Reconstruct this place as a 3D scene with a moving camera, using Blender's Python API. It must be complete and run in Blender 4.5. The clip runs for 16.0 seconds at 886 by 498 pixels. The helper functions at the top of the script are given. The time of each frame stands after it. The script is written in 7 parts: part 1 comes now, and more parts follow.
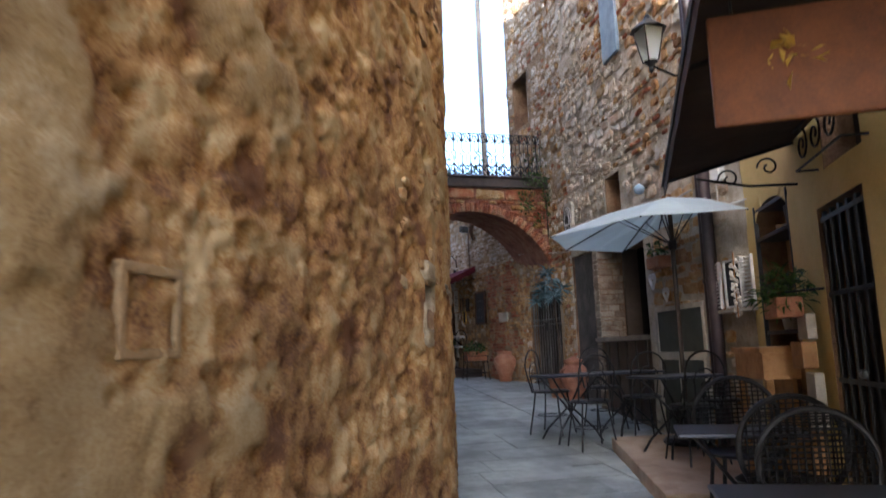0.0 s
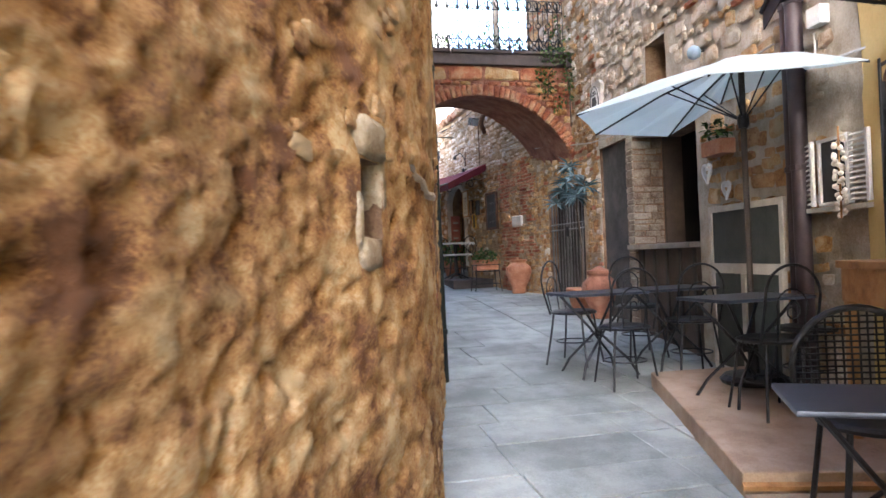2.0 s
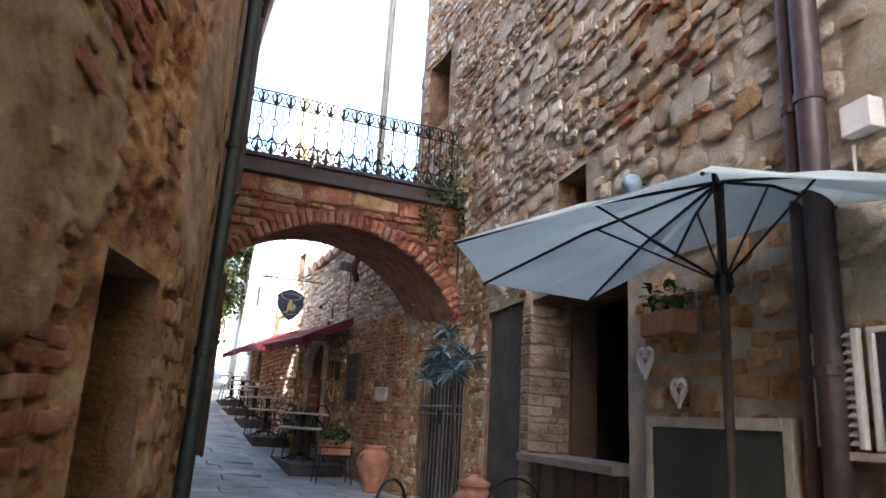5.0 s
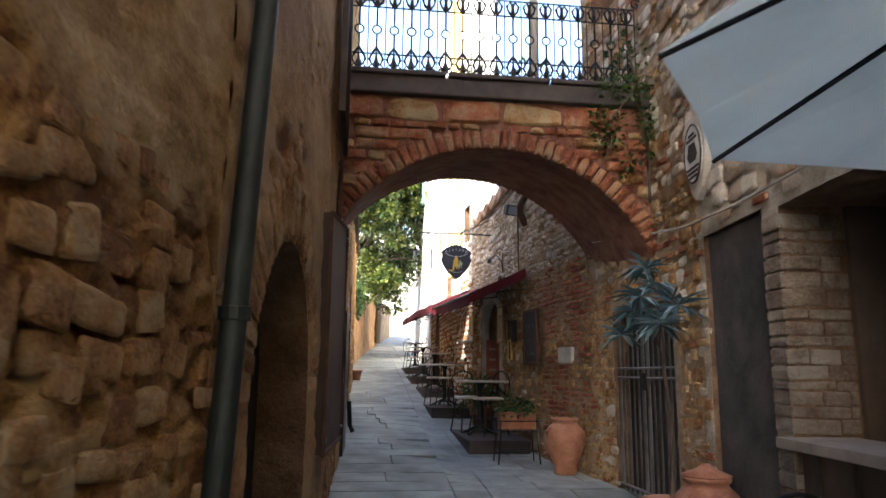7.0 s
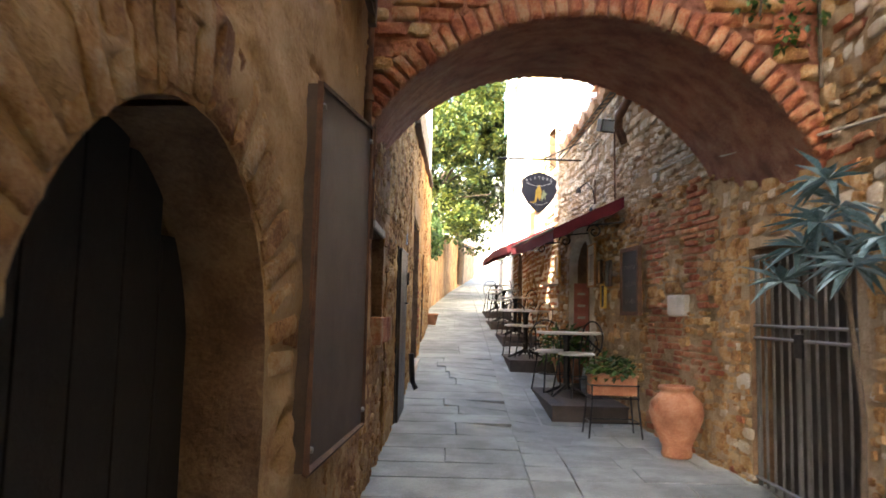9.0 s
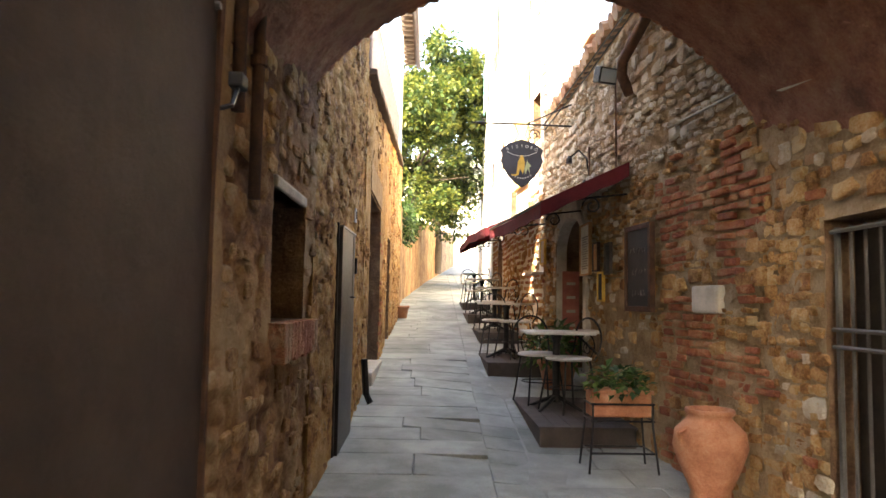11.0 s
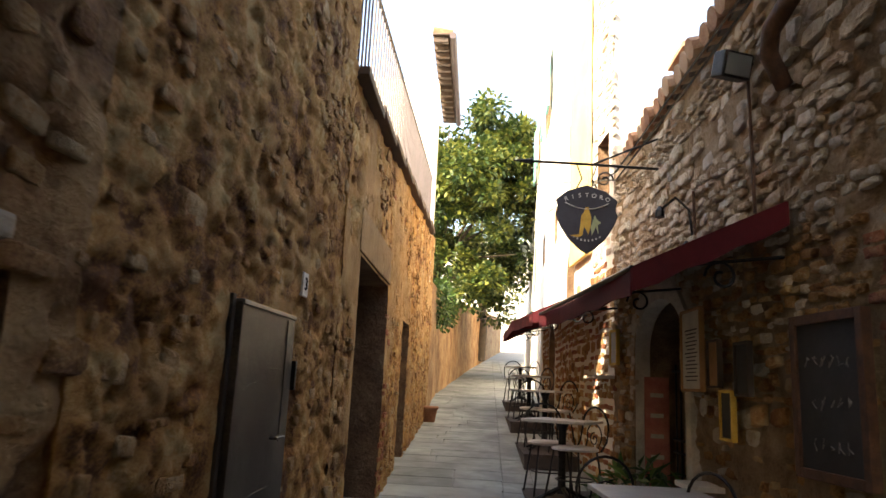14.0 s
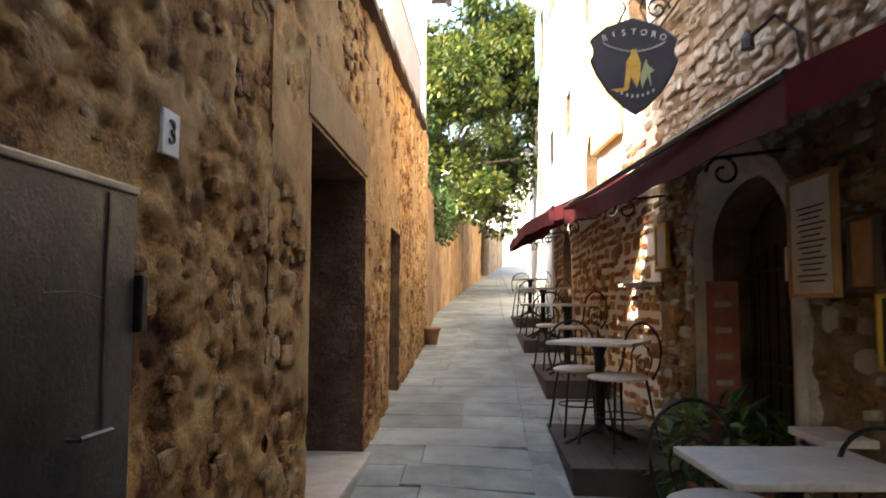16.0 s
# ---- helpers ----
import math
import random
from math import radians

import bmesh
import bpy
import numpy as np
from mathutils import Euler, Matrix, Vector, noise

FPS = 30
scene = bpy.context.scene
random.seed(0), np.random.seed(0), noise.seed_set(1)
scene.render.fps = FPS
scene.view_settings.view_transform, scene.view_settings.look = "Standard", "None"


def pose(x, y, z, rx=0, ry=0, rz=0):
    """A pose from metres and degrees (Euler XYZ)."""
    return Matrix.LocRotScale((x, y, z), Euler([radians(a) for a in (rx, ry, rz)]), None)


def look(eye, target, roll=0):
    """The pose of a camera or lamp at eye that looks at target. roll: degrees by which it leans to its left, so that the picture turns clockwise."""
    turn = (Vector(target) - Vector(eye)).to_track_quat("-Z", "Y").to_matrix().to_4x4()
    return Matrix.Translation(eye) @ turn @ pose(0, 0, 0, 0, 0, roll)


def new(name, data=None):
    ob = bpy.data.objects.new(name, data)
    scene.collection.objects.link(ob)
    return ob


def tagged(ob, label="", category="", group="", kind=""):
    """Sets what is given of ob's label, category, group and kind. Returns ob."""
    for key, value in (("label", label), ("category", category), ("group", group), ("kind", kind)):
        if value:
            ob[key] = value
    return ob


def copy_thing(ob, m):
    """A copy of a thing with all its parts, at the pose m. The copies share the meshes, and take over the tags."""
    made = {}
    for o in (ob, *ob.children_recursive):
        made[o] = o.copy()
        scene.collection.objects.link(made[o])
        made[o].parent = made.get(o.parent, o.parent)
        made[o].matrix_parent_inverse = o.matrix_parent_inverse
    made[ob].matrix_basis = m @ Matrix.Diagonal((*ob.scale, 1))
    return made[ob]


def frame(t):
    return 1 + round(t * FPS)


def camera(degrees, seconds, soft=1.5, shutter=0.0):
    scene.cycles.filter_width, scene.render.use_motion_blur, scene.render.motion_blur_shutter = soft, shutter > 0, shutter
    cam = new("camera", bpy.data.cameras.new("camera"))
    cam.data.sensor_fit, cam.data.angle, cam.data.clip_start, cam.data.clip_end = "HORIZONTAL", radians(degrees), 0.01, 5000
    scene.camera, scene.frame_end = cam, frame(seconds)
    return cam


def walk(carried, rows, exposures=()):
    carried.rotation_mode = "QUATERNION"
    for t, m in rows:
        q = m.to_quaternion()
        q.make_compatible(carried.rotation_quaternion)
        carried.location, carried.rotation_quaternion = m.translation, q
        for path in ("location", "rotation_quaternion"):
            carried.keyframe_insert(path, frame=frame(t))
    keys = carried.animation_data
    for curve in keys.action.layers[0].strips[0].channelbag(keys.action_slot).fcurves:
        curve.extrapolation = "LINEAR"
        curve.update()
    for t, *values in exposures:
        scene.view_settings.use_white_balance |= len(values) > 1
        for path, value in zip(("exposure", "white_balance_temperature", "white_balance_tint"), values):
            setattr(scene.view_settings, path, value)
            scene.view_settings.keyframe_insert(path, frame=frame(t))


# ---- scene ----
cam = camera(65.8, 16.0, shutter=0.4)
PATH = [
    (0, (-0.023, 0.305, 1.144), (0.487, 2.216, 1.44), -2.0),
    (0.5, (0.105, 0.692, 1.142), (0.676, 2.603, 1.294), -2.2),
    (1, (0.229, 1.046, 1.165), (0.86, 2.941, 1.259), -2.1),
    (1.5, (0.415, 1.383, 1.186), (0.877, 3.327, 1.256), -0.5),
    (2, (0.564, 1.795, 1.2), (1.022, 3.742, 1.223), -2.2),
    (2.5, (0.739, 2.161, 1.227), (1.299, 4.08, 1.268), -1.0),
    (3, (0.905, 2.547, 1.28), (1.531, 4.444, 1.37), 1.6),
    (3.5, (1.06, 2.872, 1.34), (1.804, 4.714, 1.569), 3.6),
    (4, (1.25, 3.175, 1.394), (2.01, 5.006, 1.659), 4.6),
    (4.2, (1.312, 3.307, 1.407), (2.07, 5.124, 1.761), 4.2),
    (6.3, (2.111, 4.767, 1.492), (2.547, 6.647, 2.015), 3.4),
    (6.5, (2.152, 4.922, 1.506), (2.42, 6.85, 1.964), 2.7),
    (7, (2.169, 5.324, 1.539), (2.403, 7.277, 1.897), 0.6),
    (7.5, (2.23, 5.739, 1.549), (2.435, 7.708, 1.83), 1.3),
    (8, (2.291, 6.108, 1.576), (2.386, 8.09, 1.828), 1.1),
    (8.5, (2.343, 6.446, 1.624), (2.48, 8.429, 1.85), 0.1),
    (9, (2.437, 6.779, 1.645), (2.423, 8.771, 1.828), 1.3),
    (9.2, (2.467, 6.921, 1.646), (2.435, 8.914, 1.805), 1.0),
    (11.3, (2.632, 8.484, 1.732), (2.679, 10.478, 1.885), 1.0),
    (11.5, (2.65, 8.649, 1.761), (2.627, 10.642, 1.919), 1.6),
    (12, (2.681, 9.039, 1.83), (2.784, 11.019, 2.089), 1.3),
    (12.5, (2.752, 9.403, 1.86), (2.839, 11.364, 2.246), 2.8),
    (13, (2.801, 9.794, 1.885), (2.791, 11.746, 2.32), 3.2),
    (13.5, (2.814, 10.198, 1.937), (2.783, 12.162, 2.314), 2.5),
    (14, (2.818, 10.602, 1.954), (2.71, 12.562, 2.341), 2.8),
    (14.5, (2.803, 11.0, 1.974), (2.833, 12.971, 2.312), 1.6),
    (15, (2.835, 11.352, 1.967), (2.806, 13.323, 2.3), 1.1),
    (15.5, (2.796, 11.752, 1.967), (2.759, 13.732, 2.24), 1.1),
    (16, (2.768, 12.08, 1.967), (2.668, 14.071, 2.118), 0.1),
]
EXPOSURES = [(0.0, 2.78, 5500, 10), (0.5, 3.45, 5600, 10), (1.5, 3.95, 5700, 10), (3.0, 4.12, 5650, 10), (4.2, 3.65, 5550, 10), (6.5, 2.75, 6050, 10), (7.2, 3.05, 6200, 10), (9.0, 3.87, 6900, 10), (11.5, 3.65, 7700, 10), (12.5, 3.32, 7800, 10), (14.5, 2.57, 7700, 10), (15.5, 2.68, 7250, 10), (16.0, 2.97, 7000, 10)]
walk(cam, [(t, look(eye, target, roll)) for t, eye, target, roll in PATH], EXPOSURES)

# ---- light ----
world = bpy.data.worlds.new("sky")
scene.world = world
world.use_nodes = True
sky = world.node_tree.nodes.new("ShaderNodeTexSky")
sky.sky_type, sky.sun_disc = "NISHITA", False
SUN_FROM = Vector((-0.5, -0.6, 0.53)).normalized()
sky.sun_elevation = math.asin(SUN_FROM.z)
sky.sun_rotation = math.atan2(SUN_FROM.x, SUN_FROM.y)
sky.air_density, sky.dust_density, sky.ozone_density = 1.0, 2.5, 1.0
back = world.node_tree.nodes["Background"]
back.inputs["Strength"].default_value = 0.15
world.node_tree.links.new(sky.outputs[0], back.inputs[0])
sun = new("sun", bpy.data.lights.new("sun", "SUN"))
sun.data.energy, sun.data.angle, sun.data.color = 3.2, radians(0.55), (1.0, 0.93, 0.82)
sun.matrix_world = look(SUN_FROM * 30, (0, 0, 0))

# ---- materials ----
def mat(name, cols, rough=0.85, scale=6.0, fine=60.0, bump=0.4, metal=0.0, vary=0.0, dist=0.012, stain=0.25, island=False, spec=0.5, pits=0, under=None):
    """Two scales of noise over a colour ramp, worn bump; vary: brightness and hue change from piece to piece."""
    m = bpy.data.materials.new(name)
    m.use_nodes = True
    n, l = m.node_tree.nodes, m.node_tree.links
    b = n["Principled BSDF"]
    b.inputs["Metallic"].default_value = metal
    b.inputs["Specular IOR Level"].default_value = spec
    tc = n.new("ShaderNodeTexCoord")
    geo = n.new("ShaderNodeNewGeometry")
    big = n.new("ShaderNodeTexNoise")
    big.inputs["Scale"].default_value, big.inputs["Detail"].default_value, big.inputs["Roughness"].default_value = scale, 6, 0.62
    small = n.new("ShaderNodeTexNoise")
    small.inputs["Scale"].default_value, small.inputs["Detail"].default_value, small.inputs["Roughness"].default_value = fine, 5, 0.7
    for k in (big, small):
        l.new(geo.outputs["Position"], k.inputs["Vector"])
    mix = n.new("ShaderNodeMath")
    mix.operation = "MULTIPLY_ADD"
    mix.inputs[1].default_value, mix.inputs[2].default_value = 0.6, -0.3
    l.new(small.outputs["Fac"], mix.inputs[0])
    add = n.new("ShaderNodeMath")
    l.new(big.outputs["Fac"], add.inputs[0]), l.new(mix.outputs[0], add.inputs[1])
    ramp = n.new("ShaderNodeValToRGB")
    e = ramp.color_ramp.elements
    while len(e) < len(cols):
        e.new(0.5)
    for i, c in enumerate(cols):
        e[i].position, e[i].color = 0.33 + 0.34 * i / max(1, len(cols) - 1), (*c, 1)
    src = add.outputs[0]
    if vary:
        rnd = n.new("ShaderNodeObjectInfo") if not island else geo
        out = rnd.outputs["Random"] if not island else geo.outputs["Random Per Island"]
        off = n.new("ShaderNodeMath")
        off.operation = "MULTIPLY_ADD"
        off.inputs[1].default_value, off.inputs[2].default_value = vary, -vary / 2
        l.new(out, off.inputs[0])
        add2 = n.new("ShaderNodeMath")
        l.new(src, add2.inputs[0]), l.new(off.outputs[0], add2.inputs[1])
        src = add2.outputs[0]
    l.new(src, ramp.inputs["Fac"])
    col = ramp.outputs["Color"]
    if under:
        stones = n.new("ShaderNodeAttribute")
        stones.attribute_name = "tone"
        shade = n.new("ShaderNodeMath")
        l.new(src, shade.inputs[0]), l.new(stones.outputs["Fac"], shade.inputs[1])
        src = shade.outputs[0]
        l.new(src, ramp.inputs["Fac"])
        ramp2 = n.new("ShaderNodeValToRGB")
        e2 = ramp2.color_ramp.elements
        while len(e2) < len(under):
            e2.new(0.5)
        for i, c in enumerate(under):
            e2[i].position, e2[i].color = 0.33 + 0.34 * i / max(1, len(under) - 1), (*c, 1)
        l.new(src, ramp2.inputs["Fac"])
        att = n.new("ShaderNodeAttribute")
        att.attribute_name = "bare"
        two = n.new("ShaderNodeMix")
        two.data_type = "RGBA"
        l.new(att.outputs["Fac"], two.inputs["Factor"]), l.new(col, two.inputs[6]), l.new(ramp2.outputs["Color"], two.inputs[7])
        col = two.outputs[2]
    if stain:
        st = n.new("ShaderNodeTexNoise")
        st.inputs["Scale"].default_value, st.inputs["Detail"].default_value = scale * 0.28, 4
        l.new(geo.outputs["Position"], st.inputs["Vector"])
        mr = n.new("ShaderNodeMapRange")
        mr.inputs["From Min"].default_value, mr.inputs["From Max"].default_value = 0.42, 0.68
        mr.inputs["To Min"].default_value, mr.inputs["To Max"].default_value = 1.0, 1.0 - stain
        l.new(st.outputs["Fac"], mr.inputs["Value"])
        mul = n.new("ShaderNodeMix")
        mul.data_type, mul.blend_type = "RGBA", "MULTIPLY"
        mul.inputs["Factor"].default_value = 1.0
        l.new(col, mul.inputs[6]), l.new(mr.outputs[0], mul.inputs[7])
        col = mul.outputs[2]
    l.new(col, b.inputs["Base Color"])
    rr = n.new("ShaderNodeMapRange")
    rr.inputs["To Min"].default_value, rr.inputs["To Max"].default_value = max(0.05, rough - 0.12), min(1.0, rough + 0.1)
    l.new(small.outputs["Fac"], rr.inputs["Value"])
    l.new(rr.outputs[0], b.inputs["Roughness"])
    if bump:
        mid = n.new("ShaderNodeTexNoise")
        mid.inputs["Scale"].default_value, mid.inputs["Detail"].default_value, mid.inputs["Roughness"].default_value = (scale * fine) ** 0.5, 8, 0.7
        l.new(geo.outputs["Position"], mid.inputs["Vector"])
        amid = n.new("ShaderNodeMath")
        l.new(add.outputs[0], amid.inputs[0]), l.new(mid.outputs["Fac"], amid.inputs[1])
        hb = n.new("ShaderNodeBump")
        hb.inputs["Strength"].default_value, hb.inputs["Distance"].default_value = bump, dist
        top_ = amid.outputs[0]
        if pits:
            warp = n.new("ShaderNodeVectorMath")
            warp.operation = "MULTIPLY_ADD"
            warp.inputs[1].default_value = (0.12, 0.12, 0.12)
            l.new(mid.outputs["Color"], warp.inputs[0]), l.new(geo.outputs["Position"], warp.inputs[2])
            vo = n.new("ShaderNodeTexVoronoi")
            vo.inputs["Scale"].default_value = pits
            l.new(warp.outputs[0], vo.inputs["Vector"])
            less = n.new("ShaderNodeMath")
            less.operation = "MULTIPLY_ADD"
            less.inputs[1].default_value = -0.25 if under else -0.55
            l.new(vo.outputs["Distance"], less.inputs[0]), l.new(top_, less.inputs[2])
            top_ = less.outputs[0]
        l.new(top_, hb.inputs["Height"])
        l.new(hb.outputs[0], b.inputs["Normal"])
    return m

M = {}
M["plaster_ochre"] = mat("plaster_ochre", [(0.23, 0.13, 0.046), (0.34, 0.215, 0.086), (0.41, 0.28, 0.13), (0.49, 0.37, 0.21)], 0.94, 5, 90, 0.9, dist=0.014, stain=0.3, pits=70, under=[(0.15, 0.058, 0.018), (0.32, 0.16, 0.052), (0.44, 0.255, 0.095), (0.54, 0.39, 0.2)])
M["plaster_smooth"] = mat("plaster_smooth", [(0.24, 0.14, 0.062), (0.35, 0.22, 0.1), (0.42, 0.285, 0.145)], 0.92, 2.2, 50, 0.9, dist=0.02, stain=0.35, under=[(0.17, 0.075, 0.03), (0.32, 0.17, 0.07), (0.44, 0.28, 0.13)])
M["mortar_tan"] = mat("mortar_tan", [(0.33, 0.18, 0.062), (0.45, 0.265, 0.1), (0.52, 0.34, 0.15)], 0.95, 5, 90, 0.9, dist=0.014, stain=0.3, pits=70, under=[(0.16, 0.06, 0.016), (0.4, 0.195, 0.054), (0.53, 0.295, 0.092), (0.6, 0.41, 0.18)])
M["mortar_grey"] = mat("mortar_grey", [(0.37, 0.3, 0.21), (0.5, 0.43, 0.33), (0.6, 0.54, 0.44)], 0.95, 5, 70, 0.9, dist=0.03, stain=0.3, pits=24)
M["mortar_warm"] = mat("mortar_warm", [(0.24, 0.155, 0.08), (0.36, 0.25, 0.145), (0.46, 0.35, 0.23)], 0.95, 5, 70, 1.0, dist=0.03, stain=0.3, pits=30)
STONE_TAN = [(0.23, 0.1, 0.032), (0.4, 0.21, 0.075), (0.5, 0.3, 0.125), (0.56, 0.41, 0.23)]
STONE_GREY = [(0.44, 0.31, 0.2), (0.55, 0.45, 0.33), (0.62, 0.54, 0.43), (0.68, 0.63, 0.54)]
BRICK = [(0.25, 0.07, 0.032), (0.37, 0.12, 0.055), (0.45, 0.19, 0.09), (0.46, 0.28, 0.16)]
for nm, cc in (("stone_tan", STONE_TAN), ("stone_grey", STONE_GREY), ("brick", BRICK)):
    M[nm] = mat(nm, cc, 0.92, 7, 80, 1.0, vary=0.24, dist=0.02, stain=0.3, pits=28)
    M[nm + "_rest"] = mat(nm + "_rest", cc, 0.92, 7, 80, 1.0, vary=0.24, dist=0.02, stain=0.3, island=True, pits=28)
M["slab"] = mat("slab", [(0.222, 0.234, 0.216), (0.302, 0.315, 0.294), (0.378, 0.39, 0.366)], 0.76, 3.5, 80, 0.55, vary=0.2, dist=0.006, stain=0.4, spec=0.3)
M["slab_rest"] = mat("slab_rest", [(0.222, 0.234, 0.216), (0.302, 0.315, 0.294), (0.378, 0.39, 0.366)], 0.76, 3.5, 80, 0.55, vary=0.2, dist=0.006, stain=0.4, spec=0.3, island=True)
M["joint"] = mat("joint", [(0.22, 0.225, 0.21), (0.31, 0.315, 0.295)], 0.95, 5, 80, 0.5)
M["bridge_core"] = mat("bridge_core", [(0.2, 0.075, 0.045), (0.32, 0.13, 0.08), (0.38, 0.2, 0.13)], 0.95, 6, 60, 1.0, dist=0.04, stain=0.3, pits=14)
M["white_plaster"] = mat("white_plaster", [(0.7, 0.66, 0.58), (0.8, 0.77, 0.7)], 0.9, 2, 40, 0.2, stain=0.1)
M["yellow_plaster"] = mat("yellow_plaster", [(0.62, 0.45, 0.16), (0.72, 0.55, 0.22)], 0.9, 2, 40, 0.2, stain=0.15)
M["dark_wood"] = mat("dark_wood", [(0.02, 0.014, 0.01), (0.05, 0.035, 0.025)], 0.7, 9, 120, 0.3)
# browner than the wall faces: shade inside the openings is put into this colour
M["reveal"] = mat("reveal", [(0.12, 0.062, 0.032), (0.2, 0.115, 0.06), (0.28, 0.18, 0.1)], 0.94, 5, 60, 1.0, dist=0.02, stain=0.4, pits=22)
M["brown_panel"] = mat("brown_panel", [(0.05, 0.032, 0.022), (0.085, 0.055, 0.038)], 0.75, 5, 90, 0.3)
M["black_iron"] = mat("black_iron", [(0.012, 0.012, 0.013), (0.03, 0.03, 0.032)], 0.45, 20, 150, 0.2, metal=0.6, stain=0)
# near-black colour stands for the missing light in rooms and openings
M["unlit_interior"] = mat("unlit_interior", [(0.008, 0.006, 0.005), (0.016, 0.012, 0.01)], 0.95, 3, 30, 0.2)

# ---- plan ----
def g(y):
    return 0.55 + 0.08 * (y - 11.4)

def step01(a, b, x):
    t = min(1.0, max(0.0, (x - a) / (b - a)))
    return t * t * (3 - 2 * t)

def G(x, y):
    """The street's height: it dips towards the restaurant's side past the bridge."""
    return g(y) - 0.09 * step01(2.5, 3.6, x) * step01(11.3, 13.2, y) * (1 - step01(15.0, 18.5, y))

_rng = np.random.default_rng(7)
_lat = _rng.random((256, 256))

def vnoise(u, v):
    i, j = np.floor(u).astype(int), np.floor(v).astype(int)
    fu, fv = u - i, v - j
    fu, fv = fu * fu * (3 - 2 * fu), fv * fv * (3 - 2 * fv)
    a, b_ = _lat[i % 256, j % 256], _lat[(i + 1) % 256, j % 256]
    c, d = _lat[i % 256, (j + 1) % 256], _lat[(i + 1) % 256, (j + 1) % 256]
    return (a * (1 - fu) + b_ * fu) * (1 - fv) + (c * (1 - fu) + d * fu) * fv

def fract(u, v, octaves=4, rough=0.5):
    t, amp, tot = 0, 1.0, 0
    for k in range(octaves):
        t = t + amp * (vnoise(u * 2 ** k + 17 * k, v * 2 ** k + 31 * k) - 0.5)
        tot += amp
        amp *= rough
    return t / tot

def worley(u, v):
    """Flat lumps with creases between them: 0 in a crease, 1 on a lump."""
    i, j = np.floor(u).astype(int), np.floor(v).astype(int)
    f1, f2 = np.full(u.shape, 9.0), np.full(u.shape, 9.0)
    for a in (-1, 0, 1):
        for b in (-1, 0, 1):
            px, py = i + a + _lat[(i + a) % 256, (j + b) % 256], j + b + _lat[(i + a + 91) % 256, (j + b + 57) % 256]
            d = np.hypot(u - px, v - py)
            f2 = np.where(d < f1, f1, np.minimum(f2, d))
            f1 = np.minimum(f1, d)
    return np.clip((f2 - f1) / 0.3, 0, 1)

def lump_id(u, v):
    """A number from 0 to 1 that is one and the same over each lump of worley()."""
    i, j = np.floor(u).astype(int), np.floor(v).astype(int)
    f1, val = np.full(u.shape, 9.0), np.zeros(u.shape)
    for a in (-1, 0, 1):
        for b in (-1, 0, 1):
            px, py = i + a + _lat[(i + a) % 256, (j + b) % 256], j + b + _lat[(i + a + 91) % 256, (j + b + 57) % 256]
            d = np.hypot(u - px, v - py)
            val = np.where(d < f1, _lat[(i + a + 13) % 256, (j + b + 29) % 256], val)
            f1 = np.minimum(f1, d)
    return val

class Line:
    """A wall's foot line, run by arc length; side +1: the face looks to the line's right."""
    def __init__(self, pts, side, smooth=0.25):
        p = np.array(pts, float)
        s = np.concatenate([[0], np.cumsum(np.hypot(*np.diff(p, axis=0).T))])
        d = np.linspace(0, s[-1], int(s[-1] / 0.05) + 2)
        q = np.stack([np.interp(d, s, p[:, k]) for k in (0, 1)], 1)
        if smooth:
            w = int(smooth / 0.05)
            pad = np.concatenate([q[:1] + (q[:1] - q[1:2]) * np.arange(w, 0, -1)[:, None], q, q[-1:] + (q[-1:] - q[-2:-1]) * np.arange(1, w + 1)[:, None]])
            ker = np.hanning(2 * w + 3)[1:-1]
            q = np.stack([np.convolve(pad[:, k], ker / ker.sum(), "valid") for k in (0, 1)], 1)
        self.q, self.s = q, np.concatenate([[0], np.cumsum(np.hypot(*np.diff(q, axis=0).T))])
        t = np.gradient(q, axis=0)
        t /= np.hypot(*t.T)[:, None]
        self.t, self.side, self.length = t, side, self.s[-1]

    def at(self, s):
        return np.stack([np.interp(s, self.s, self.q[:, k]) for k in (0, 1)], -1)

    def tan(self, s):
        return np.stack([np.interp(s, self.s, self.t[:, k]) for k in (0, 1)], -1)

    def nor(self, s):
        t = self.tan(s)
        return np.stack([t[..., 1], -t[..., 0]], -1) * self.side

    def sy(self, y):
        return float(np.interp(y, self.q[:, 1], self.s))

    def place(self, y, z, out=0.0):
        """A matrix on the wall: x along the wall away from its start, y out of the wall's back, z up, pushed out by so much."""
        s = self.sy(y)
        p, t, n = self.at(s), self.tan(s), self.nor(s)
        m = Matrix(((t[0], -n[0], 0, p[0] + n[0] * out), (t[1], -n[1], 0, p[1] + n[1] * out), (0, 0, 1, z), (0, 0, 0, 1)))
        return m

LEFT = Line([(-5.44, -9.0), (-3.0, -4.0), (-0.07, 2.08), (0.415, 3.08), (0.80, 3.75), (1.07, 4.3), (1.3, 5.1), (1.42, 5.75), (1.63, 6.45), (1.85, 7.95), (1.95, 9.0), (1.96, 11.7), (2.01, 13.4), (2.02, 17.2), (2.04, 22.4)], 1)
RIGHT = Line([(-0.35, -4.0), (3.0, 3.2), (3.55, 4.3), (3.93, 5.2), (4.0, 5.8), (4.15, 7.0), (4.3, 8.4), (4.5, 10.3), (4.5, 11.6), (4.4, 12.5), (4.27, 13.5), (4.25, 16.2), (4.12, 17.3), (4.0, 19.0), (4.1, 24.0), (4.6, 36.0), (6.5, 60.0)], -1)

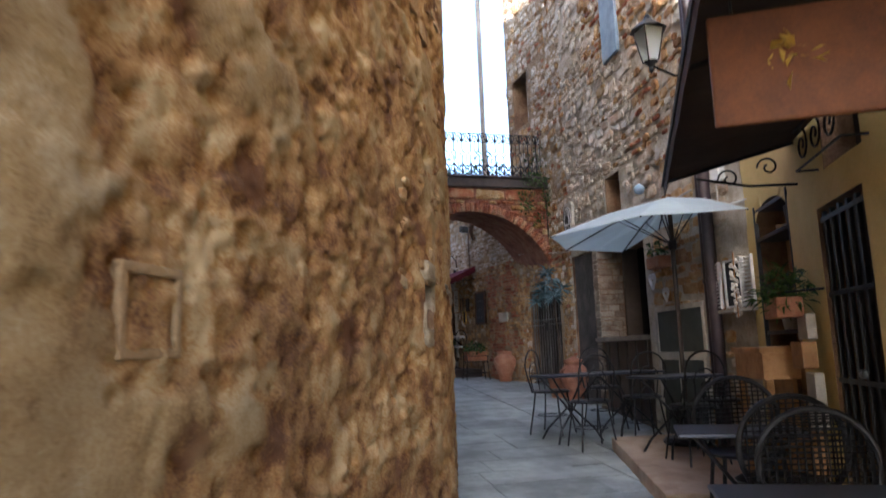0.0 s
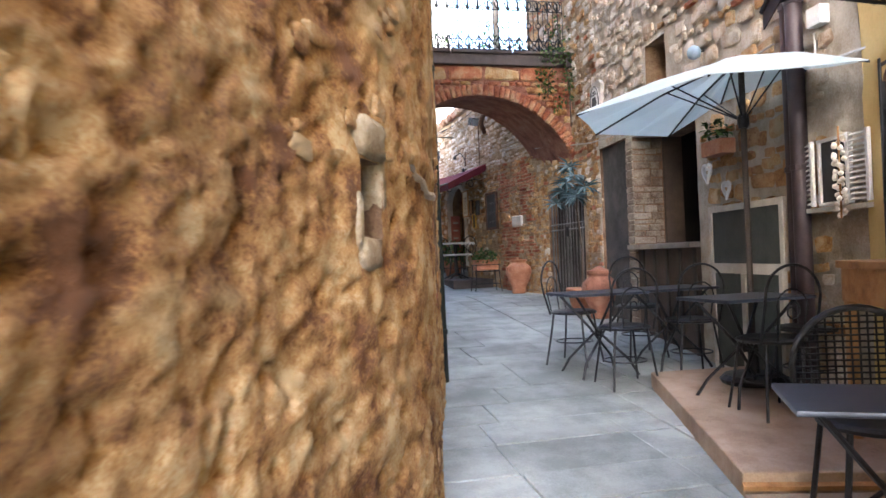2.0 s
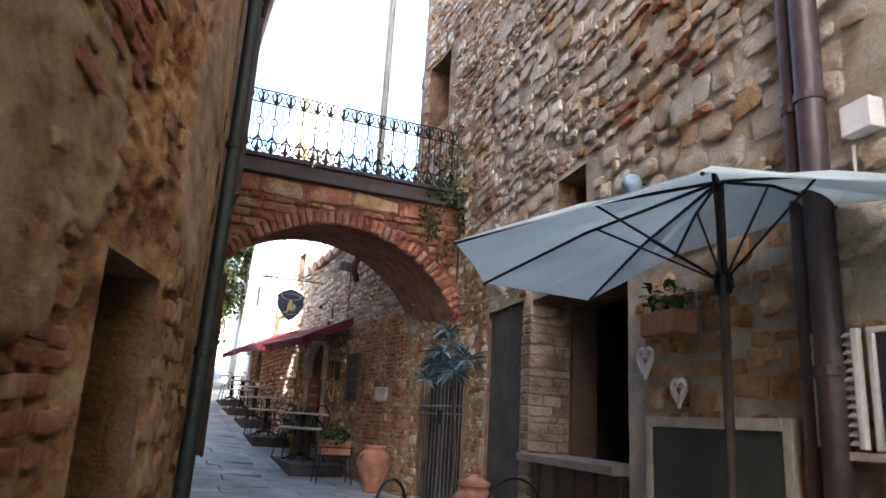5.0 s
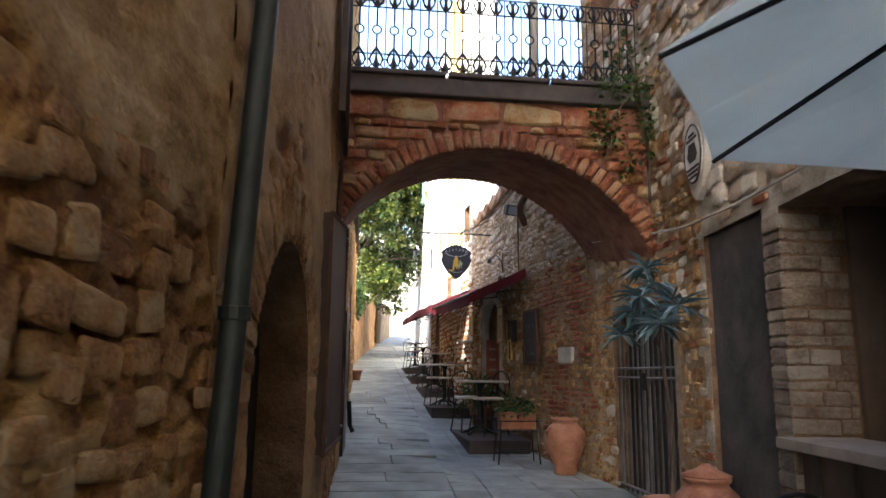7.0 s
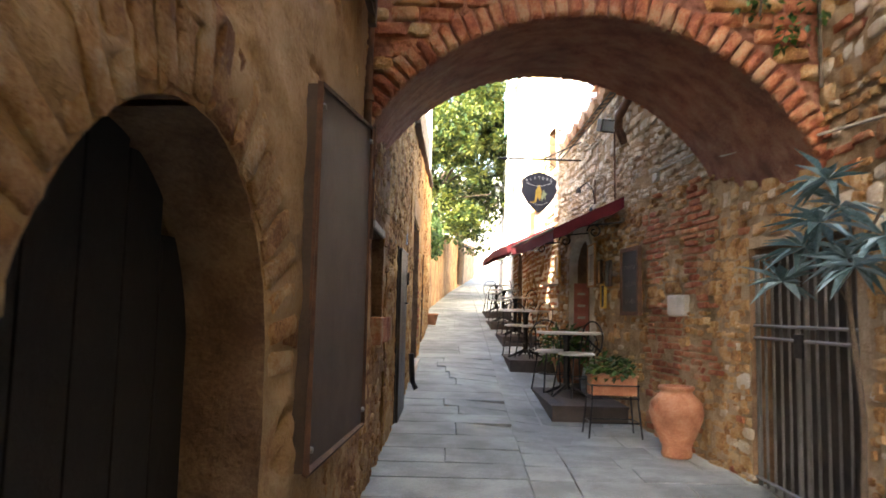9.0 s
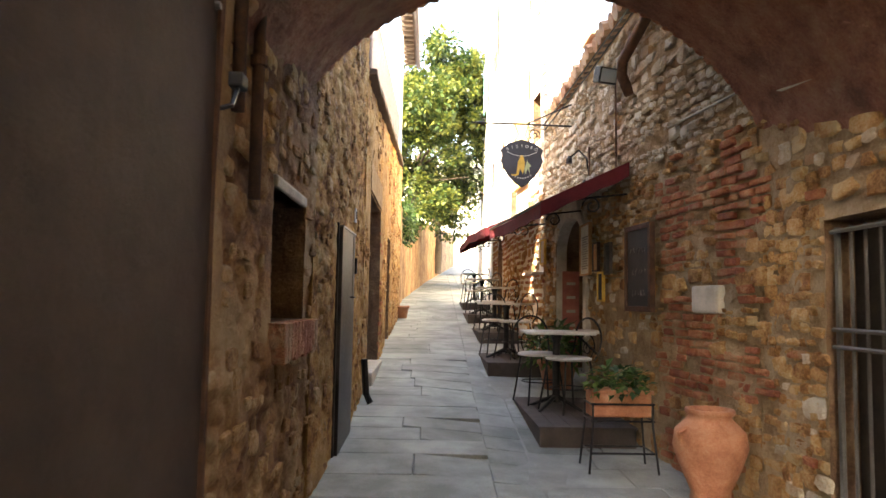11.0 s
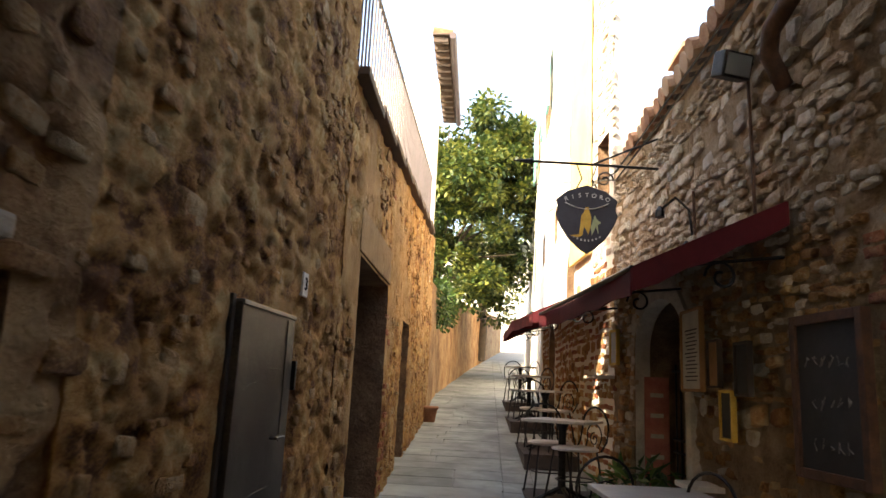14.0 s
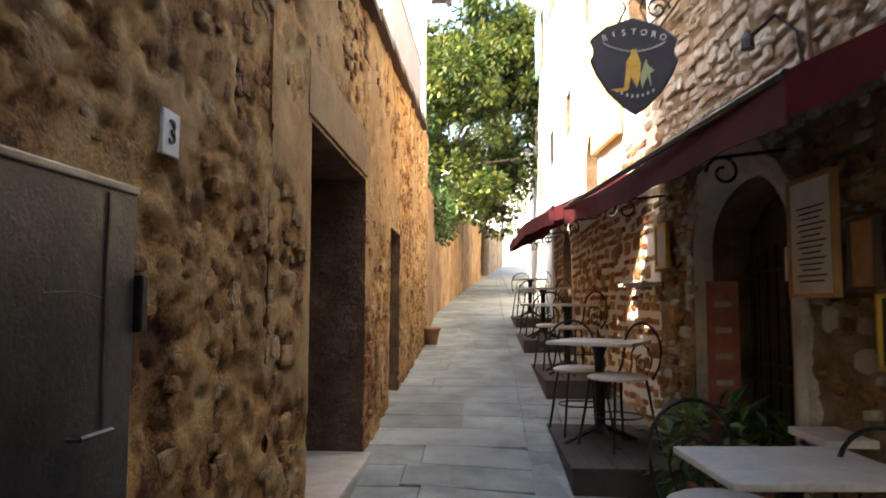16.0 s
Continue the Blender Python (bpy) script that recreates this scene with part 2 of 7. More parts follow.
def link(name, verts, faces, material, parent=None, smooth=False):
    me = bpy.data.meshes.new(name)
    me.from_pydata([tuple(v) for v in verts], [], [tuple(int(i) for i in f) for f in faces])
    me.validate()
    me.materials.append(material)
    if smooth:
        me.polygons.foreach_set("use_smooth", [True] * len(me.polygons))
    ob = new(name, me)
    ob.parent = parent
    return ob

def wall(name, line, y0, y1, z0, top, holes, relief, material, label, thick=0.45, step=0.06, seed=0.0, cell=0.35, fine=None, flake=0.0, lump=0.0, skin=None, stony_=0.6):
    """A rough wall along a line with openings through its face; top: a number or a function of y."""
    s0, s1 = line.sy(y0), line.sy(y1)
    topf = top if callable(top) else (lambda y: top + 0 * y)
    zmax = float(max(topf(np.array([y0, y1, (y0 + y1) / 2]))))
    us, vs = set(np.linspace(s0, s1, int((s1 - s0) / step) + 1)), set(np.linspace(z0, zmax, int((zmax - z0) / step) + 1))
    if fine:
        fa, fb, fz, fs = line.sy(fine[0]), line.sy(fine[1]), fine[2], fine[3]
        us = set(np.linspace(s0, fa, int((fa - s0) / 0.15) + 2)) | set(np.linspace(fa, fb, int((fb - fa) / fs) + 1)) | set(np.linspace(fb, s1, int((s1 - fb) / 0.1) + 2))
        vs = set(np.linspace(z0, fz, int((fz - z0) / fs) + 1)) | set(np.linspace(fz, zmax, int((zmax - fz) / 0.1) + 2))
        step = fs
    hs = []
    for y_a, y_b, za, zb, rise, depth in holes:
        a, b = line.sy(y_a), line.sy(y_b)
        hs.append((a, b, za, zb, rise, depth))
        us = {u for u in us if abs(u - a) > step * 0.45 and abs(u - b) > step * 0.45} | {a, b}
        vs = {v for v in vs if abs(v - za) > step * 0.45 and abs(v - zb) > step * 0.45} | {za, zb}
    us, vs = np.array(sorted(us)), np.array(sorted(vs))
    U, V = np.meshgrid(us, vs, indexing="ij")
    keep = np.ones((len(us) - 1, len(vs) - 1), bool)
    cu, cv = (us[:-1] + us[1:]) / 2, (vs[:-1] + vs[1:]) / 2
    CU, CV = np.meshgrid(cu, cv, indexing="ij")
    quiet = np.ones_like(U)
    for a, b, za, zb, rise, depth in hs:
        mid, half = (a + b) / 2, (b - a) / 2
        zs = zb - rise
        def head(u):
            return zs + rise * np.sqrt(np.clip(1 - ((u - mid) / half) ** 2, 0, 1)) if rise else zb + 0 * u
        keep &= ~((CU > a) & (CU < b) & (CV > za) & (CV < head(CU)))
        if rise:
            r = np.sqrt(((U - mid) / half) ** 2 + (np.maximum(V - zs, 0) / rise) ** 2) + 1e-9
            near = (V > zs + 1e-6) & (np.abs(r - 1) * min(half, rise) < step * 0.8)
            U = np.where(near, mid + (U - mid) / r, U)
            V = np.where(near, zs + (V - zs) / r, V)
        d = np.maximum(np.maximum(a - U, U - b), np.maximum(za - V, V - head(U)))
        quiet = np.minimum(quiet, np.clip(d / 0.12, 0.25, 1))
    P, N = line.at(U), line.nor(U)
    V = np.minimum(V, topf(np.interp(U, line.s, line.q[:, 1])))
    big = fract(U / cell + seed, V / cell + seed, 4, 0.62)
    D = relief * quiet * (big * 2.2 - 0.9 * np.abs(fract(U / (cell * 0.45) + 5 + seed, V / (cell * 0.3) + seed, 3, 0.6)) * 2 + 0.6 * fract(U / 0.12 + seed, V / 0.09, 2))
    bare, tone = np.ones_like(U), np.zeros_like(U)
    if skin:
        # what is left of the plaster skin stands proud of the bare, crumbling stone
        Y = np.interp(U, line.s, line.q[:, 1])
        edge = fract(U / 0.8 + 40 + seed, V / 0.65 + 11, 5, 0.6) + 0.12 * fract(U / 0.11 + 9, V / 0.09 + seed, 3, 0.6)
        bare = np.clip((edge + skin(Y, V)) / 0.05 + 0.5, 0, 1)
        D = D * (0.3 + 0.7 * bare) + quiet * flake * 0.8 * (1 - bare)
        ridge = 1 - 2.6 * np.abs(fract(U / 0.16 + 70 + seed, V / 0.11 + 23, 4, 0.6))
        D = D + quiet * flake * bare * (1.1 * np.clip(ridge, -0.4, 1) - 0.9)
        hole = fract(U / 0.09 + 13 + seed, V / 0.07 + 3, 3, 0.6)
        D = D - quiet * flake * (0.35 + 0.9 * bare) * np.clip((hole - 0.13) / 0.08, 0, 1)
        fold = fract(U / 0.22 + 81 + seed, V / 0.13 + 7, 3, 0.55)
        D = D + quiet * flake * 0.5 * (1 - bare) * np.clip((fold - 0.02) / 0.06, 0, 1)
    if lump:
        wu, wv = U + 0.08 * fract(U / 0.2 + 3, V / 0.2, 2), V + 0.06 * fract(U / 0.2 + 51, V / 0.2 + 8, 2)
        stony = bare * np.clip((fract(U / 1.1 + 60 + seed, V / 0.9 + 5, 3) + 0.16) / 0.12, 0.15, 1)
        wu, wv = wu + 0.05 * fract(U / 0.07 + 5, V / 0.07, 2), wv + 0.04 * fract(U / 0.07 + 61, V / 0.07 + 2, 2)
        rocky = np.clip((fract(U / 0.7 + 22 + seed, V / 0.5 + 15, 3) + 0.12) / 0.15, 0, 1) * stony_
        big_, small_, own = worley(wu / 0.19, wv / 0.115), worley(wu / 0.06 + 20, wv / 0.05), lump_id(wu / 0.19, wv / 0.115) - 0.5
        D = D + quiet * lump * stony * (rocky * (1.7 * big_ - 1.2 + 1.1 * own) + 0.35 * small_)
        # each stone has its own tint, the creases between them are darker and redder
        tone = bare * rocky * (0.26 * own - 0.13 * (1 - big_))
        crumb = fract(U / 0.13 + 44 + seed, V / 0.085 + 6, 5, 0.72)
        D = D + quiet * lump * 2.2 * (0.15 + 0.85 * bare) * (np.abs(crumb) * -2.2 + 0.3)
        tone = tone + (0.25 + 0.75 * bare) * (0.42 * fract(U / 0.3 + 7, V / 0.2 + 9, 5, 0.7) + 0.22 * crumb)
        D = D + quiet * lump * 0.9 * (0.2 + 0.8 * bare) * fract(U / 0.06 + 33, V / 0.05, 3, 0.65)
    X = np.concatenate([P + N * D[..., None], V[..., None]], -1)
    nu, nv = U.shape
    idx = np.arange(nu * nv).reshape(nu, nv)
    verts = [tuple(p) for p in X.reshape(-1, 3)]
    faces = []
    flat = X.reshape(-1, 3)
    for i, j in zip(*np.nonzero(keep)):
        if flat[idx[i, j + 1]][2] - flat[idx[i, j]][2] < 1e-4 and flat[idx[i + 1, j + 1]][2] - flat[idx[i + 1, j]][2] < 1e-4:
            keep[i, j] = False
            continue
        f = (idx[i, j], idx[i + 1, j], idx[i + 1, j + 1], idx[i, j + 1])
        faces.append(f if line.side > 0 else f[::-1])
    front = len(faces)
    # reveals of the openings, then back and top
    fl = line.side
    Nf = N.reshape(-1, 2)
    def reveal(i0, i1, depth):
        k = len(verts)
        for d in (0.0, depth):
            for i in (i0, i1):
                x, y, z = verts[i]
                n = Nf[i]
                verts.append((x - n[0] * d, y - n[1] * d, z))
        faces.append((k, k + 1, k + 3, k + 2))
    for a, b, za, zb, rise, depth in hs:
        inside = (CU > a) & (CU < b) & (CV > za) & (CV < zb + 0.01) & ~keep
        for i, j in zip(*np.nonzero(inside)):
            for (di, dj, e) in ((-1, 0, (idx[i, j], idx[i, j + 1])), (1, 0, (idx[i + 1, j], idx[i + 1, j + 1])), (0, -1, (idx[i, j], idx[i + 1, j])), (0, 1, (idx[i, j + 1], idx[i + 1, j + 1]))):
                a2, b2 = i + di, j + dj
                if 0 <= a2 < keep.shape[0] and 0 <= b2 < keep.shape[1] and keep[a2, b2]:
                    reveal(int(e[0]), int(e[1]), depth)
    lined = len(faces)
    cols = np.linspace(0, nu - 1, max(3, nu // 12)).astype(int)
    prev = None
    for i in cols:
        x, y, zt = X[i, -1]
        n = N[i, 0]
        k = len(verts)
        verts.extend([(x - n[0] * thick, y - n[1] * thick, z0), (x - n[0] * thick, y - n[1] * thick, zt)])
        if prev is not None:
            faces.append((prev[0], prev[0] + 1, k + 1, k))
            faces.append((int(idx[prev[1], -1]), int(idx[i, -1]), k + 1, prev[0] + 1))
        if i in (0, nu - 1):
            faces.append((int(idx[i, 0]), int(idx[i, -1]), k + 1, k))
        prev = (k, i)
    ob = link(name, verts, faces, material)
    ob.data.polygons.foreach_set("use_smooth", [i < front for i in range(len(ob.data.polygons))])
    # inner faces of the openings take the shade-darkened slot
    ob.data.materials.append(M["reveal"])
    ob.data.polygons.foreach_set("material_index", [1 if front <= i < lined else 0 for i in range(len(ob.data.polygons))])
    att = ob.data.attributes.new("bare", "FLOAT", "POINT")
    worn = np.ones(len(ob.data.vertices), np.float32)
    worn[:nu * nv] = bare.reshape(-1)
    att.data.foreach_set("value", worn)
    tint = np.zeros(len(ob.data.vertices), np.float32)
    tint[:nu * nv] = tone.reshape(-1)
    ob.data.attributes.new("tone", "FLOAT", "POINT").data.foreach_set("value", tint)
    tagged(ob, label, "wall", kind="structure")
    def surface(u, v):
        return relief * (fract(u / cell + seed, v / cell + seed, 4, 0.62) * 2.2)
    return ob, hs, topf, surface

# ---- structure ----
# wl1, wl2: unseen 10 m tops and stretch behind the camera added to block sun
wl1 = wall("wall_left_near", LEFT, -8.9, 7.3, -1.4, 10.0, [(3.73, 3.89, 1.26, 1.49, 0, 0.3), (5.86, 6.32, 1.02, 1.85, 0, 0.42)], 0.022, M["plaster_ochre"],
           "old ochre plastered stone wall with eroded patches", step=0.05, seed=3.1, cell=0.4, fine=(0.6, 7.25, 3.3, 0.015), flake=0.013, lump=0.01, stony_=0.3,
           skin=lambda y, z: -0.16 + 0.3 * np.clip((y - 1.7) / 0.7, 0, 1) - 0.12 * np.clip((z - 1.6) / 1.2, 0, 1) - 0.3 * np.clip((y - 6.2) / 0.3, 0, 1) * np.clip((z - 1.75) / 0.2, 0, 1))
wl2 = wall("wall_left_arch_door", LEFT, 7.3, 12.0, -0.4, 10.0, [(7.7, 8.73, 0.1, 2.08, 0.62, 0.25), (11.1, 11.8, 1.6, 2.17, 0, 0.4)], 0.03, M["plaster_smooth"],
           "weathered tan plaster and stone wall with arched doorway", step=0.05, seed=9.4, flake=0.012, fine=(7.35, 11.95, 3.4, 0.024), lump=0.012,
           skin=lambda y, z: -0.1 + 0.22 * np.clip((y - 10.2) / 0.5, 0, 1) + 0.12 * np.clip((1.6 - z) / 0.4, 0, 1) - 0.14 * np.clip((z - 2.5) / 0.3, 0, 1) * (y < 10.4))
wl3 = wall("wall_left_alley", LEFT, 12.0, 14.5, 0.2, 6.85, [(12.86, 13.5, 0.3, 2.21, 0, 0.12)], 0.02, M["mortar_tan"],
           "rough tan rubble stone wall with metal door", step=0.04, seed=5.2, stony_=0.5, flake=0.011, fine=(12.05, 14.45, 4.6, 0.02), lump=0.014,
           skin=lambda y, z: 0.22 - 0.2 * np.clip((y - 13.4) / 0.3, 0, 1) * np.clip((z - 1.9) / 0.5, 0, 1))
wl4 = wall("wall_left_terrace", LEFT, 14.5, 22.0, 0.4, lambda y: g(y) + 2.98, [(15.12, 16.62, 0.5, 2.78, 0, 0.55), (17.9, 18.6, 0.9, 2.6, 0, 0.25)], 0.024, M["mortar_tan"],
           "rough tan rubble stone wall below a terrace", step=0.04, seed=6.7, flake=0.011, fine=(14.55, 19.0, 3.8, 0.025), lump=0.013,
           skin=lambda y, z: 0.06 + 0.14 * np.clip((1.9 - z) / 0.5, 0, 1))
wr1 = wall("wall_right_cafe", RIGHT, -2.5, 5.1, -1.2, 9.0, [(4.2, 4.9, -0.1, 2.2, 0.18, 0.25), (3.05, 3.68, -0.3, 1.92, 0, 0.3), (3.0, 3.5, 2.12, 3.1, 0, 0.25)], 0.012, M["yellow_plaster"],
           "yellow plastered cafe front with a shelf niche", step=0.06, seed=1.7)
wr2 = wall("wall_right_tall", RIGHT, 5.1, 9.65, -0.4, 9.0, [(7.17, 8.58, 0.05, 2.42, 0, 0.55), (7.7, 8.15, 2.65, 3.28, 0, 0.35), (8.75, 9.55, 0.3, 2.45, 0, 0.05)], 0.03, M["mortar_grey"],
           "tall grey and tan rubble stone facade", thick=1.6, step=0.055, seed=2.3)
wr2b = wall("wall_right_gate", RIGHT, 9.65, 12.0, -0.4, 9.0, [(10.22, 11.46, 0.5, 2.12, 0, 0.2), (11.1, 11.75, 5.1, 6.05, 0, 0.35)], 0.03, M["mortar_warm"],
            "warm tan rubble stone facade round an iron gate", thick=1.6, step=0.045, seed=2.3, lump=0.012)
wr3 = wall("wall_right_alley", RIGHT, 12.0, 17.25, 0.2, 4.12, [(15.33, 16.69, 0.5, 2.68, 0.38, 0.4)], 0.035, M["mortar_warm"],
           "rubble and brick wall of the low restaurant house", step=0.05, seed=8.8, fine=(12.05, 17.2, 4.05, 0.032), lump=0.012)
wr4 = wall("wall_right_far", RIGHT, 17.25, 45.0, 0.5, 9.5, [(17.42, 17.9, 3.95, 4.62, 0, 0.3), (19.1, 19.95, 3.0, 3.82, 0.4, 0.3), (19.35, 19.8, 5.1, 5.6, 0, 0.3), (21.5, 22.6, 1.2, 3.0, 0.5, 0.3), (21.4, 21.9, 4.3, 4.9, 0, 0.25), (23.2, 24.2, 7.0, 8.5, 0, 0.3), (24.0, 24.6, 4.4, 5.0, 0, 0.25), (27.0, 28.0, 7.2, 8.6, 0, 0.3), (28.0, 28.8, 4.4, 5.6, 0, 0.3)], 0.015, M["white_plaster"],
           "sunlit pale plastered house front", step=0.12, seed=4.4)

def box(bm, x0, x1, y0, y1, z0, z1, m=None, bevel=0.0):
    r = bmesh.ops.create_cube(bm, size=1)
    vs = r["verts"]
    bmesh.ops.transform(bm, verts=vs, matrix=Matrix.Translation(((x0 + x1) / 2, (y0 + y1) / 2, (z0 + z1) / 2)) @ Matrix.Diagonal((x1 - x0, y1 - y0, z1 - z0, 1)))
    if bevel:
        es = list({e for v in vs for e in v.link_edges})
        r2 = bmesh.ops.bevel(bm, geom=es, offset=bevel, segments=2, affect="EDGES", profile=0.6)
        vs = list({v for f in r2["faces"] for v in f.verts} | {v for v in vs if v.is_valid})
    if m is not None:
        bmesh.ops.transform(bm, verts=[v for v in vs if v.is_valid], matrix=m)
    return vs

def part(name, bm, material, parent=None, label="", smooth=False):
    me = bpy.data.meshes.new(name)
    bmesh.ops.recalc_face_normals(bm, faces=bm.faces)
    bm.to_mesh(me)
    bm.free()
    me.materials.append(material)
    if smooth:
        me.polygons.foreach_set("use_smooth", [True] * len(me.polygons))
    ob = new(name, me)
    ob.parent = parent
    if label:
        ob["label"] = label
    return ob

# ground: one sheet to the horizon, rising with the street
gv, gf = [], []
for j, y in enumerate((-200, -30, 0, 11, 12, 13.2, 15, 17, 18.5, 30, 60, 400)):
    for i, x in enumerate((-300, -20, -3, 2.4, 2.9, 3.3, 3.7, 6, 20, 300)):
        gv.append((x, y, G(x, min(60, max(y, -30))) - 0.014))
for j in range(11):
    for i in range(9):
        a = j * 10 + i
        gf.append((a, a + 1, a + 11, a + 10))
ground = tagged(link("ground", gv, gf, M["joint"]), "dark mortar bed of the rising street", "ground", kind="structure")

# bridge over the alley
BY0, BY1 = 10.5, 12.0
def intrados(x, far=0.0):
    rad = 1.42 + 0.06 * far
    return 3.325 + 0.17 * far - rad + math.sqrt(rad * rad - min(1.38, abs(x - 3.19 + 0.04 * far)) ** 2)

def bridge():
    v, f = [], []
    xs = [1.9 + (4.62 - 1.9) * (0.5 - 0.5 * math.cos(math.pi * i / 40)) for i in range(41)]
    for i, x in enumerate(xs):
        a, b = intrados(x), intrados(x, 1.0)
        v += [(x, BY0, a), (x, BY0, 3.72), (x, BY1, b), (x, BY1, 3.72)]
        if i:
            k, p = 4 * i, 4 * (i - 1)
            f += [(p, k, k + 1, p + 1), (k + 2, p + 2, p + 3, k + 3), (k, p, p + 2, k + 2), (p + 1, k + 1, k + 3, p + 3)]
    ob = link("bridge_arch", v, f, M["bridge_core"])
    return tagged(ob, "stone and brick arch bridge spanning the alley", "arch", kind="structure")

arch_bridge = bridge()

# left wing above the terrace, garden wall, café end wall behind the camera
def slab_wall(name, p, q, z0, z1, thick, material, label):
    p, q = Vector((*p, 0)), Vector((*q, 0))
    d = (q - p).normalized()
    n = Vector((d.y, -d.x, 0)) * thick
    bm = bmesh.new()
    vs = [bm.verts.new(w) for w in ((p.x, p.y, z0), (q.x, q.y, z0), (q.x + n.x, q.y + n.y, z0), (p.x + n.x, p.y + n.y, z0), (p.x, p.y, z1), (q.x, q.y, z1), (q.x + n.x, q.y + n.y, z1), (p.x + n.x, p.y + n.y, z1))]
    for k in ((0, 1, 2, 3), (4, 5, 6, 7), (0, 1, 5, 4), (1, 2, 6, 5), (2, 3, 7, 6), (3, 0, 4, 7)):
        bm.faces.new([vs[i] for i in k])
    return tagged(part(name, bm, material), label, "wall", kind="structure")

slab_wall("wall_wing_front", (-6.0, 21.4), (2.03, 21.4), 3.5, 7.0, -0.4, M["white_plaster"], "white plastered house wing above the terrace")
slab_wall("wall_wing_side", (2.03, 21.4), (1.9, 23.4), 3.5, 7.0, -0.3, M["white_plaster"], "white plastered side of the house wing")
slab_wall("wall_terrace_back", (-1.5, 14.5), (-1.5, 21.4), 3.0, 7.2, -0.3, M["white_plaster"], "white plastered wall at the back of the terrace")
GARDEN = Line([(2.0, 22.0), (1.95, 26.0), (2.6, 36.0), (4.6, 60.0)], 1)
wall("wall_garden", GARDEN, 22.0, 59.0, 0.8, lambda y: g(y) + 2.3, [], 0.03, M["plaster_smooth"], "faded ochre garden wall along the street", step=0.2)

# ---- materials of the things ----
M["terracotta"] = mat("terracotta", [(0.32, 0.12, 0.06), (0.45, 0.19, 0.1), (0.52, 0.27, 0.16)], 0.8, 8, 80, 0.4, stain=0.3)
M["table_metal"] = mat("table_metal", [(0.035, 0.042, 0.06), (0.055, 0.065, 0.09)], 0.35, 10, 150, 0.15, metal=0.3, stain=0.2)
M["marble_top"] = mat("marble_top", [(0.5, 0.49, 0.47), (0.66, 0.65, 0.62)], 0.4, 5, 40, 0.1, stain=0.1)
M["canvas_white"] = mat("canvas_white", [(0.68, 0.75, 0.76), (0.77, 0.84, 0.85)], 0.9, 3, 200, 0.2, stain=0.08)
M["canvas_red"] = mat("canvas_red", [(0.095, 0.006, 0.011), (0.15, 0.011, 0.019)], 0.88, 5, 220, 0.25, stain=0.25)
M["canvas_brown"] = mat("canvas_brown", [(0.025, 0.012, 0.008), (0.045, 0.022, 0.014)], 0.9, 4, 200, 0.2)
M["deck"] = mat("deck", [(0.3, 0.2, 0.13), (0.4, 0.29, 0.2), (0.45, 0.34, 0.25)], 0.75, 4, 90, 0.3, stain=0.25)
M["deck_dark"] = mat("deck_dark", [(0.05, 0.038, 0.034), (0.09, 0.07, 0.062)], 0.8, 6, 90, 0.3, stain=0.3)
M["wood_warm"] = mat("wood_warm", [(0.26, 0.12, 0.035), (0.4, 0.2, 0.07), (0.46, 0.26, 0.1)], 0.65, 7, 110, 0.3)
M["sign_wood"] = mat("sign_wood", [(0.13, 0.036, 0.007), (0.23, 0.072, 0.014)], 0.55, 6, 90, 0.3)
M["white_paint"] = mat("white_paint", [(0.58, 0.57, 0.55), (0.72, 0.71, 0.69)], 0.6, 8, 100, 0.2, stain=0.2)
M["board_green"] = mat("board_green", [(0.03, 0.035, 0.03), (0.06, 0.065, 0.055)], 0.8, 4, 60, 0.2, stain=0.3)
M["slate"] = mat("slate", [(0.02, 0.02, 0.022), (0.04, 0.04, 0.042)], 0.75, 4, 60, 0.15)
M["chalk"] = mat("chalk", [(0.5, 0.5, 0.48), (0.65, 0.65, 0.62)], 0.95, 30, 150, 0)
M["faint_chalk"] = mat("faint_chalk", [(0.1, 0.1, 0.1), (0.2, 0.2, 0.19)], 0.95, 30, 150, 0)
M["steel"] = mat("steel", [(0.16, 0.15, 0.14), (0.26, 0.25, 0.24)], 0.42, 4, 120, 0.15, metal=0.75, stain=0.35)
M["pipe_green"] = mat("pipe_green", [(0.01, 0.015, 0.012), (0.024, 0.034, 0.028)], 0.6, 8, 90, 0.2, metal=0.2, stain=0.3)
M["pipe_brown"] = mat("pipe_brown", [(0.045, 0.03, 0.034), (0.075, 0.052, 0.056)], 0.5, 6, 90, 0.15, stain=0.2)
M["rust"] = mat("rust", [(0.06, 0.03, 0.018), (0.13, 0.06, 0.03)], 0.85, 14, 120, 0.5)
M["leaf_blue"] = mat("leaf_blue", [(0.06, 0.105, 0.11), (0.13, 0.21, 0.23), (0.24, 0.34, 0.38)], 0.4, 5, 60, 0.2, vary=0.5, island=True, stain=0)
M["leaf_green"] = mat("leaf_green", [(0.02, 0.05, 0.012), (0.045, 0.1, 0.02), (0.1, 0.17, 0.035)], 0.5, 4, 60, 0.2, vary=0.5, island=True, stain=0)
M["leaf_tree"] = mat("leaf_tree", [(0.022, 0.045, 0.012), (0.055, 0.095, 0.02), (0.17, 0.18, 0.035)], 0.5, 0.9, 40, 0.2, vary=0.5, island=True, stain=0.3)
M["bark"] = mat("bark", [(0.06, 0.045, 0.03), (0.12, 0.09, 0.065)], 0.95, 12, 90, 0.8)
M["paper"] = mat("paper", [(0.55, 0.53, 0.47), (0.68, 0.66, 0.6)], 0.9, 5, 60, 0.05, stain=0.15)
M["sign_navy"] = mat("sign_navy", [(0.02, 0.022, 0.035), (0.04, 0.042, 0.06)], 0.55, 5, 80, 0.1)
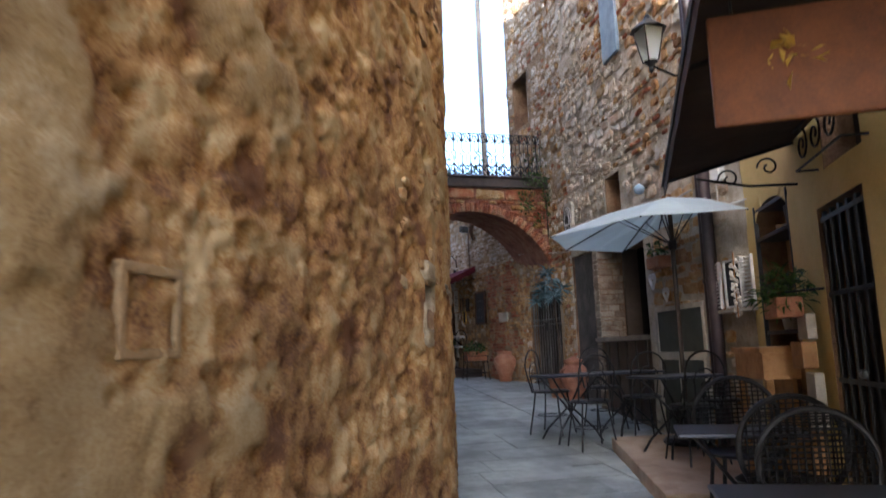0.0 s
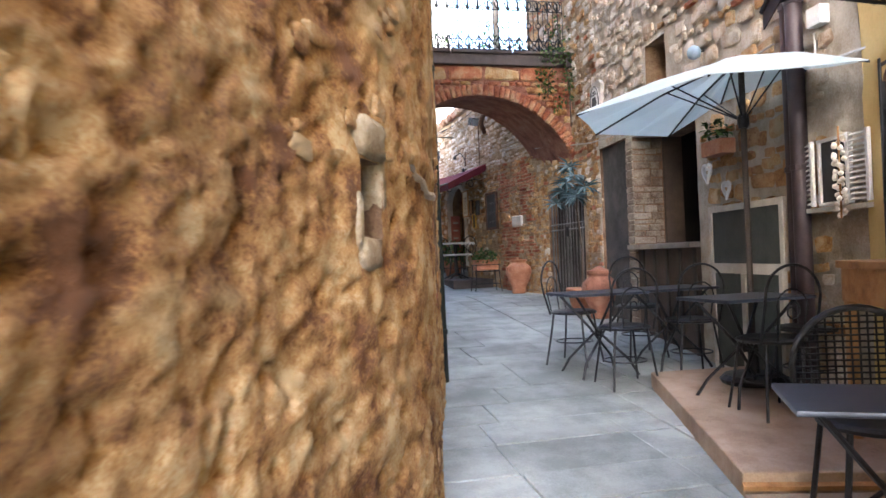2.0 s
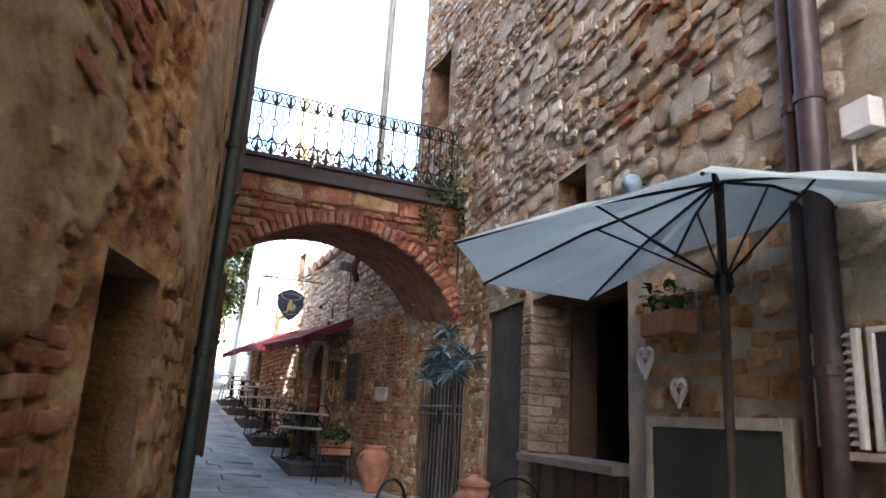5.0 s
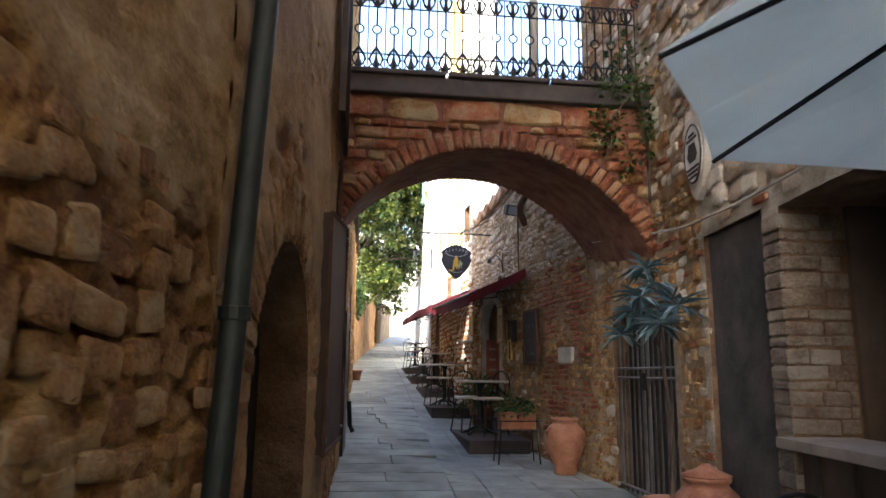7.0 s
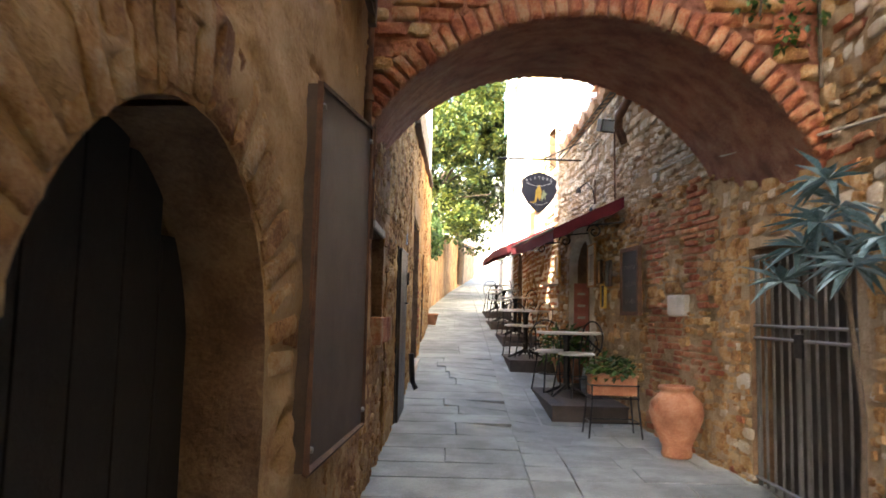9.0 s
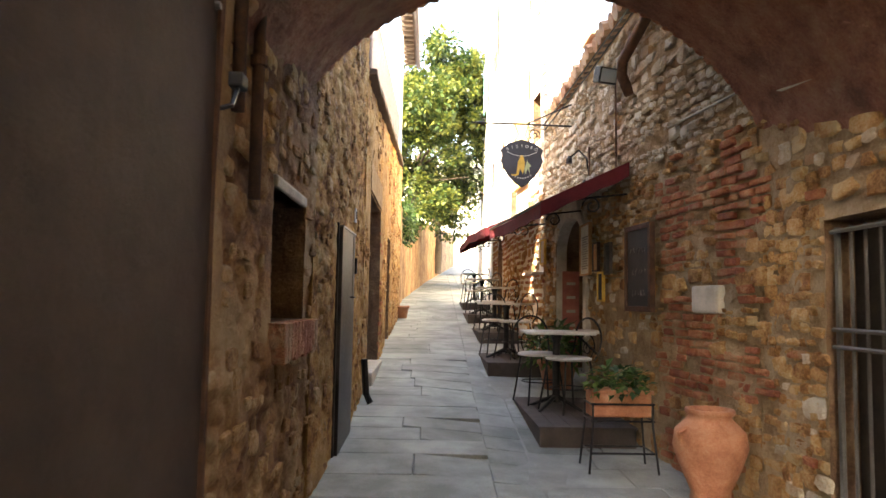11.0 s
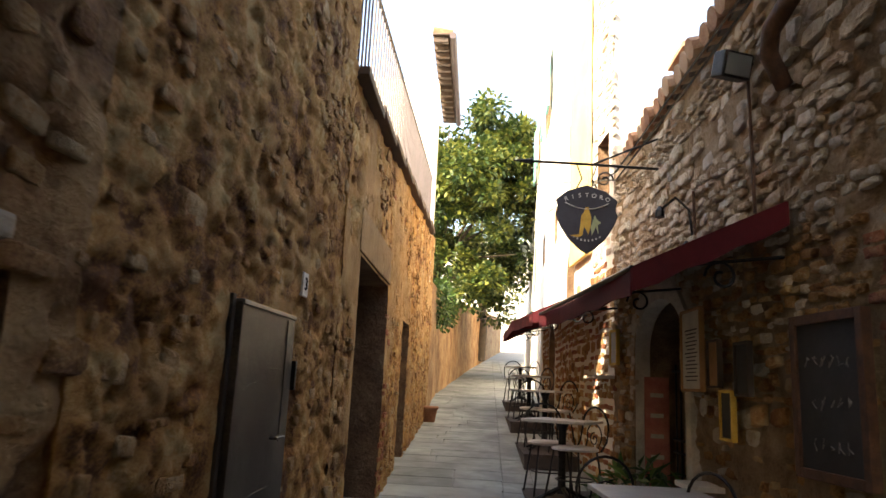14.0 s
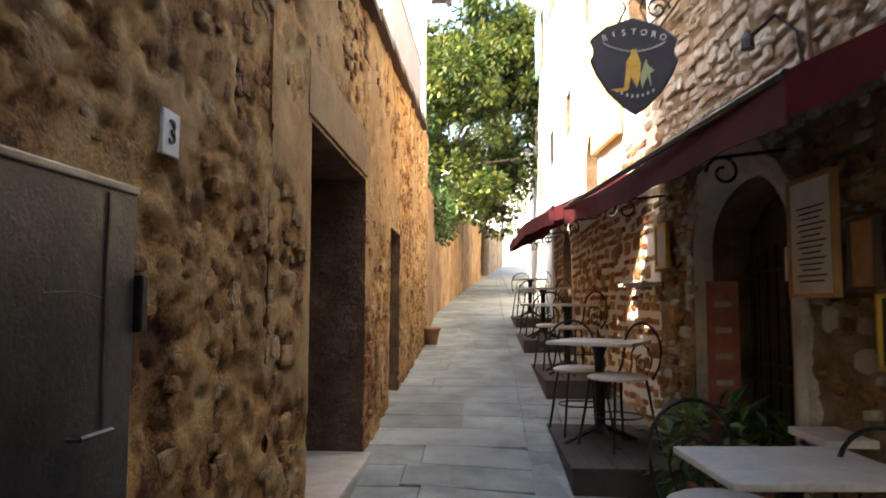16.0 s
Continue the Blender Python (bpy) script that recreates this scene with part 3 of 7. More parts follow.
M["gold"] = mat("gold", [(0.5, 0.3, 0.04), (0.68, 0.45, 0.08)], 0.55, 12, 80, 0.1, stain=0)
M["sage"] = mat("sage", [(0.3, 0.35, 0.18), (0.4, 0.46, 0.26)], 0.6, 12, 80, 0.1, stain=0)
M["blue_paint"] = mat("blue_paint", [(0.22, 0.3, 0.38), (0.32, 0.41, 0.5)], 0.7, 8, 90, 0.2)
M["teal_paint"] = mat("teal_paint", [(0.12, 0.32, 0.3), (0.18, 0.42, 0.38)], 0.7, 8, 90, 0.2)
M["roof_tile"] = mat("roof_tile", [(0.24, 0.12, 0.07), (0.38, 0.22, 0.13), (0.42, 0.3, 0.2)], 0.9, 6, 70, 0.5, vary=0.4)
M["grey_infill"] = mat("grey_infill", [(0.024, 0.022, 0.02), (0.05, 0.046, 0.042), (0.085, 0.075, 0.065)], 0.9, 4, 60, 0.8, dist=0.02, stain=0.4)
M["jamb_stone"] = mat("jamb_stone", [(0.15, 0.1, 0.065), (0.25, 0.195, 0.145), (0.35, 0.3, 0.24)], 0.92, 6, 60, 1.0, vary=0.2, dist=0.02, stain=0.35, pits=26)
M["slit_stone"] = mat("slit_stone", [(0.33, 0.23, 0.13), (0.45, 0.35, 0.22), (0.53, 0.44, 0.32)], 0.93, 9, 70, 1.0, dist=0.03, stain=0.3)
# terracotta again, darkened to carry the shade on the second jar
M["terracotta_shaded"] = mat("terracotta_shaded", [(0.2, 0.075, 0.04), (0.31, 0.13, 0.075), (0.38, 0.19, 0.12)], 0.85, 8, 80, 0.5, stain=0.4)
M["garlic"] = mat("garlic", [(0.55, 0.48, 0.4), (0.75, 0.7, 0.62)], 0.7, 20, 90, 0.2, vary=0.4)
M["red_paint"] = mat("red_paint", [(0.34, 0.1, 0.08), (0.45, 0.17, 0.13)], 0.8, 9, 80, 0.3, stain=0.3)
M["pale_plaster"] = mat("pale_plaster", [(0.4, 0.36, 0.3), (0.52, 0.48, 0.41), (0.62, 0.58, 0.51)], 0.93, 5, 60, 0.8, dist=0.015, stain=0.35)
M["counter_stone"] = mat("counter_stone", [(0.2, 0.17, 0.14), (0.3, 0.26, 0.22)], 0.6, 6, 70, 0.4, stain=0.3)
M["pale_stone"] = mat("pale_stone", [(0.42, 0.38, 0.32), (0.55, 0.5, 0.43)], 0.9, 8, 70, 0.5)
def translucent(m, amount):
    """Thin cloth or leaf: part of the light passes through."""
    n, l = m.node_tree.nodes, m.node_tree.links
    b, out = n["Principled BSDF"], n["Material Output"]
    tr, mx = n.new("ShaderNodeBsdfTranslucent"), n.new("ShaderNodeMixShader")
    mx.inputs[0].default_value = amount
    src = b.inputs["Base Color"].links[0].from_socket
    l.new(src, tr.inputs["Color"]), l.new(b.outputs[0], mx.inputs[1]), l.new(tr.outputs[0], mx.inputs[2]), l.new(mx.outputs[0], out.inputs["Surface"])
translucent(M["canvas_white"], 0.58)
translucent(M["canvas_red"], 0.32)
for k in ("leaf_tree", "leaf_green", "leaf_blue"):
    translucent(M[k], 0.3)
glass = bpy.data.materials.new("lamp_glass")
glass.use_nodes = True
gb = glass.node_tree.nodes["Principled BSDF"]
gb.inputs["Base Color"].default_value = (0.75, 0.82, 0.85, 1)
gb.inputs["Roughness"].default_value, gb.inputs["Transmission Weight"].default_value = 0.35, 0.8
M["glass"] = glass

# ---- shaping helpers ----
def tube(bm, pts, r, seg=6, taper=None):
    pts = [Vector(p) for p in pts]
    rings = []
    up = Vector((0.13, 0.29, 0.95))
    for i, p in enumerate(pts):
        d = (pts[min(i + 1, len(pts) - 1)] - pts[max(i - 1, 0)]).normalized()
        a = d.cross(up)
        if a.length < 0.05:
            a = d.cross(Vector((1, 0, 0)))
        a.normalize()
        b = d.cross(a)
        rr = r if taper is None else r + (taper - r) * i / (len(pts) - 1)
        rings.append([bm.verts.new(p + (a * math.cos(2 * math.pi * k / seg) + b * math.sin(2 * math.pi * k / seg)) * rr) for k in range(seg)])
    for q, w in zip(rings, rings[1:]):
        for k in range(seg):
            bm.faces.new((q[k], q[(k + 1) % seg], w[(k + 1) % seg], w[k]))
    bm.faces.new(rings[0][::-1])
    bm.faces.new(rings[-1])

def lathe(bm, prof, seg=20, m=None):
    rings = []
    for rr, z in prof:
        rings.append([bm.verts.new((rr * math.cos(2 * math.pi * k / seg), rr * math.sin(2 * math.pi * k / seg), z)) for k in range(seg)])
    for q, w in zip(rings, rings[1:]):
        for k in range(seg):
            bm.faces.new((q[k], q[(k + 1) % seg], w[(k + 1) % seg], w[k]))
    bm.faces.new(rings[0][::-1])
    bm.faces.new(rings[-1])
    if m is not None:
        bmesh.ops.transform(bm, verts=[v for q in rings for v in q], matrix=m)

def arc(c, r, a0, a1, n, plane="xz"):
    out = []
    for i in range(n + 1):
        a = radians(a0 + (a1 - a0) * i / n)
        u, v = r * math.cos(a), r * math.sin(a)
        out.append((c[0] + u, c[1], c[2] + v) if plane == "xz" else ((c[0], c[1] + u, c[2] + v) if plane == "yz" else (c[0] + u, c[1] + v, c[2])))
    return out

def spiral(c, r0, r1, a0, turns, n, plane="xz"):
    out = []
    for i in range(n + 1):
        a, r = radians(a0) + 2 * math.pi * turns * i / n, r0 + (r1 - r0) * i / n
        u, v = r * math.cos(a), r * math.sin(a)
        out.append((c[0] + u, c[1], c[2] + v) if plane == "xz" else (c[0], c[1] + u, c[2] + v))
    return out

def leaf(bm, p, d, up, length, width):
    d, s = d.normalized(), d.cross(up)
    s = s.normalized() if s.length > 1e-3 else Vector((1, 0, 0))
    n = s.cross(d)
    a, b = bm.verts.new(p), bm.verts.new(p + d * length - n * length * 0.12)
    m1, m2 = p + d * length * 0.45 + n * length * 0.06, p + d * length * 0.45
    l, r = bm.verts.new(m1 + s * width / 2), bm.verts.new(m1 - s * width / 2)
    c = bm.verts.new(m2 - n * width * 0.1)
    for f in ((a, l, c), (c, l, b), (a, c, r), (c, b, r)):
        bm.faces.new(f)

def thing(name, m, label, category, group=""):
    ob = new(name)
    ob.matrix_basis = m
    return tagged(ob, label, category, group)

def B(fn):
    bm = bmesh.new()
    fn(bm)
    return bm

def boxpart(name, dims, material, parent, label="", bevel=0.004):
    bm = bmesh.new()
    box(bm, *dims, bevel=bevel)
    return part(name, bm, material, parent, label)

# ---- café terrace ----
def wooden_deck():
    pl = [(2.66, 4.66), (3.25, 6.5), (4.06, 6.45), (3.96, 5.2), (3.62, 4.4)]
    d = thing("wooden_deck", Matrix.Identity(4), "low beige wooden deck beside the cafe wall", "deck")
    bm = bmesh.new()
    lo = [bm.verts.new((x, y, g(y) - 0.05)) for x, y in pl]
    hi = [bm.verts.new((x, y, g(y) + 0.11)) for x, y in pl]
    bm.faces.new(hi), bm.faces.new(lo[::-1])
    for i in range(5):
        j = (i + 1) % 5
        bm.faces.new((lo[i], lo[j], hi[j], hi[i]))
    bmesh.ops.bevel(bm, geom=list(bm.edges), offset=0.006, segments=1, affect="EDGES")
    part("platform", bm, M["deck"], d)
    bm = bmesh.new()
    tube(bm, [(2.645, 4.645, g(4.65) + 0.05), (2.645, 4.645, g(4.65) + 0.05), (3.6, 4.385, g(4.4) + 0.05)], 0.02, 4)
    part("edge_board", bm, M["wood_warm"], d, "reddish edge board")
    return d
wooden_deck()
bm = bmesh.new()
pl = [(1.75, 2.3), (2.62, 4.6), (3.6, 4.36), (3.0, 3.22), (2.45, 2.05)]
lo, hi = [bm.verts.new((x, y, g(y) - 0.05)) for x, y in pl], [bm.verts.new((x, y, g(y) + 0.035)) for x, y in pl]
bm.faces.new(hi), bm.faces.new(lo[::-1])
for i in range(5):
    bm.faces.new((lo[i], lo[(i + 1) % 5], hi[(i + 1) % 5], hi[i]))
tagged(part("stone_plinth", bm, M["deck"]), "flat beige plinth below the deck", "plinth")

def metal_table(w, d, h):
    t = thing("metal_table", Matrix.Identity(4), "dark blue-grey metal cafe table with crossed folding legs", "table", "cafe tables")
    def top(bm):
        box(bm, -w / 2, w / 2, -d / 2, d / 2, h - 0.022, h, bevel=0.008)
    part("tabletop", B(top), M["table_metal"], t)
    for s in (-1, 1):
        for k in (-1, 1):
            part("leg", B(lambda bm: tube(bm, [(s * w * 0.36, k * d * 0.4, 0), (s * w * 0.28, k * d * 0.3, 0.12), (-s * w * 0.06, k * d * 0.1, h * 0.55), (-s * w * 0.38, k * d * 0.32, h - 0.02)], 0.011, 6)), M["black_iron"], t)
    part("stretcher", B(lambda bm: (tube(bm, [(-w * 0.03, -d * 0.25, h * 0.5), (0, d * 0.25, h * 0.5)], 0.009), lathe(bm, [(0.02, h * 0.46), (0.03, h * 0.5), (0.02, h * 0.54)], 10))), M["black_iron"], t)
    return t

def bistro_chair(seat_mat, label, group, back=0.72):
    c = thing("bistro_chair", Matrix.Identity(4), label, "chair", group)
    part("seat", B(lambda bm: lathe(bm, [(0.17, 0.435), (0.195, 0.44), (0.2, 0.455), (0.17, 0.468), (0.02, 0.47)], 20)), seat_mat, c)
    for x, y in ((-0.15, -0.15), (0.15, -0.15), (-0.15, 0.15), (0.15, 0.15)):
        part("leg", B(lambda bm: tube(bm, [(x * 1.2, y * 1.25, 0), (x, y, 0.25), (x * 0.85, y * 0.85, 0.44)], 0.009, 6)), M["black_iron"], c)
    part("leg_ring", B(lambda bm: tube(bm, arc((0, 0, 0.2), 0.16, 0, 360, 18, "xy"), 0.006, 5)), M["black_iron"], c)
    def hoop(bm):
        tube(bm, [(-0.17, 0.14, 0.44), (-0.18, 0.19, back - 0.1)] + [(x, 0.21, z) for x, _, z in arc((0, 0, back), 0.18, 180, 0, 12)] + [(0.18, 0.19, back - 0.1), (0.17, 0.14, 0.44)], 0.009, 6)
    part("backrest", B(hoop), M["black_iron"], c)
    def curl(bm):
        tube(bm, [(-0.08, 0.17, 0.45)] + [(x, 0.2, z) for x, _, z in arc((0, 0, back - 0.06), 0.1, 200, -20, 10)] + [(0.08, 0.17, 0.45)], 0.006, 5)
        tube(bm, [(p[0], 0.2, p[2]) for p in spiral((0, 0, back - 0.09), 0.06, 0.015, 90, 1.3, 14)], 0.005, 5)
    part("back_scroll", B(curl), M["black_iron"], c)
    return c

def woven_chair():
    c = thing("woven_chair", Matrix.Identity(4), "black metal chair with a round woven back", "chair", "woven cafe chairs")
    part("seat", B(lambda bm: lathe(bm, [(0.2, 0.42), (0.235, 0.43), (0.24, 0.445), (0.2, 0.455), (0.02, 0.45)], 22)), M["black_iron"], c)
    for x, y in ((-0.17, -0.16), (0.17, -0.16), (-0.17, 0.16), (0.17, 0.16)):
        part("leg", B(lambda bm: tube(bm, [(x * 1.25, y * 1.25, 0), (x, y, 0.43)], 0.013, 6)), M["black_iron"], c)
    part("back_frame", B(lambda bm: tube(bm, [(-0.2, 0.16, 0.43)] + [(x, 0.2 + 0.03 * (z - 0.5), z) for x, _, z in arc((0, 0, 0.63), 0.27, 200, -20, 18)] + [(0.2, 0.16, 0.43)], 0.016, 7)), M["black_iron"], c)
    wv = new("woven_back")
    wv.parent = c
    n = 15
    for i in range(1, n):
        x = -0.26 + 0.52 * i / n
        hgt = math.sqrt(max(0.0, 0.26 ** 2 - x * x))
        part("upright_strand", B(lambda bm: tube(bm, [(x, 0.2, 0.47), (x, 0.215, 0.63 + hgt)], 0.0045, 4)), M["black_iron"], wv)
        z = 0.47 + 0.42 * i / n
        hw = math.sqrt(max(0.0, 0.26 ** 2 - (z - 0.63) ** 2)) if z > 0.63 else 0.25
        part("cross_strand", B(lambda bm: tube(bm, [(-hw, 0.205, z), (hw, 0.205, z)], 0.0045, 4)), M["black_iron"], wv)
    return c

def on(x, y, rot=0, lift=0.0):
    return pose(x, y, G(x, y) + lift, 0, 0, rot)

t0 = metal_table(0.68, 0.5, 0.67)
t0.matrix_basis = on(3.06, 6.98, 2)
copy_thing(t0, on(3.755, 7.03, 4))
copy_thing(t0, on(3.47, 5.68, 4, 0.11))
copy_thing(t0, on(2.62, 3.79, -30, 0.035))
copy_thing(t0, on(2.0, 2.58, -27, 0.035))
c0 = bistro_chair(M["black_iron"], "black wrought-iron bistro chair with a scrolled back", "cafe bistro chairs")
c0.matrix_basis = on(3.02, 7.36, 42)
for x, y, rr, lf in ((3.7, 7.46, -4, 0), (3.08, 6.57, 176, 0), (3.72, 6.68, 172, 0), (3.42, 5.38, 178, 0.11), (3.88, 5.6, -95, 0.11)):
    copy_thing(c0, on(x, y, rr, lf))
w0 = woven_chair()
w0.matrix_basis = on(2.95, 4.16, -24, 0.035)
copy_thing(w0, on(2.69, 3.55, 158, 0.035))
copy_thing(w0, on(2.46, 2.96, -28, 0.035))
copy_thing(w0, on(1.72, 1.75, 150))

def umbrella():
    px, py = 3.78, 6.02
    base = g(py) + 0.11
    u = thing("parasol", pose(px, py, base), "open white canvas parasol on a dark pole", "parasol")
    part("base_plate", B(lambda bm: lathe(bm, [(0.22, 0), (0.23, 0.03), (0.2, 0.06), (0.04, 0.07), (0.035, 0.3)], 20)), M["black_iron"], u)
    part("pole", B(lambda bm: tube(bm, [(0, 0, 0.05), (0, 0, 2.52 - base)], 0.021, 10)), M["dark_wood"], u)
    apex = Vector((0, 0, 2.55 - base))
    tips = [Vector((x - px, y - py, z - base)) for x, y, z in ((2.83, 6.72, 2.27), (3.28, 7.32, 2.23), (3.95, 7.26, 2.2), (3.99, 6.55, 2.34), (3.95, 5.6, 2.34), (3.82, 4.98, 2.22), (3.05, 5.35, 2.22))]
    tips.sort(key=lambda v: math.atan2(v.y, v.x))
    bm = bmesh.new()
    a = bm.verts.new(apex)
    mids, outs = [], []
    for v in tips:
        mids.append(bm.verts.new(apex.lerp(v, 0.5) + Vector((0, 0, 0.035))))
        outs.append(bm.verts.new(v))
    n = len(tips)
    for i in range(n):
        j = (i + 1) % n
        cm = bm.verts.new((mids[i].co + mids[j].co) / 2 - Vector((0, 0, 0.03)))
        co = bm.verts.new((outs[i].co + outs[j].co) / 2 * 0.985 + Vector((0, 0, 0.025)))
        bm.faces.new((a, mids[i], cm)), bm.faces.new((a, cm, mids[j]))
        bm.faces.new((mids[i], outs[i], co, cm)), bm.faces.new((cm, co, outs[j], mids[j]))
    can = part("canopy", bm, M["canvas_white"], u)
    sol = can.modifiers.new("cloth", "SOLIDIFY")
    sol.thickness = 0.006
    for v in tips:
        part("rib", B(lambda bm: tube(bm, [apex - Vector((0, 0, 0.02)), apex.lerp(v, 0.5) + Vector((0, 0, 0.018)), v - Vector((0, 0, 0.012))], 0.008, 5)), M["black_iron"], u)
        part("strut", B(lambda bm: tube(bm, [(0, 0, 1.85), apex.lerp(v, 0.45) + Vector((0, 0, 0.01))], 0.006, 5)), M["black_iron"], u)
    part("hub", B(lambda bm: lathe(bm, [(0.03, 1.8), (0.04, 1.83), (0.04, 1.88), (0.03, 1.9)], 12)), M["black_iron"], u)
    return u
umbrella()

# ---- things on the tall stone front ----
def on_wall(line, y, z, out=0.0):
    return line.place(y, z, out)

def panel(name, line, y0, y1, z0, z1, out, depth, material, label, category, frame_mat=None, fw=0.03, slope=0.0):
    """A flat panel against a wall, from y0 to y1; x runs along the wall."""
    s = abs(line.sy(y1) - line.sy(y0))
    ob = thing(name, line.place((y0 + y1) / 2, (z0 + z1) / 2, out), label, category)
    h = z1 - z0
    boxpart("panel", (-s / 2, s / 2, -depth, 0, -h / 2, h / 2), material, ob)
    if frame_mat:
        for a in ((-s / 2 - fw, -s / 2, -h / 2 - fw, h / 2 + fw), (s / 2, s / 2 + fw, -h / 2 - fw, h / 2 + fw)):
            boxpart("frame_side", (a[0], a[1], -depth - 0.012, 0.0, a[2], a[3]), frame_mat, ob)
        for a in ((h / 2, h / 2 + fw), (-h / 2 - fw, -h / 2)):
            boxpart("frame_rail", (-s / 2, s / 2, -depth - 0.012, 0.0, a[0], a[1]), frame_mat, ob)
    return ob

# bar doorway with counter
bar = thing("bar_counter", RIGHT.place(7.88, 0, 0), "dark wooden bar counter with a grey stone top in a doorway", "counter")
sw = 0.7
boxpart("worktop", (-sw, sw, -0.1, 0.3, 1.2, 1.25), M["counter_stone"], bar)
boxpart("front_panel", (-sw + 0.01, sw - 0.01, 0.02, 0.1, 0.1, 1.2), M["brown_panel"], bar)
for k in range(5):
    boxpart("batten", (-sw + 0.1 + 0.28 * k, -sw + 0.14 + 0.28 * k, 0.0, 0.02, 0.12, 1.19), M["dark_wood"], bar)
boxpart("jamb_lining", (sw - 0.03, sw + 0.02, 0.345, 0.56, 0.1, 2.42), M["brown_panel"], bar, "dark brown wooden jamb lining")
# shallow box behind the doorway; its dimness is painted, not left to the light
room = thing("back_room", RIGHT.place(7.88, 0, -0.54), "room behind the bar doorway, its darkness painted near-black", "room")
boxpart("back_wall", (-0.72, 0.72, 0.5, 0.55, 0, 2.5), M["unlit_interior"], room)
boxpart("side_wall", (-0.74, -0.7, 0.0, 0.5, 0, 2.5), M["unlit_interior"], room)
boxpart("side_wall", (0.7, 0.74, 0.0, 0.5, 0, 2.5), M["unlit_interior"], room)
boxpart("room_ceiling", (-0.74, 0.74, 0.0, 0.55, 2.5, 2.55), M["unlit_interior"], room)
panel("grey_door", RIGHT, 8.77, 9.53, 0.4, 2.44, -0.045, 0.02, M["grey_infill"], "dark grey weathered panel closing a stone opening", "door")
z0, hz = 0.3, 0.0
for k in range(28):
    r, d0, first = random.Random(300 + k), 0.0, True
    z0 += hz
    hz = min(r.uniform(0.05, 0.105), 2.42 - z0)
    if hz < 0.03:
        break
    while d0 < 0.3:
        d1 = min(0.34, d0 + r.uniform(0.1, 0.24))
        bm = bmesh.new()
        box(bm, -0.008 - r.uniform(0, 0.012), 0.158 if first else 0.05, d0 - (0.014 if first else -0.005), d1 - 0.005, z0 + r.uniform(0, 0.008), z0 + hz - r.uniform(0.002, 0.014), Matrix.Translation((0, d0, z0)) @ Matrix.Rotation(r.uniform(-0.05, 0.05), 4, "X") @ Matrix.Translation((0, -d0, -z0)), bevel=0.008)
        ob = part("jamb_brick", bm, M["jamb_stone"], wr2[0])
        ob.matrix_basis = RIGHT.place(8.585, 0, 0)
        d0, first = d1, False

def iron_gate():
    y0, y1 = 10.24, 11.44
    s = RIGHT.sy(y1) - RIGHT.sy(y0)
    z0, z1 = 0.56, 2.08
    ob = thing("iron_gate", RIGHT.place((y0 + y1) / 2, 0, -0.03), "dark iron bar gate closing a stone doorway", "gate")
    for k in range(12):
        x = -s / 2 + 0.03 + (s - 0.06) * k / 11
        part("bar", B(lambda bm: tube(bm, [(x, 0, z0), (x, 0, z1)], 0.009 if k not in (0, 5, 6, 11) else 0.016, 6)), M["steel"], ob)
    for z in (z0 + 0.05, 1.52, 1.6, z1 - 0.02):
        part("rail", B(lambda bm: tube(bm, [(-s / 2, -0.012, z), (s / 2, -0.012, z)], 0.011, 5)), M["steel"], ob)
    boxpart("lock_box", (-0.05, 0.05, -0.03, 0.02, 1.42, 1.56), M["black_iron"], ob)
    boxpart("door_leaf", (-s / 2, s / 2, 0.1, 0.14, z0, z1), M["dark_wood"], ob, "dark door behind the bars")
iron_gate()

# closes an opening with a flat sheet; the near-black default paints its unlit depth
def window_recess(y0, y1, z0, z1, depth, line=RIGHT, material="unlit_interior"):
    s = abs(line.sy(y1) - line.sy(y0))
    ob = tagged(boxpart("window_pane", (-s / 2, s / 2, depth - 0.03, depth + 0.02, z0, z1), M[material], None), "plain sheet closing a window opening, usually near-black for the unlit depth", "window", kind="structure")
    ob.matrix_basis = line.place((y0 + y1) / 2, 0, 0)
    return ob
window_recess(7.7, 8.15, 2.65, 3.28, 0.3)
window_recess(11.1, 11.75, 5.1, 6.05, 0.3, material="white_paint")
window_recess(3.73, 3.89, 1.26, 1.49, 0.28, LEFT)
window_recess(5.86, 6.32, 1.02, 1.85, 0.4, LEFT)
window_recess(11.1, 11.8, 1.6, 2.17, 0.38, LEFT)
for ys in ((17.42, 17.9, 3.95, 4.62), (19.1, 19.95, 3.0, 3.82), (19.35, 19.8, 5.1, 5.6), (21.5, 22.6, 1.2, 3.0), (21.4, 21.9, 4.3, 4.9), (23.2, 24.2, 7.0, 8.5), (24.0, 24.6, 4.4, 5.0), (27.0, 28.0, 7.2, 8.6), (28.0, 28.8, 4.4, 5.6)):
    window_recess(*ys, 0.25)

def old_boards():
    ob = panel("old_window", RIGHT, 5.92, 6.86, 1.06, 1.48, 0.015, 0.03, M["board_green"], "dark boarded window with a pale worn stone frame", "window", M["pale_stone"], 0.05)
    ob2 = panel("cellar_door", RIGHT, 5.95, 6.85, 0.22, 0.98, 0.015, 0.03, M["board_green"], "low dark cellar door with pale uprights", "door", M["pale_stone"], 0.045)
    boxpart("mullion", (-0.03, 0.03, -0.05, 0, -0.38, 0.38), M["pale_stone"], ob2)
old_boards()

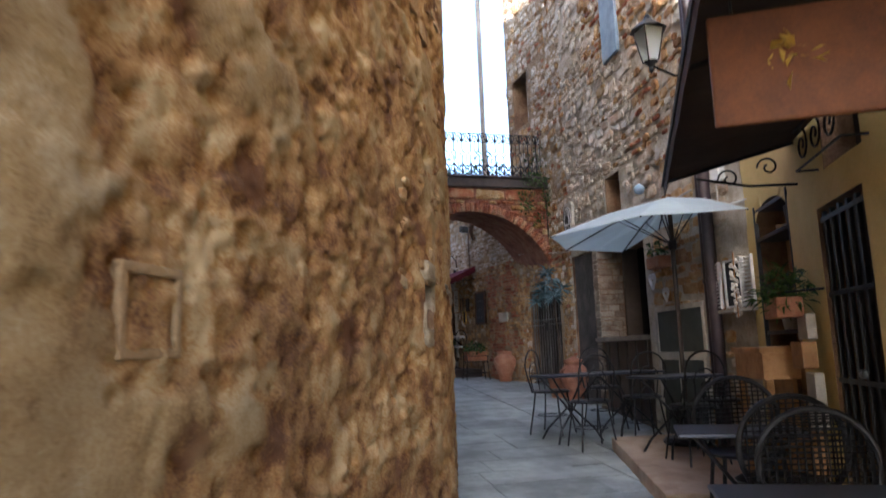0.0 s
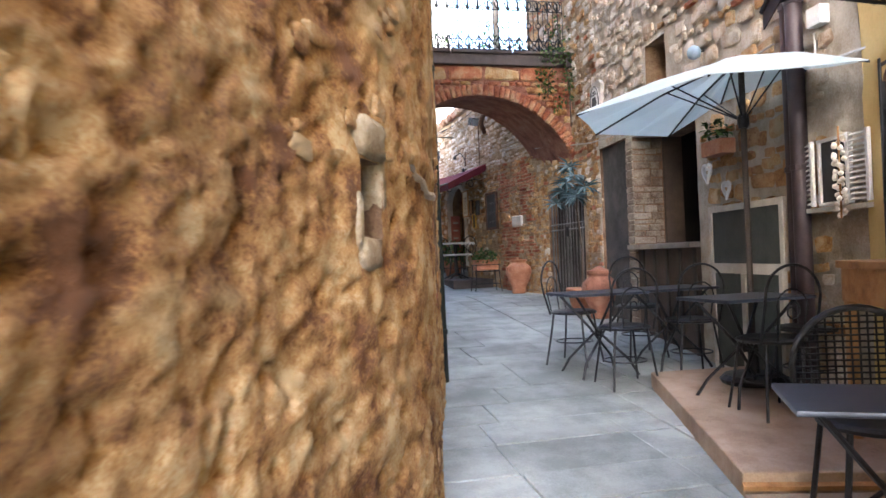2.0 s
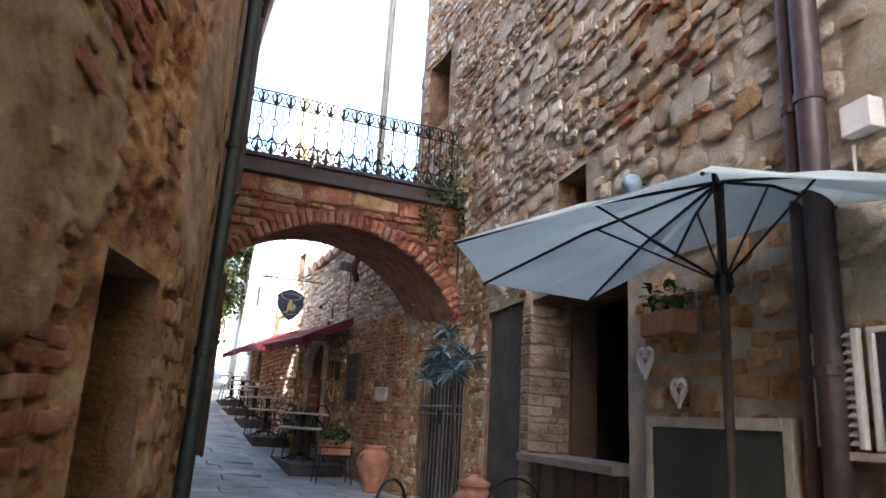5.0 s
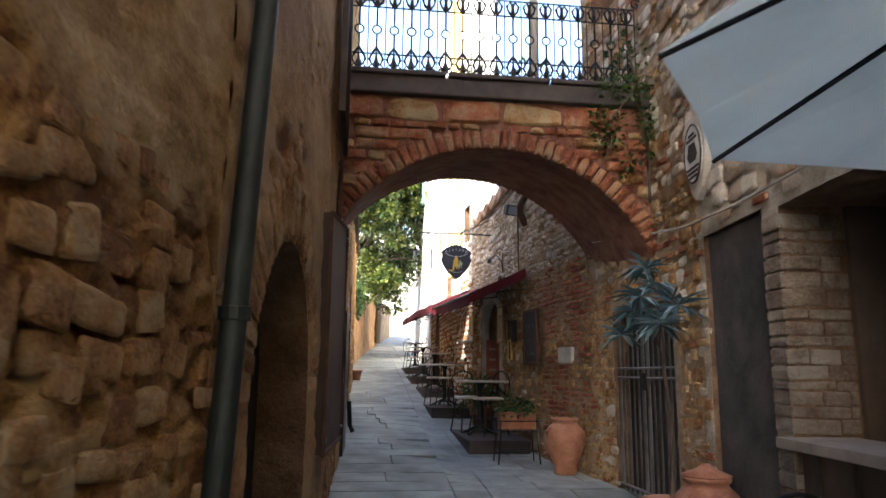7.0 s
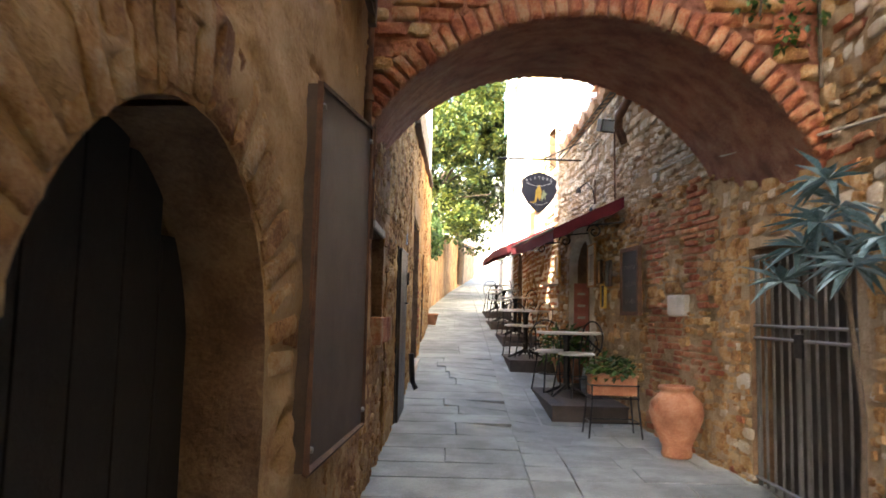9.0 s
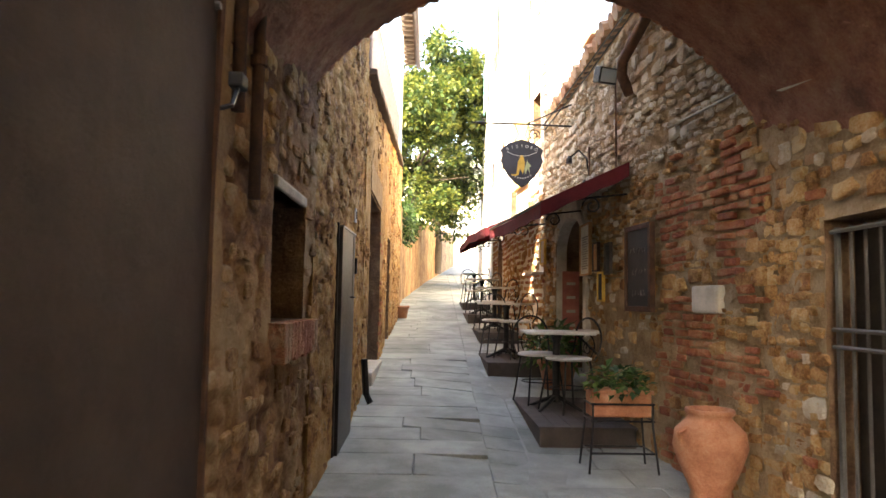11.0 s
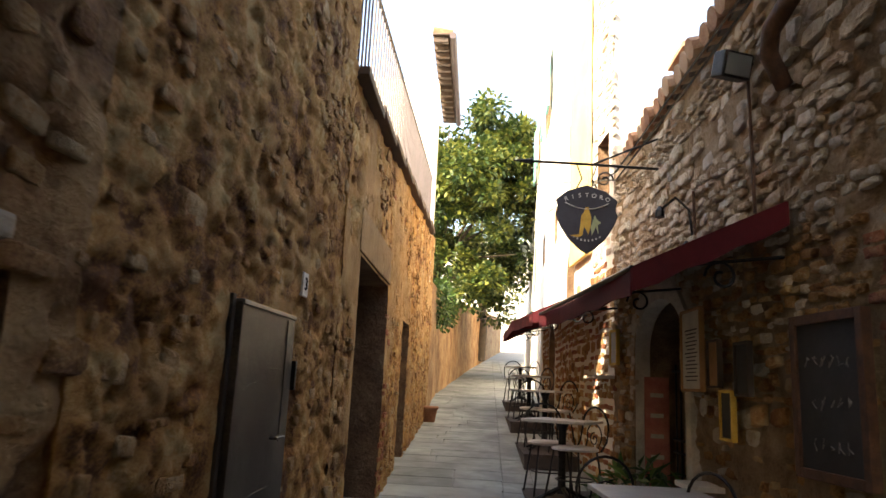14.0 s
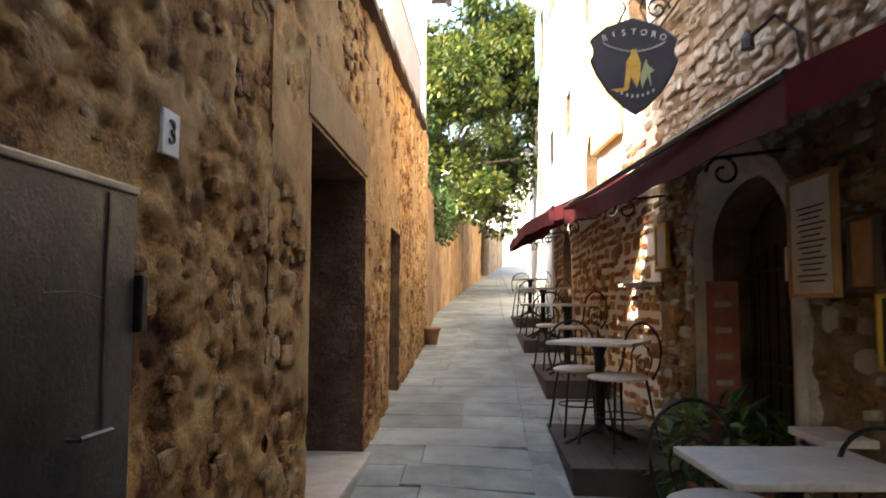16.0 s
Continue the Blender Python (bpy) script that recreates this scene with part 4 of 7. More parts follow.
def downpipe(name, line, y, z0, z1, r, material, label, out, lean=0.0):
    ob = thing(name, line.place(y, 0, out), label, "pipe")
    part("pipe", B(lambda bm: tube(bm, [(0, 0, z0), (lean * 0.4, 0, z0 + 1.3), (lean * 0.8, 0, z0 + 2.7), (lean * 0.9, 0, z0 + 4.5), (lean, 0, z1)], r, 12)), material, ob, smooth=True)
    for k in range(max(1, int((z1 - z0) / 1.1))):
        z = z0 + 0.5 + 1.1 * k
        x = float(np.interp(z - z0, (0, 1.3, 2.7, 4.5, z1 - z0), (0, lean * 0.4, lean * 0.8, lean * 0.9, lean)))
        part("clamp", B(lambda bm: lathe(bm, [(r + 0.002, -0.02), (r + 0.009, -0.018), (r + 0.009, 0.018), (r + 0.002, 0.02)], 12, Matrix.Translation((x, 0, z)))), material, ob)
downpipe("downpipe", RIGHT, 5.76, 0.1, 8.9, 0.035, M["pipe_brown"], "slim brown metal downpipe on the stone front", 0.05)
downpipe("downpipe", RIGHT, 5.64, 0.1, 8.9, 0.055, M["pipe_brown"], "thick brown metal downpipe on the stone front", 0.07)
downpipe("downpipe", LEFT, 7.12, 0.1, 9.9, 0.037, M["pipe_green"], "dark green metal downpipe on the plaster wall", 0.06, 0.42)
downpipe("downpipe", LEFT, 10.42, 2.3, 7.9, 0.022, M["rust"], "thin rusty pipe at the corner of the bridge", 0.03)
downpipe("downpipe", LEFT, 10.66, 2.05, 3.0, 0.022, M["rust"], "short rusty pipe end under the bridge", 0.03)

def shutter_window():
    ob = thing("shuttered_window", RIGHT.place(5.36, 1.64, 0.03), "small window with open white louvred shutters", "window")
    s, h = 0.13, 0.2
    boxpart("pane", (-s, s, -0.004, 0.02, -h, h), M["slate"], ob, "dark glass")
    for a in (-1, 1):
        boxpart("frame_side", (a * s - 0.012, a * s + 0.012, -0.02, 0.02, -h - 0.012, h + 0.012), M["white_paint"], ob)
        boxpart("frame_rail", (-s, s, -0.02, 0.02, a * h - 0.01, a * h + 0.01), M["white_paint"], ob)
        x0, x1 = (s + 0.03, s + 0.26) if a > 0 else (-s - 0.22, -s - 0.03)
        sh = new("shutter")
        sh.parent = ob
        for xx in (x0, x1 - 0.025):
            boxpart("stile", (xx, xx + 0.025, -0.045, -0.02, -h - 0.01, h + 0.01), M["white_paint"], sh)
        for k in range(13):
            z = -h + 0.01 + (2 * h - 0.02) * k / 12
            bm = bmesh.new()
            box(bm, x0 + 0.02, x1 - 0.02, -0.012, 0.012, -0.003, 0.003, Matrix.Translation((0, -0.032, z)) @ Matrix.Rotation(0.6, 4, "X"))
            part("slat", bm, M["white_paint"], sh)
    boxpart("sill", (-s - 0.2, s + 0.2, -0.05, 0.02, -h - 0.05, -h - 0.02), M["pale_stone"], ob)
    ga = thing("garlic_braid", RIGHT.place(5.2, 1.84, 0.1), "long braid of white garlic bulbs hanging by a window", "garlic")
    r, bulb = random.Random(4), None
    for k in range(38):
        z = -0.02 - 0.0125 * k
        a = r.uniform(0, 6.28)
        if bulb is None:
            bulb = part("bulb", B(lambda bm: lathe(bm, [(0.002, 0.019), (0.011, 0.01), (0.018, 0), (0.013, -0.013), (0.003, -0.016)], 8)), M["garlic"], ga, smooth=True)
            o = bulb
        else:
            o = new("bulb", bulb.data)
            o.parent = ga
        o.matrix_basis = Matrix.Translation((0.03 * math.cos(a), 0.025 * math.sin(a), z)) @ Matrix.Rotation(r.uniform(-0.6, 0.6), 4, "X")
    part("string", B(lambda bm: tube(bm, [(0, 0, 0.05), (0, 0, -0.5)], 0.006, 5)), M["wood_warm"], ga)
shutter_window()

ss = thing("slit_surround", LEFT.place(3.81, 1.37, 0.0), "pale worn stones around a slit window", "stone frame")
for k, (x0, x1, z0, z1, o) in enumerate(((-0.12, 0.12, 0.125, 0.25, 0.022), (-0.13, -0.085, -0.14, 0.02, 0.01), (0.085, 0.12, -0.02, 0.14, 0.006), (-0.11, 0.06, -0.2, -0.105, 0.014))):
    bm = bmesh.new()
    box(bm, x0, x1, -o, 0.06, z0, z1)
    bmesh.ops.subdivide_edges(bm, edges=bm.edges[:], cuts=3, use_grid_fill=True)
    r = random.Random(40 + k)
    cx, cz = (x0 + x1) / 2, (z0 + z1) / 2
    for v in bm.verts:
        e = max(abs(v.co.x - cx) / (x1 - x0), abs(v.co.z - cz) / (z1 - z0)) * 2
        v.co.y += (0.5 * o * e ** 3 if v.co.y < 0.03 else 0) + r.uniform(-0.004, 0.004)
        q = 1 - 0.16 * (abs(v.co.x - cx) / (x1 - x0) * 2) ** 2 * (abs(v.co.z - cz) / (z1 - z0) * 2) ** 2
        v.co.x, v.co.z = cx + (v.co.x - cx) * q + r.uniform(-0.006, 0.006), cz + (v.co.z - cz) * q + r.uniform(-0.006, 0.006)
    part("block", bm, M["slit_stone"], ss, smooth=True)

def heart(y, z, s):
    ob = thing("heart_ornament", RIGHT.place(y, z, 0.045), "white wooden heart ornament hung on the wall", "ornament", "wall hearts")
    pts = []
    for i in range(29):
        t = 2 * math.pi * i / 28
        pts.append((s * 0.0625 * 16 * math.sin(t) ** 3 * 0.5, 0, s * 0.0625 * (13 * math.cos(t) - 5 * math.cos(2 * t) - 2 * math.cos(3 * t) - math.cos(4 * t)) * 0.62))
    part("outer_ring", B(lambda bm: tube(bm, pts, s * 0.09, 6)), M["white_paint"], ob)
    part("inner_ring", B(lambda bm: tube(bm, [(p[0] * 0.5, 0, p[2] * 0.5) for p in pts], s * 0.05, 5)), M["white_paint"], ob)
    part("string", B(lambda bm: tube(bm, [(0, 0, s * 0.3), (0, 0.02, s * 1.2)], 0.003, 4)), M["wood_warm"], ob)
heart(6.92, 1.83, 0.14)
heart(6.62, 1.66, 0.12)

def foliage(bm, rng, c, rad, n, size, width, outward=0.6):
    for _ in range(n):
        v = Vector((rng.gauss(0, 1), rng.gauss(0, 1), rng.gauss(0, 1))).normalized() * (rng.random() ** 0.45)
        p = Vector((c[0] + v.x * rad[0], c[1] + v.y * rad[1], c[2] + v.z * rad[2]))
        d = (v * outward + Vector((rng.uniform(-1, 1), rng.uniform(-1, 1), rng.uniform(-0.8, 0.6)))).normalized()
        sc = rng.uniform(0.7, 1.25)
        leaf(bm, p, d, Vector((rng.uniform(-0.5, 0.5), rng.uniform(-0.5, 0.5), 1)), size * sc, width * sc)

def wall_planter(line, y, z, label):
    ob = thing("wall_planter", line.place(y, z, 0.1), label, "planter")
    part("trough", B(lambda bm: box(bm, -0.15, 0.15, -0.07, 0.07, -0.07, 0.05, bevel=0.012)), M["terracotta"], ob)
    part("plant", B(lambda bm: foliage(bm, random.Random(8), (0, 0, 0.12), (0.16, 0.08, 0.09), 70, 0.07, 0.03)), M["leaf_green"], ob)
wall_planter(RIGHT, 6.62, 2.0, "terracotta wall trough with small green plants")
orn = thing("blue_lamp", RIGHT.place(6.95, 2.86, 0.1), "small blue glass wall lamp", "lamp")
part("globe", B(lambda bm: lathe(bm, [(0.01, -0.06), (0.05, -0.04), (0.06, 0), (0.045, 0.04), (0.01, 0.06)], 12)), M["blue_paint"], orn, smooth=True)
part("arm", B(lambda bm: tube(bm, [(0, 0, 0), (0.02, 0.1, 0.02)], 0.008)), M["black_iron"], orn)
eb = panel("meter_box", RIGHT, 5.37, 5.5, 2.57, 2.69, 0.01, 0.07, M["white_paint"], "pale plastic electric meter box", "meter box")
part("cable", B(lambda bm: tube(bm, [(0.05, -0.03, -0.09), (0.06, -0.02, -0.25), (-0.1, -0.02, -0.3), (-0.6, -0.03, -0.33)], 0.008, 5)), M["white_paint"], eb)

def shield_plaque():
    ob = thing("shield_plaque", RIGHT.place(9.5, 2.98, 0.03), "white oval crest plaque on a sandy shield", "plaque")
    def sh(w, h):
        return [(-w, h * 0.8), (-w * 0.6, h), (w * 0.6, h), (w, h * 0.8), (w * 0.85, -h * 0.2), (w * 0.5, -h * 0.75), (0, -h), (-w * 0.5, -h * 0.75), (-w * 0.85, -h * 0.2)]
    def plate(pts, y0, y1):
        bm = bmesh.new()
        a, b = [bm.verts.new((x, y0, z)) for x, z in pts], [bm.verts.new((x, y1, z)) for x, z in pts]
        bm.faces.new(a[::-1]), bm.faces.new(b)
        for i in range(len(pts)):
            bm.faces.new((a[i], a[(i + 1) % len(pts)], b[(i + 1) % len(pts)], b[i]))
        return bm
    part("shield", plate(sh(0.19, 0.29), 0.03, -0.02), M["pale_stone"], ob)
    part("oval", plate([(0.14 * math.cos(a * 0.2618), 0.2 * math.sin(a * 0.2618) + 0.03) for a in range(24)], -0.02, -0.035), M["white_paint"], ob)
    part("oval_rim", B(lambda bm: tube(bm, [(0.14 * math.cos(a * 0.2618), -0.033, 0.2 * math.sin(a * 0.2618) + 0.03) for a in range(25)], 0.008, 5)), M["grey_infill"], ob)
    for z, w in ((0.17, 0.05), (0.14, 0.085), (-0.06, 0.1), (-0.09, 0.085), (-0.12, 0.06)):
        part("lettering_bar", plate([(-w, z), (w, z), (w, z - 0.018), (-w, z - 0.018)], -0.035, -0.039), M["grey_infill"], ob)
    part("emblem", plate([(-0.085, 0.02), (-0.05, 0.1), (0.05, 0.1), (0.085, 0.02), (0.05, -0.025), (-0.05, -0.025)], -0.035, -0.039), M["grey_infill"], ob)
shield_plaque()
cb = thing("wall_cable", Matrix.Identity(4), "pale cable slung along the stone wall", "cable")
part("cable", B(lambda bm: tube(bm, [RIGHT.place(y, z, 0.05).translation for y, z in ((5.9, 2.6), (7.0, 2.55), (8.0, 2.52), (8.9, 2.52), (9.7, 2.56), (10.5, 2.66))] + [(4.4, 10.9, 2.72), (4.38, 11.6, 2.8), (4.4, 12.1, 2.95), (4.3, 13.5, 3.0)], 0.009, 5)), M["pale_stone"], cb)
sh = panel("blue_shutter", RIGHT, 7.35, 7.8, 4.7, 5.9, 0.02, 0.04, M["blue_paint"], "faded blue wooden window shutter high on the wall", "shutter")

def lantern(x, y, z, wx, wy):
    ob = thing("wall_lantern", pose(x, y, z), "iron street lantern with frosted panes on a wall arm", "lantern")
    def cage(bm):
        for k in range(4):
            a = math.pi / 4 + k * math.pi / 2
            tube(bm, [(0.07 * math.cos(a), 0.07 * math.sin(a), 0.05), (0.14 * math.cos(a), 0.14 * math.sin(a), 0.36)], 0.007, 5)
    part("cage", B(cage), M["black_iron"], ob)
    part("panes", B(lambda bm: lathe(bm, [(0.065, 0.05), (0.13, 0.36)], 4, Matrix.Rotation(math.pi / 4, 4, "Z"))), M["glass"], ob)
    part("cap", B(lambda bm: lathe(bm, [(0.17, 0.36), (0.1, 0.42), (0.05, 0.46), (0.015, 0.52)], 8)), M["black_iron"], ob)
    part("finial", B(lambda bm: lathe(bm, [(0.07, 0.05), (0.04, 0.03), (0.02, 0.0), (0.025, -0.03), (0.003, -0.06)], 8)), M["black_iron"], ob)
    part("arm", B(lambda bm: tube(bm, [(0, 0, 0.02), (wx * 0.5, wy * 0.5, -0.04), (wx, wy, 0.0)], 0.012, 6)), M["black_iron"], ob)
lantern(3.45, 5.62, 3.68, 0.55, 0.1)

# ---- café front ----
def cafe_front():
    s = RIGHT.sy(4.9) - RIGHT.sy(4.2)
    ob = thing("shelf_niche", RIGHT.place(4.55, 0, -0.02), "wall niche with dark shelves of pots and cups", "shelf")
    boxpart("back_board", (-s / 2, s / 2, 0.2, 0.23, -0.1, 2.2), M["wood_warm"], ob)
    for z in (1.2, 1.56, 1.93, 2.16):
        boxpart("shelf_board", (-s / 2, s / 2, -0.02, 0.2, z - 0.015, z + 0.015), M["dark_wood"], ob)
    for x in (-s / 2 + 0.012, s / 2 - 0.012):
        boxpart("upright", (x - 0.012, x + 0.012, -0.03, 0.0, 1.1, 2.2), M["black_iron"], ob)
    def pot(x, z, h, r, material, name, label):
        p = thing(name, RIGHT.place(4.55, 0, -0.02) @ Matrix.Translation((x, 0.08, z)), label, "pot")
        part("body", B(lambda bm: lathe(bm, [(r * 0.7, 0), (r * 0.95, h * 0.6), (r, h * 0.92), (r * 1.06, h), (r * 0.9, h), (r * 0.85, h * 0.85), (0.01, h * 0.8)], 14)), material, p, smooth=True)
        return p
    p = pot(0.12, 1.215, 0.16, 0.06, M["white_paint"], "flower_pot", "white flower pot with green herbs on a shelf")
    part("herbs", B(lambda bm: foliage(bm, random.Random(2), (0, 0, 0.22), (0.07, 0.06, 0.1), 60, 0.07, 0.025)), M["leaf_green"], p)
    pot(0.1, 1.945, 0.06, 0.035, M["white_paint"], "white_cup", "white cup standing on a shelf")
    pot(0.0, 1.945, 0.05, 0.03, M["white_paint"], "white_cup", "white cup standing on a shelf")
    pot(-0.16, 1.575, 0.12, 0.055, M["terracotta"], "clay_pot", "small clay pot on a shelf")
    pot(-0.2, 1.945, 0.15, 0.07, M["dark_wood"], "dark_basket", "dark round basket on a shelf")
    tb = thing("wooden_sideboard", RIGHT.place(4.52, g(4.5), 0.03), "warm wooden sideboard below the niche", "sideboard")
    boxpart("top", (-0.36, 0.36, -0.26, 0.0, 1.06, 1.1), M["wood_warm"], tb)
    boxpart("body", (-0.34, 0.34, -0.24, 0.0, 0.88, 1.06), M["wood_warm"], tb)
    for x in (-0.32, 0.32):
        boxpart("leg", (x - 0.025, x + 0.025, -0.23, -0.18, 0.11, 0.88), M["wood_warm"], tb)
    boxpart("back_panel", (-0.3, 0.3, -0.05, -0.02, 0.2, 0.88), M["wood_warm"], tb)
    pl = thing("hanging_planter", RIGHT.place(3.95, 1.38, 0.17), "trailing green plant in a wall box by the door", "planter")
    part("trough", B(lambda bm: box(bm, -0.16, 0.16, -0.08, 0.08, -0.1, 0.03, bevel=0.012)), M["terracotta"], pl)
    part("plant", B(lambda bm: foliage(bm, random.Random(12), (0, 0, 0.08), (0.27, 0.16, 0.15), 260, 0.09, 0.022)), M["leaf_green"], pl)
    part("arm", B(lambda bm: tube(bm, [(-0.3, 0.16, 0.06), (-0.1, 0.0, 0.06)], 0.008)), M["black_iron"], pl)
    bx = thing("stone_blocks", RIGHT.place(3.86, 0, 0.04), "stacked pale stone blocks at the door jamb", "blocks")
    for i, (x, z, w, h) in enumerate(((0, 1.14, 0.2, 0.16), (0.06, 0.96, 0.24, 0.17), (-0.05, 0.6, 0.18, 0.34), (0.05, 0.22, 0.22, 0.36))):
        boxpart("block", (x - w / 2, x + w / 2, -0.06 - 0.03 * (i % 2), 0.0, z, z + h), M["pale_stone"] if i % 2 == 0 else M["wood_warm"], bx, bevel=0.012)
    sd = RIGHT.sy(3.68) - RIGHT.sy(3.05)
    gt = thing("folding_gate", RIGHT.place(3.365, 0, -0.04), "black folding iron gate before the cafe door", "gate")
    for k in range(6):
        x = -sd / 2 + 0.03 + (sd - 0.06) * k / 5
        boxpart("upright", (x - 0.018, x + 0.018, -0.02, 0.005, -0.12, 1.9), M["black_iron"], gt)
    for z in (0.05, 0.9, 1.4, 1.85):
        boxpart("rail", (-sd / 2, sd / 2, -0.028, -0.02, z - 0.015, z + 0.015), M["black_iron"], gt)
    boxpart("door_leaf", (-sd / 2, sd / 2, 0.12, 0.16, -0.2, 1.92), M["dark_wood"], gt, "dark door behind the gate")
    part("knob", B(lambda bm: lathe(bm, [(0.01, 0), (0.025, 0.01), (0.025, 0.03), (0.01, 0.04)], 10, Matrix.Translation((-0.1, -0.03, 0.95)) @ Matrix.Rotation(math.pi / 2, 4, "X"))), M["steel"], gt)
    window_recess(3.0, 3.5, 2.12, 3.1, 0.22)
    wb = thing("window_grille", RIGHT.place(3.25, 2.14, 0.12), "curled iron window-box holder under a window", "grille")
    part("scrollwork", B(lambda bm: [tube(bm, spiral((x, 0, 0.12), 0.1, 0.02, 90, 1.4, 18), 0.007, 5) for x in (-0.22, 0.0, 0.22)]), M["black_iron"], wb)
    for z in (0.0, 0.24):
        part("rail", B(lambda bm: tube(bm, [(-0.36, 0, z), (0.36, 0, z)], 0.008, 5)), M["black_iron"], wb)
    for x in (-0.36, 0.36):
        part("bracket", B(lambda bm: tube(bm, [(x, 0, 0.0), (x, 0.13, 0.0)], 0.008, 5)), M["black_iron"], wb)
cafe_front()

def cafe_awning():
    ob = thing("cafe_awning", Matrix.Identity(4), "dark brown canvas awning over the cafe tables", "awning")
    d = Vector((-0.462, -0.887, 0.0))
    n = Vector((-0.887, 0.462, 0.0))
    w0 = Vector((3.406, 4.017, 2.45))
    o0 = w0 + n * 0.83 + Vector((0, 0, -0.2))
    L = 4.2
    front = d + n * 0.05
    bm = bmesh.new()
    rows = []
    for k in range(13):
        a, b = w0 + d * (L * k / 12), o0 + front * (L * k / 12)
        sag = Vector((0, 0, -0.015 * (k % 2)))
        rows.append([bm.verts.new(a), bm.verts.new(a.lerp(b, 0.5) + sag), bm.verts.new(b), bm.verts.new(b + Vector((0, 0, -0.1)) + sag)])
    for q, w in zip(rows, rows[1:]):
        for k in range(3):
            bm.faces.new((q[k], w[k], w[k + 1], q[k + 1]))
    cv = part("canvas", bm, M["canvas_brown"], ob)
    cv.modifiers.new("cloth", "SOLIDIFY").thickness = 0.006
    part("front_bar", B(lambda bm: tube(bm, [o0 + Vector((0, 0, -0.02)), o0 + front * L + Vector((0, 0, -0.02))], 0.014, 6)), M["black_iron"], ob)
    for k in (0.02, 0.5, 0.98):
        a, b = w0 + d * (L * k), o0 + front * (L * k)
        part("arm", B(lambda bm: tube(bm, [a + Vector((0, 0, -0.02)), b + Vector((0, 0, -0.02))], 0.012, 5)), M["black_iron"], ob)
        br = part("scroll_bracket", B(lambda bm: tube(bm, [a + Vector((0, 0, -0.3)), a.lerp(b, 0.35) + Vector((0, 0, -0.22)), a.lerp(b, 0.75) + Vector((0, 0, -0.06))], 0.009, 5)), M["black_iron"], ob)
        for q in (0.2, 0.5):
            c = a.lerp(b, q) + Vector((0, 0, -0.13))
            part("scroll", B(lambda bm: tube(bm, [c + n * (r_ * math.cos(t)) + Vector((0, 0, r_ * math.sin(t))) for r_, t in ((0.07 - 0.055 * i / 16, 7.5 * i / 16) for i in range(17))], 0.007, 5)), M["black_iron"], ob)
    sg = thing("wooden_sign", look((0, 0, 0), (0, 1, 0)), "varnished orange wooden sign board hung under the awning", "sign")
    c = Vector((1.62, 1.98, 1.99))
    sg.matrix_basis = Matrix.Translation(c) @ Matrix.Rotation(radians(-30), 4, "Z")
    boxpart("board", (-0.28, 0.4, -0.015, 0.015, -0.17, 0.2), M["sign_wood"], sg, bevel=0.01)
    part("painted_motif", B(lambda bm: foliage(bm, random.Random(5), (-0.05, -0.02, 0.04), (0.09, 0.002, 0.06), 24, 0.07, 0.03)), M["gold"], sg, "painted yellow flower motif")
    for x in (-0.2, 0.3):
        part("chain", B(lambda bm: tube(bm, [(x, 0, 0.2), (x, 0, 0.36)], 0.005, 5)), M["black_iron"], sg)
cafe_awning()
wf = thing("wall_frame", LEFT.place(1.74, 1.24, -0.004), "square plaster-filled frame moulded into the wall", "frame")
for a in ((-0.1, -0.078, -0.09, 0.09), (0.078, 0.1, -0.09, 0.09)):
    boxpart("side_strip", (a[0], a[1], -0.012, 0.05, a[2], a[3]), M["plaster_smooth"], wf, bevel=0.005)
for z in (-0.092, 0.07):
    boxpart("cross_strip", (-0.1, 0.1, -0.013, 0.05, z, z + 0.022), M["plaster_smooth"], wf, bevel=0.005)
boxpart("infill", (-0.078, 0.078, 0.0, 0.05, -0.07, 0.07), M["mortar_tan"], wf)
ml = thing("mortar_streak", Matrix.Identity(4), "pale ragged mortar line across the stone wall", "mortar")
def streak(bm):
    r = random.Random(23)
    prev = None
    for k in range(40):
        y = 4.2 + 0.027 * k
        z, hgt, o = 1.49 + 0.022 * math.sin(5 * y) + r.uniform(-0.008, 0.008), r.uniform(0.006, 0.024), r.uniform(0.006, 0.014)
        ring = [bm.verts.new(LEFT.place(y, z + a * hgt, o + b * 0.01).translation) for a, b in ((1.0, -3.0), (0.8, 0.2), (0.1, 0.8), (-0.7, 0.1), (-1.0, -2.0))]
        if prev:
            for a in range(4):
                bm.faces.new((prev[a], ring[a], ring[a + 1], prev[a + 1]))
        prev = ring
part("streak", B(streak), M["mortar_grey"], ml)

# ---- bridge: slab, railing, ivy ----
sl = thing("bridge_slab", Matrix.Identity(4), "dark grey stone slab edge on top of the bridge", "slab")
part("slab", B(lambda bm: box(bm, 1.95, 4.52, BY0 - 0.07, BY1 + 0.07, 3.72, 3.87, bevel=0.015)), M["deck_dark"], sl)
for k in range(3):
    boxpart("coping_stone", (1.96 + 0.85 * k, 2.79 + 0.85 * k, BY0 - 0.1, BY0 + 0.25, 3.87, 3.91), M["deck_dark"], sl, bevel=0.01)

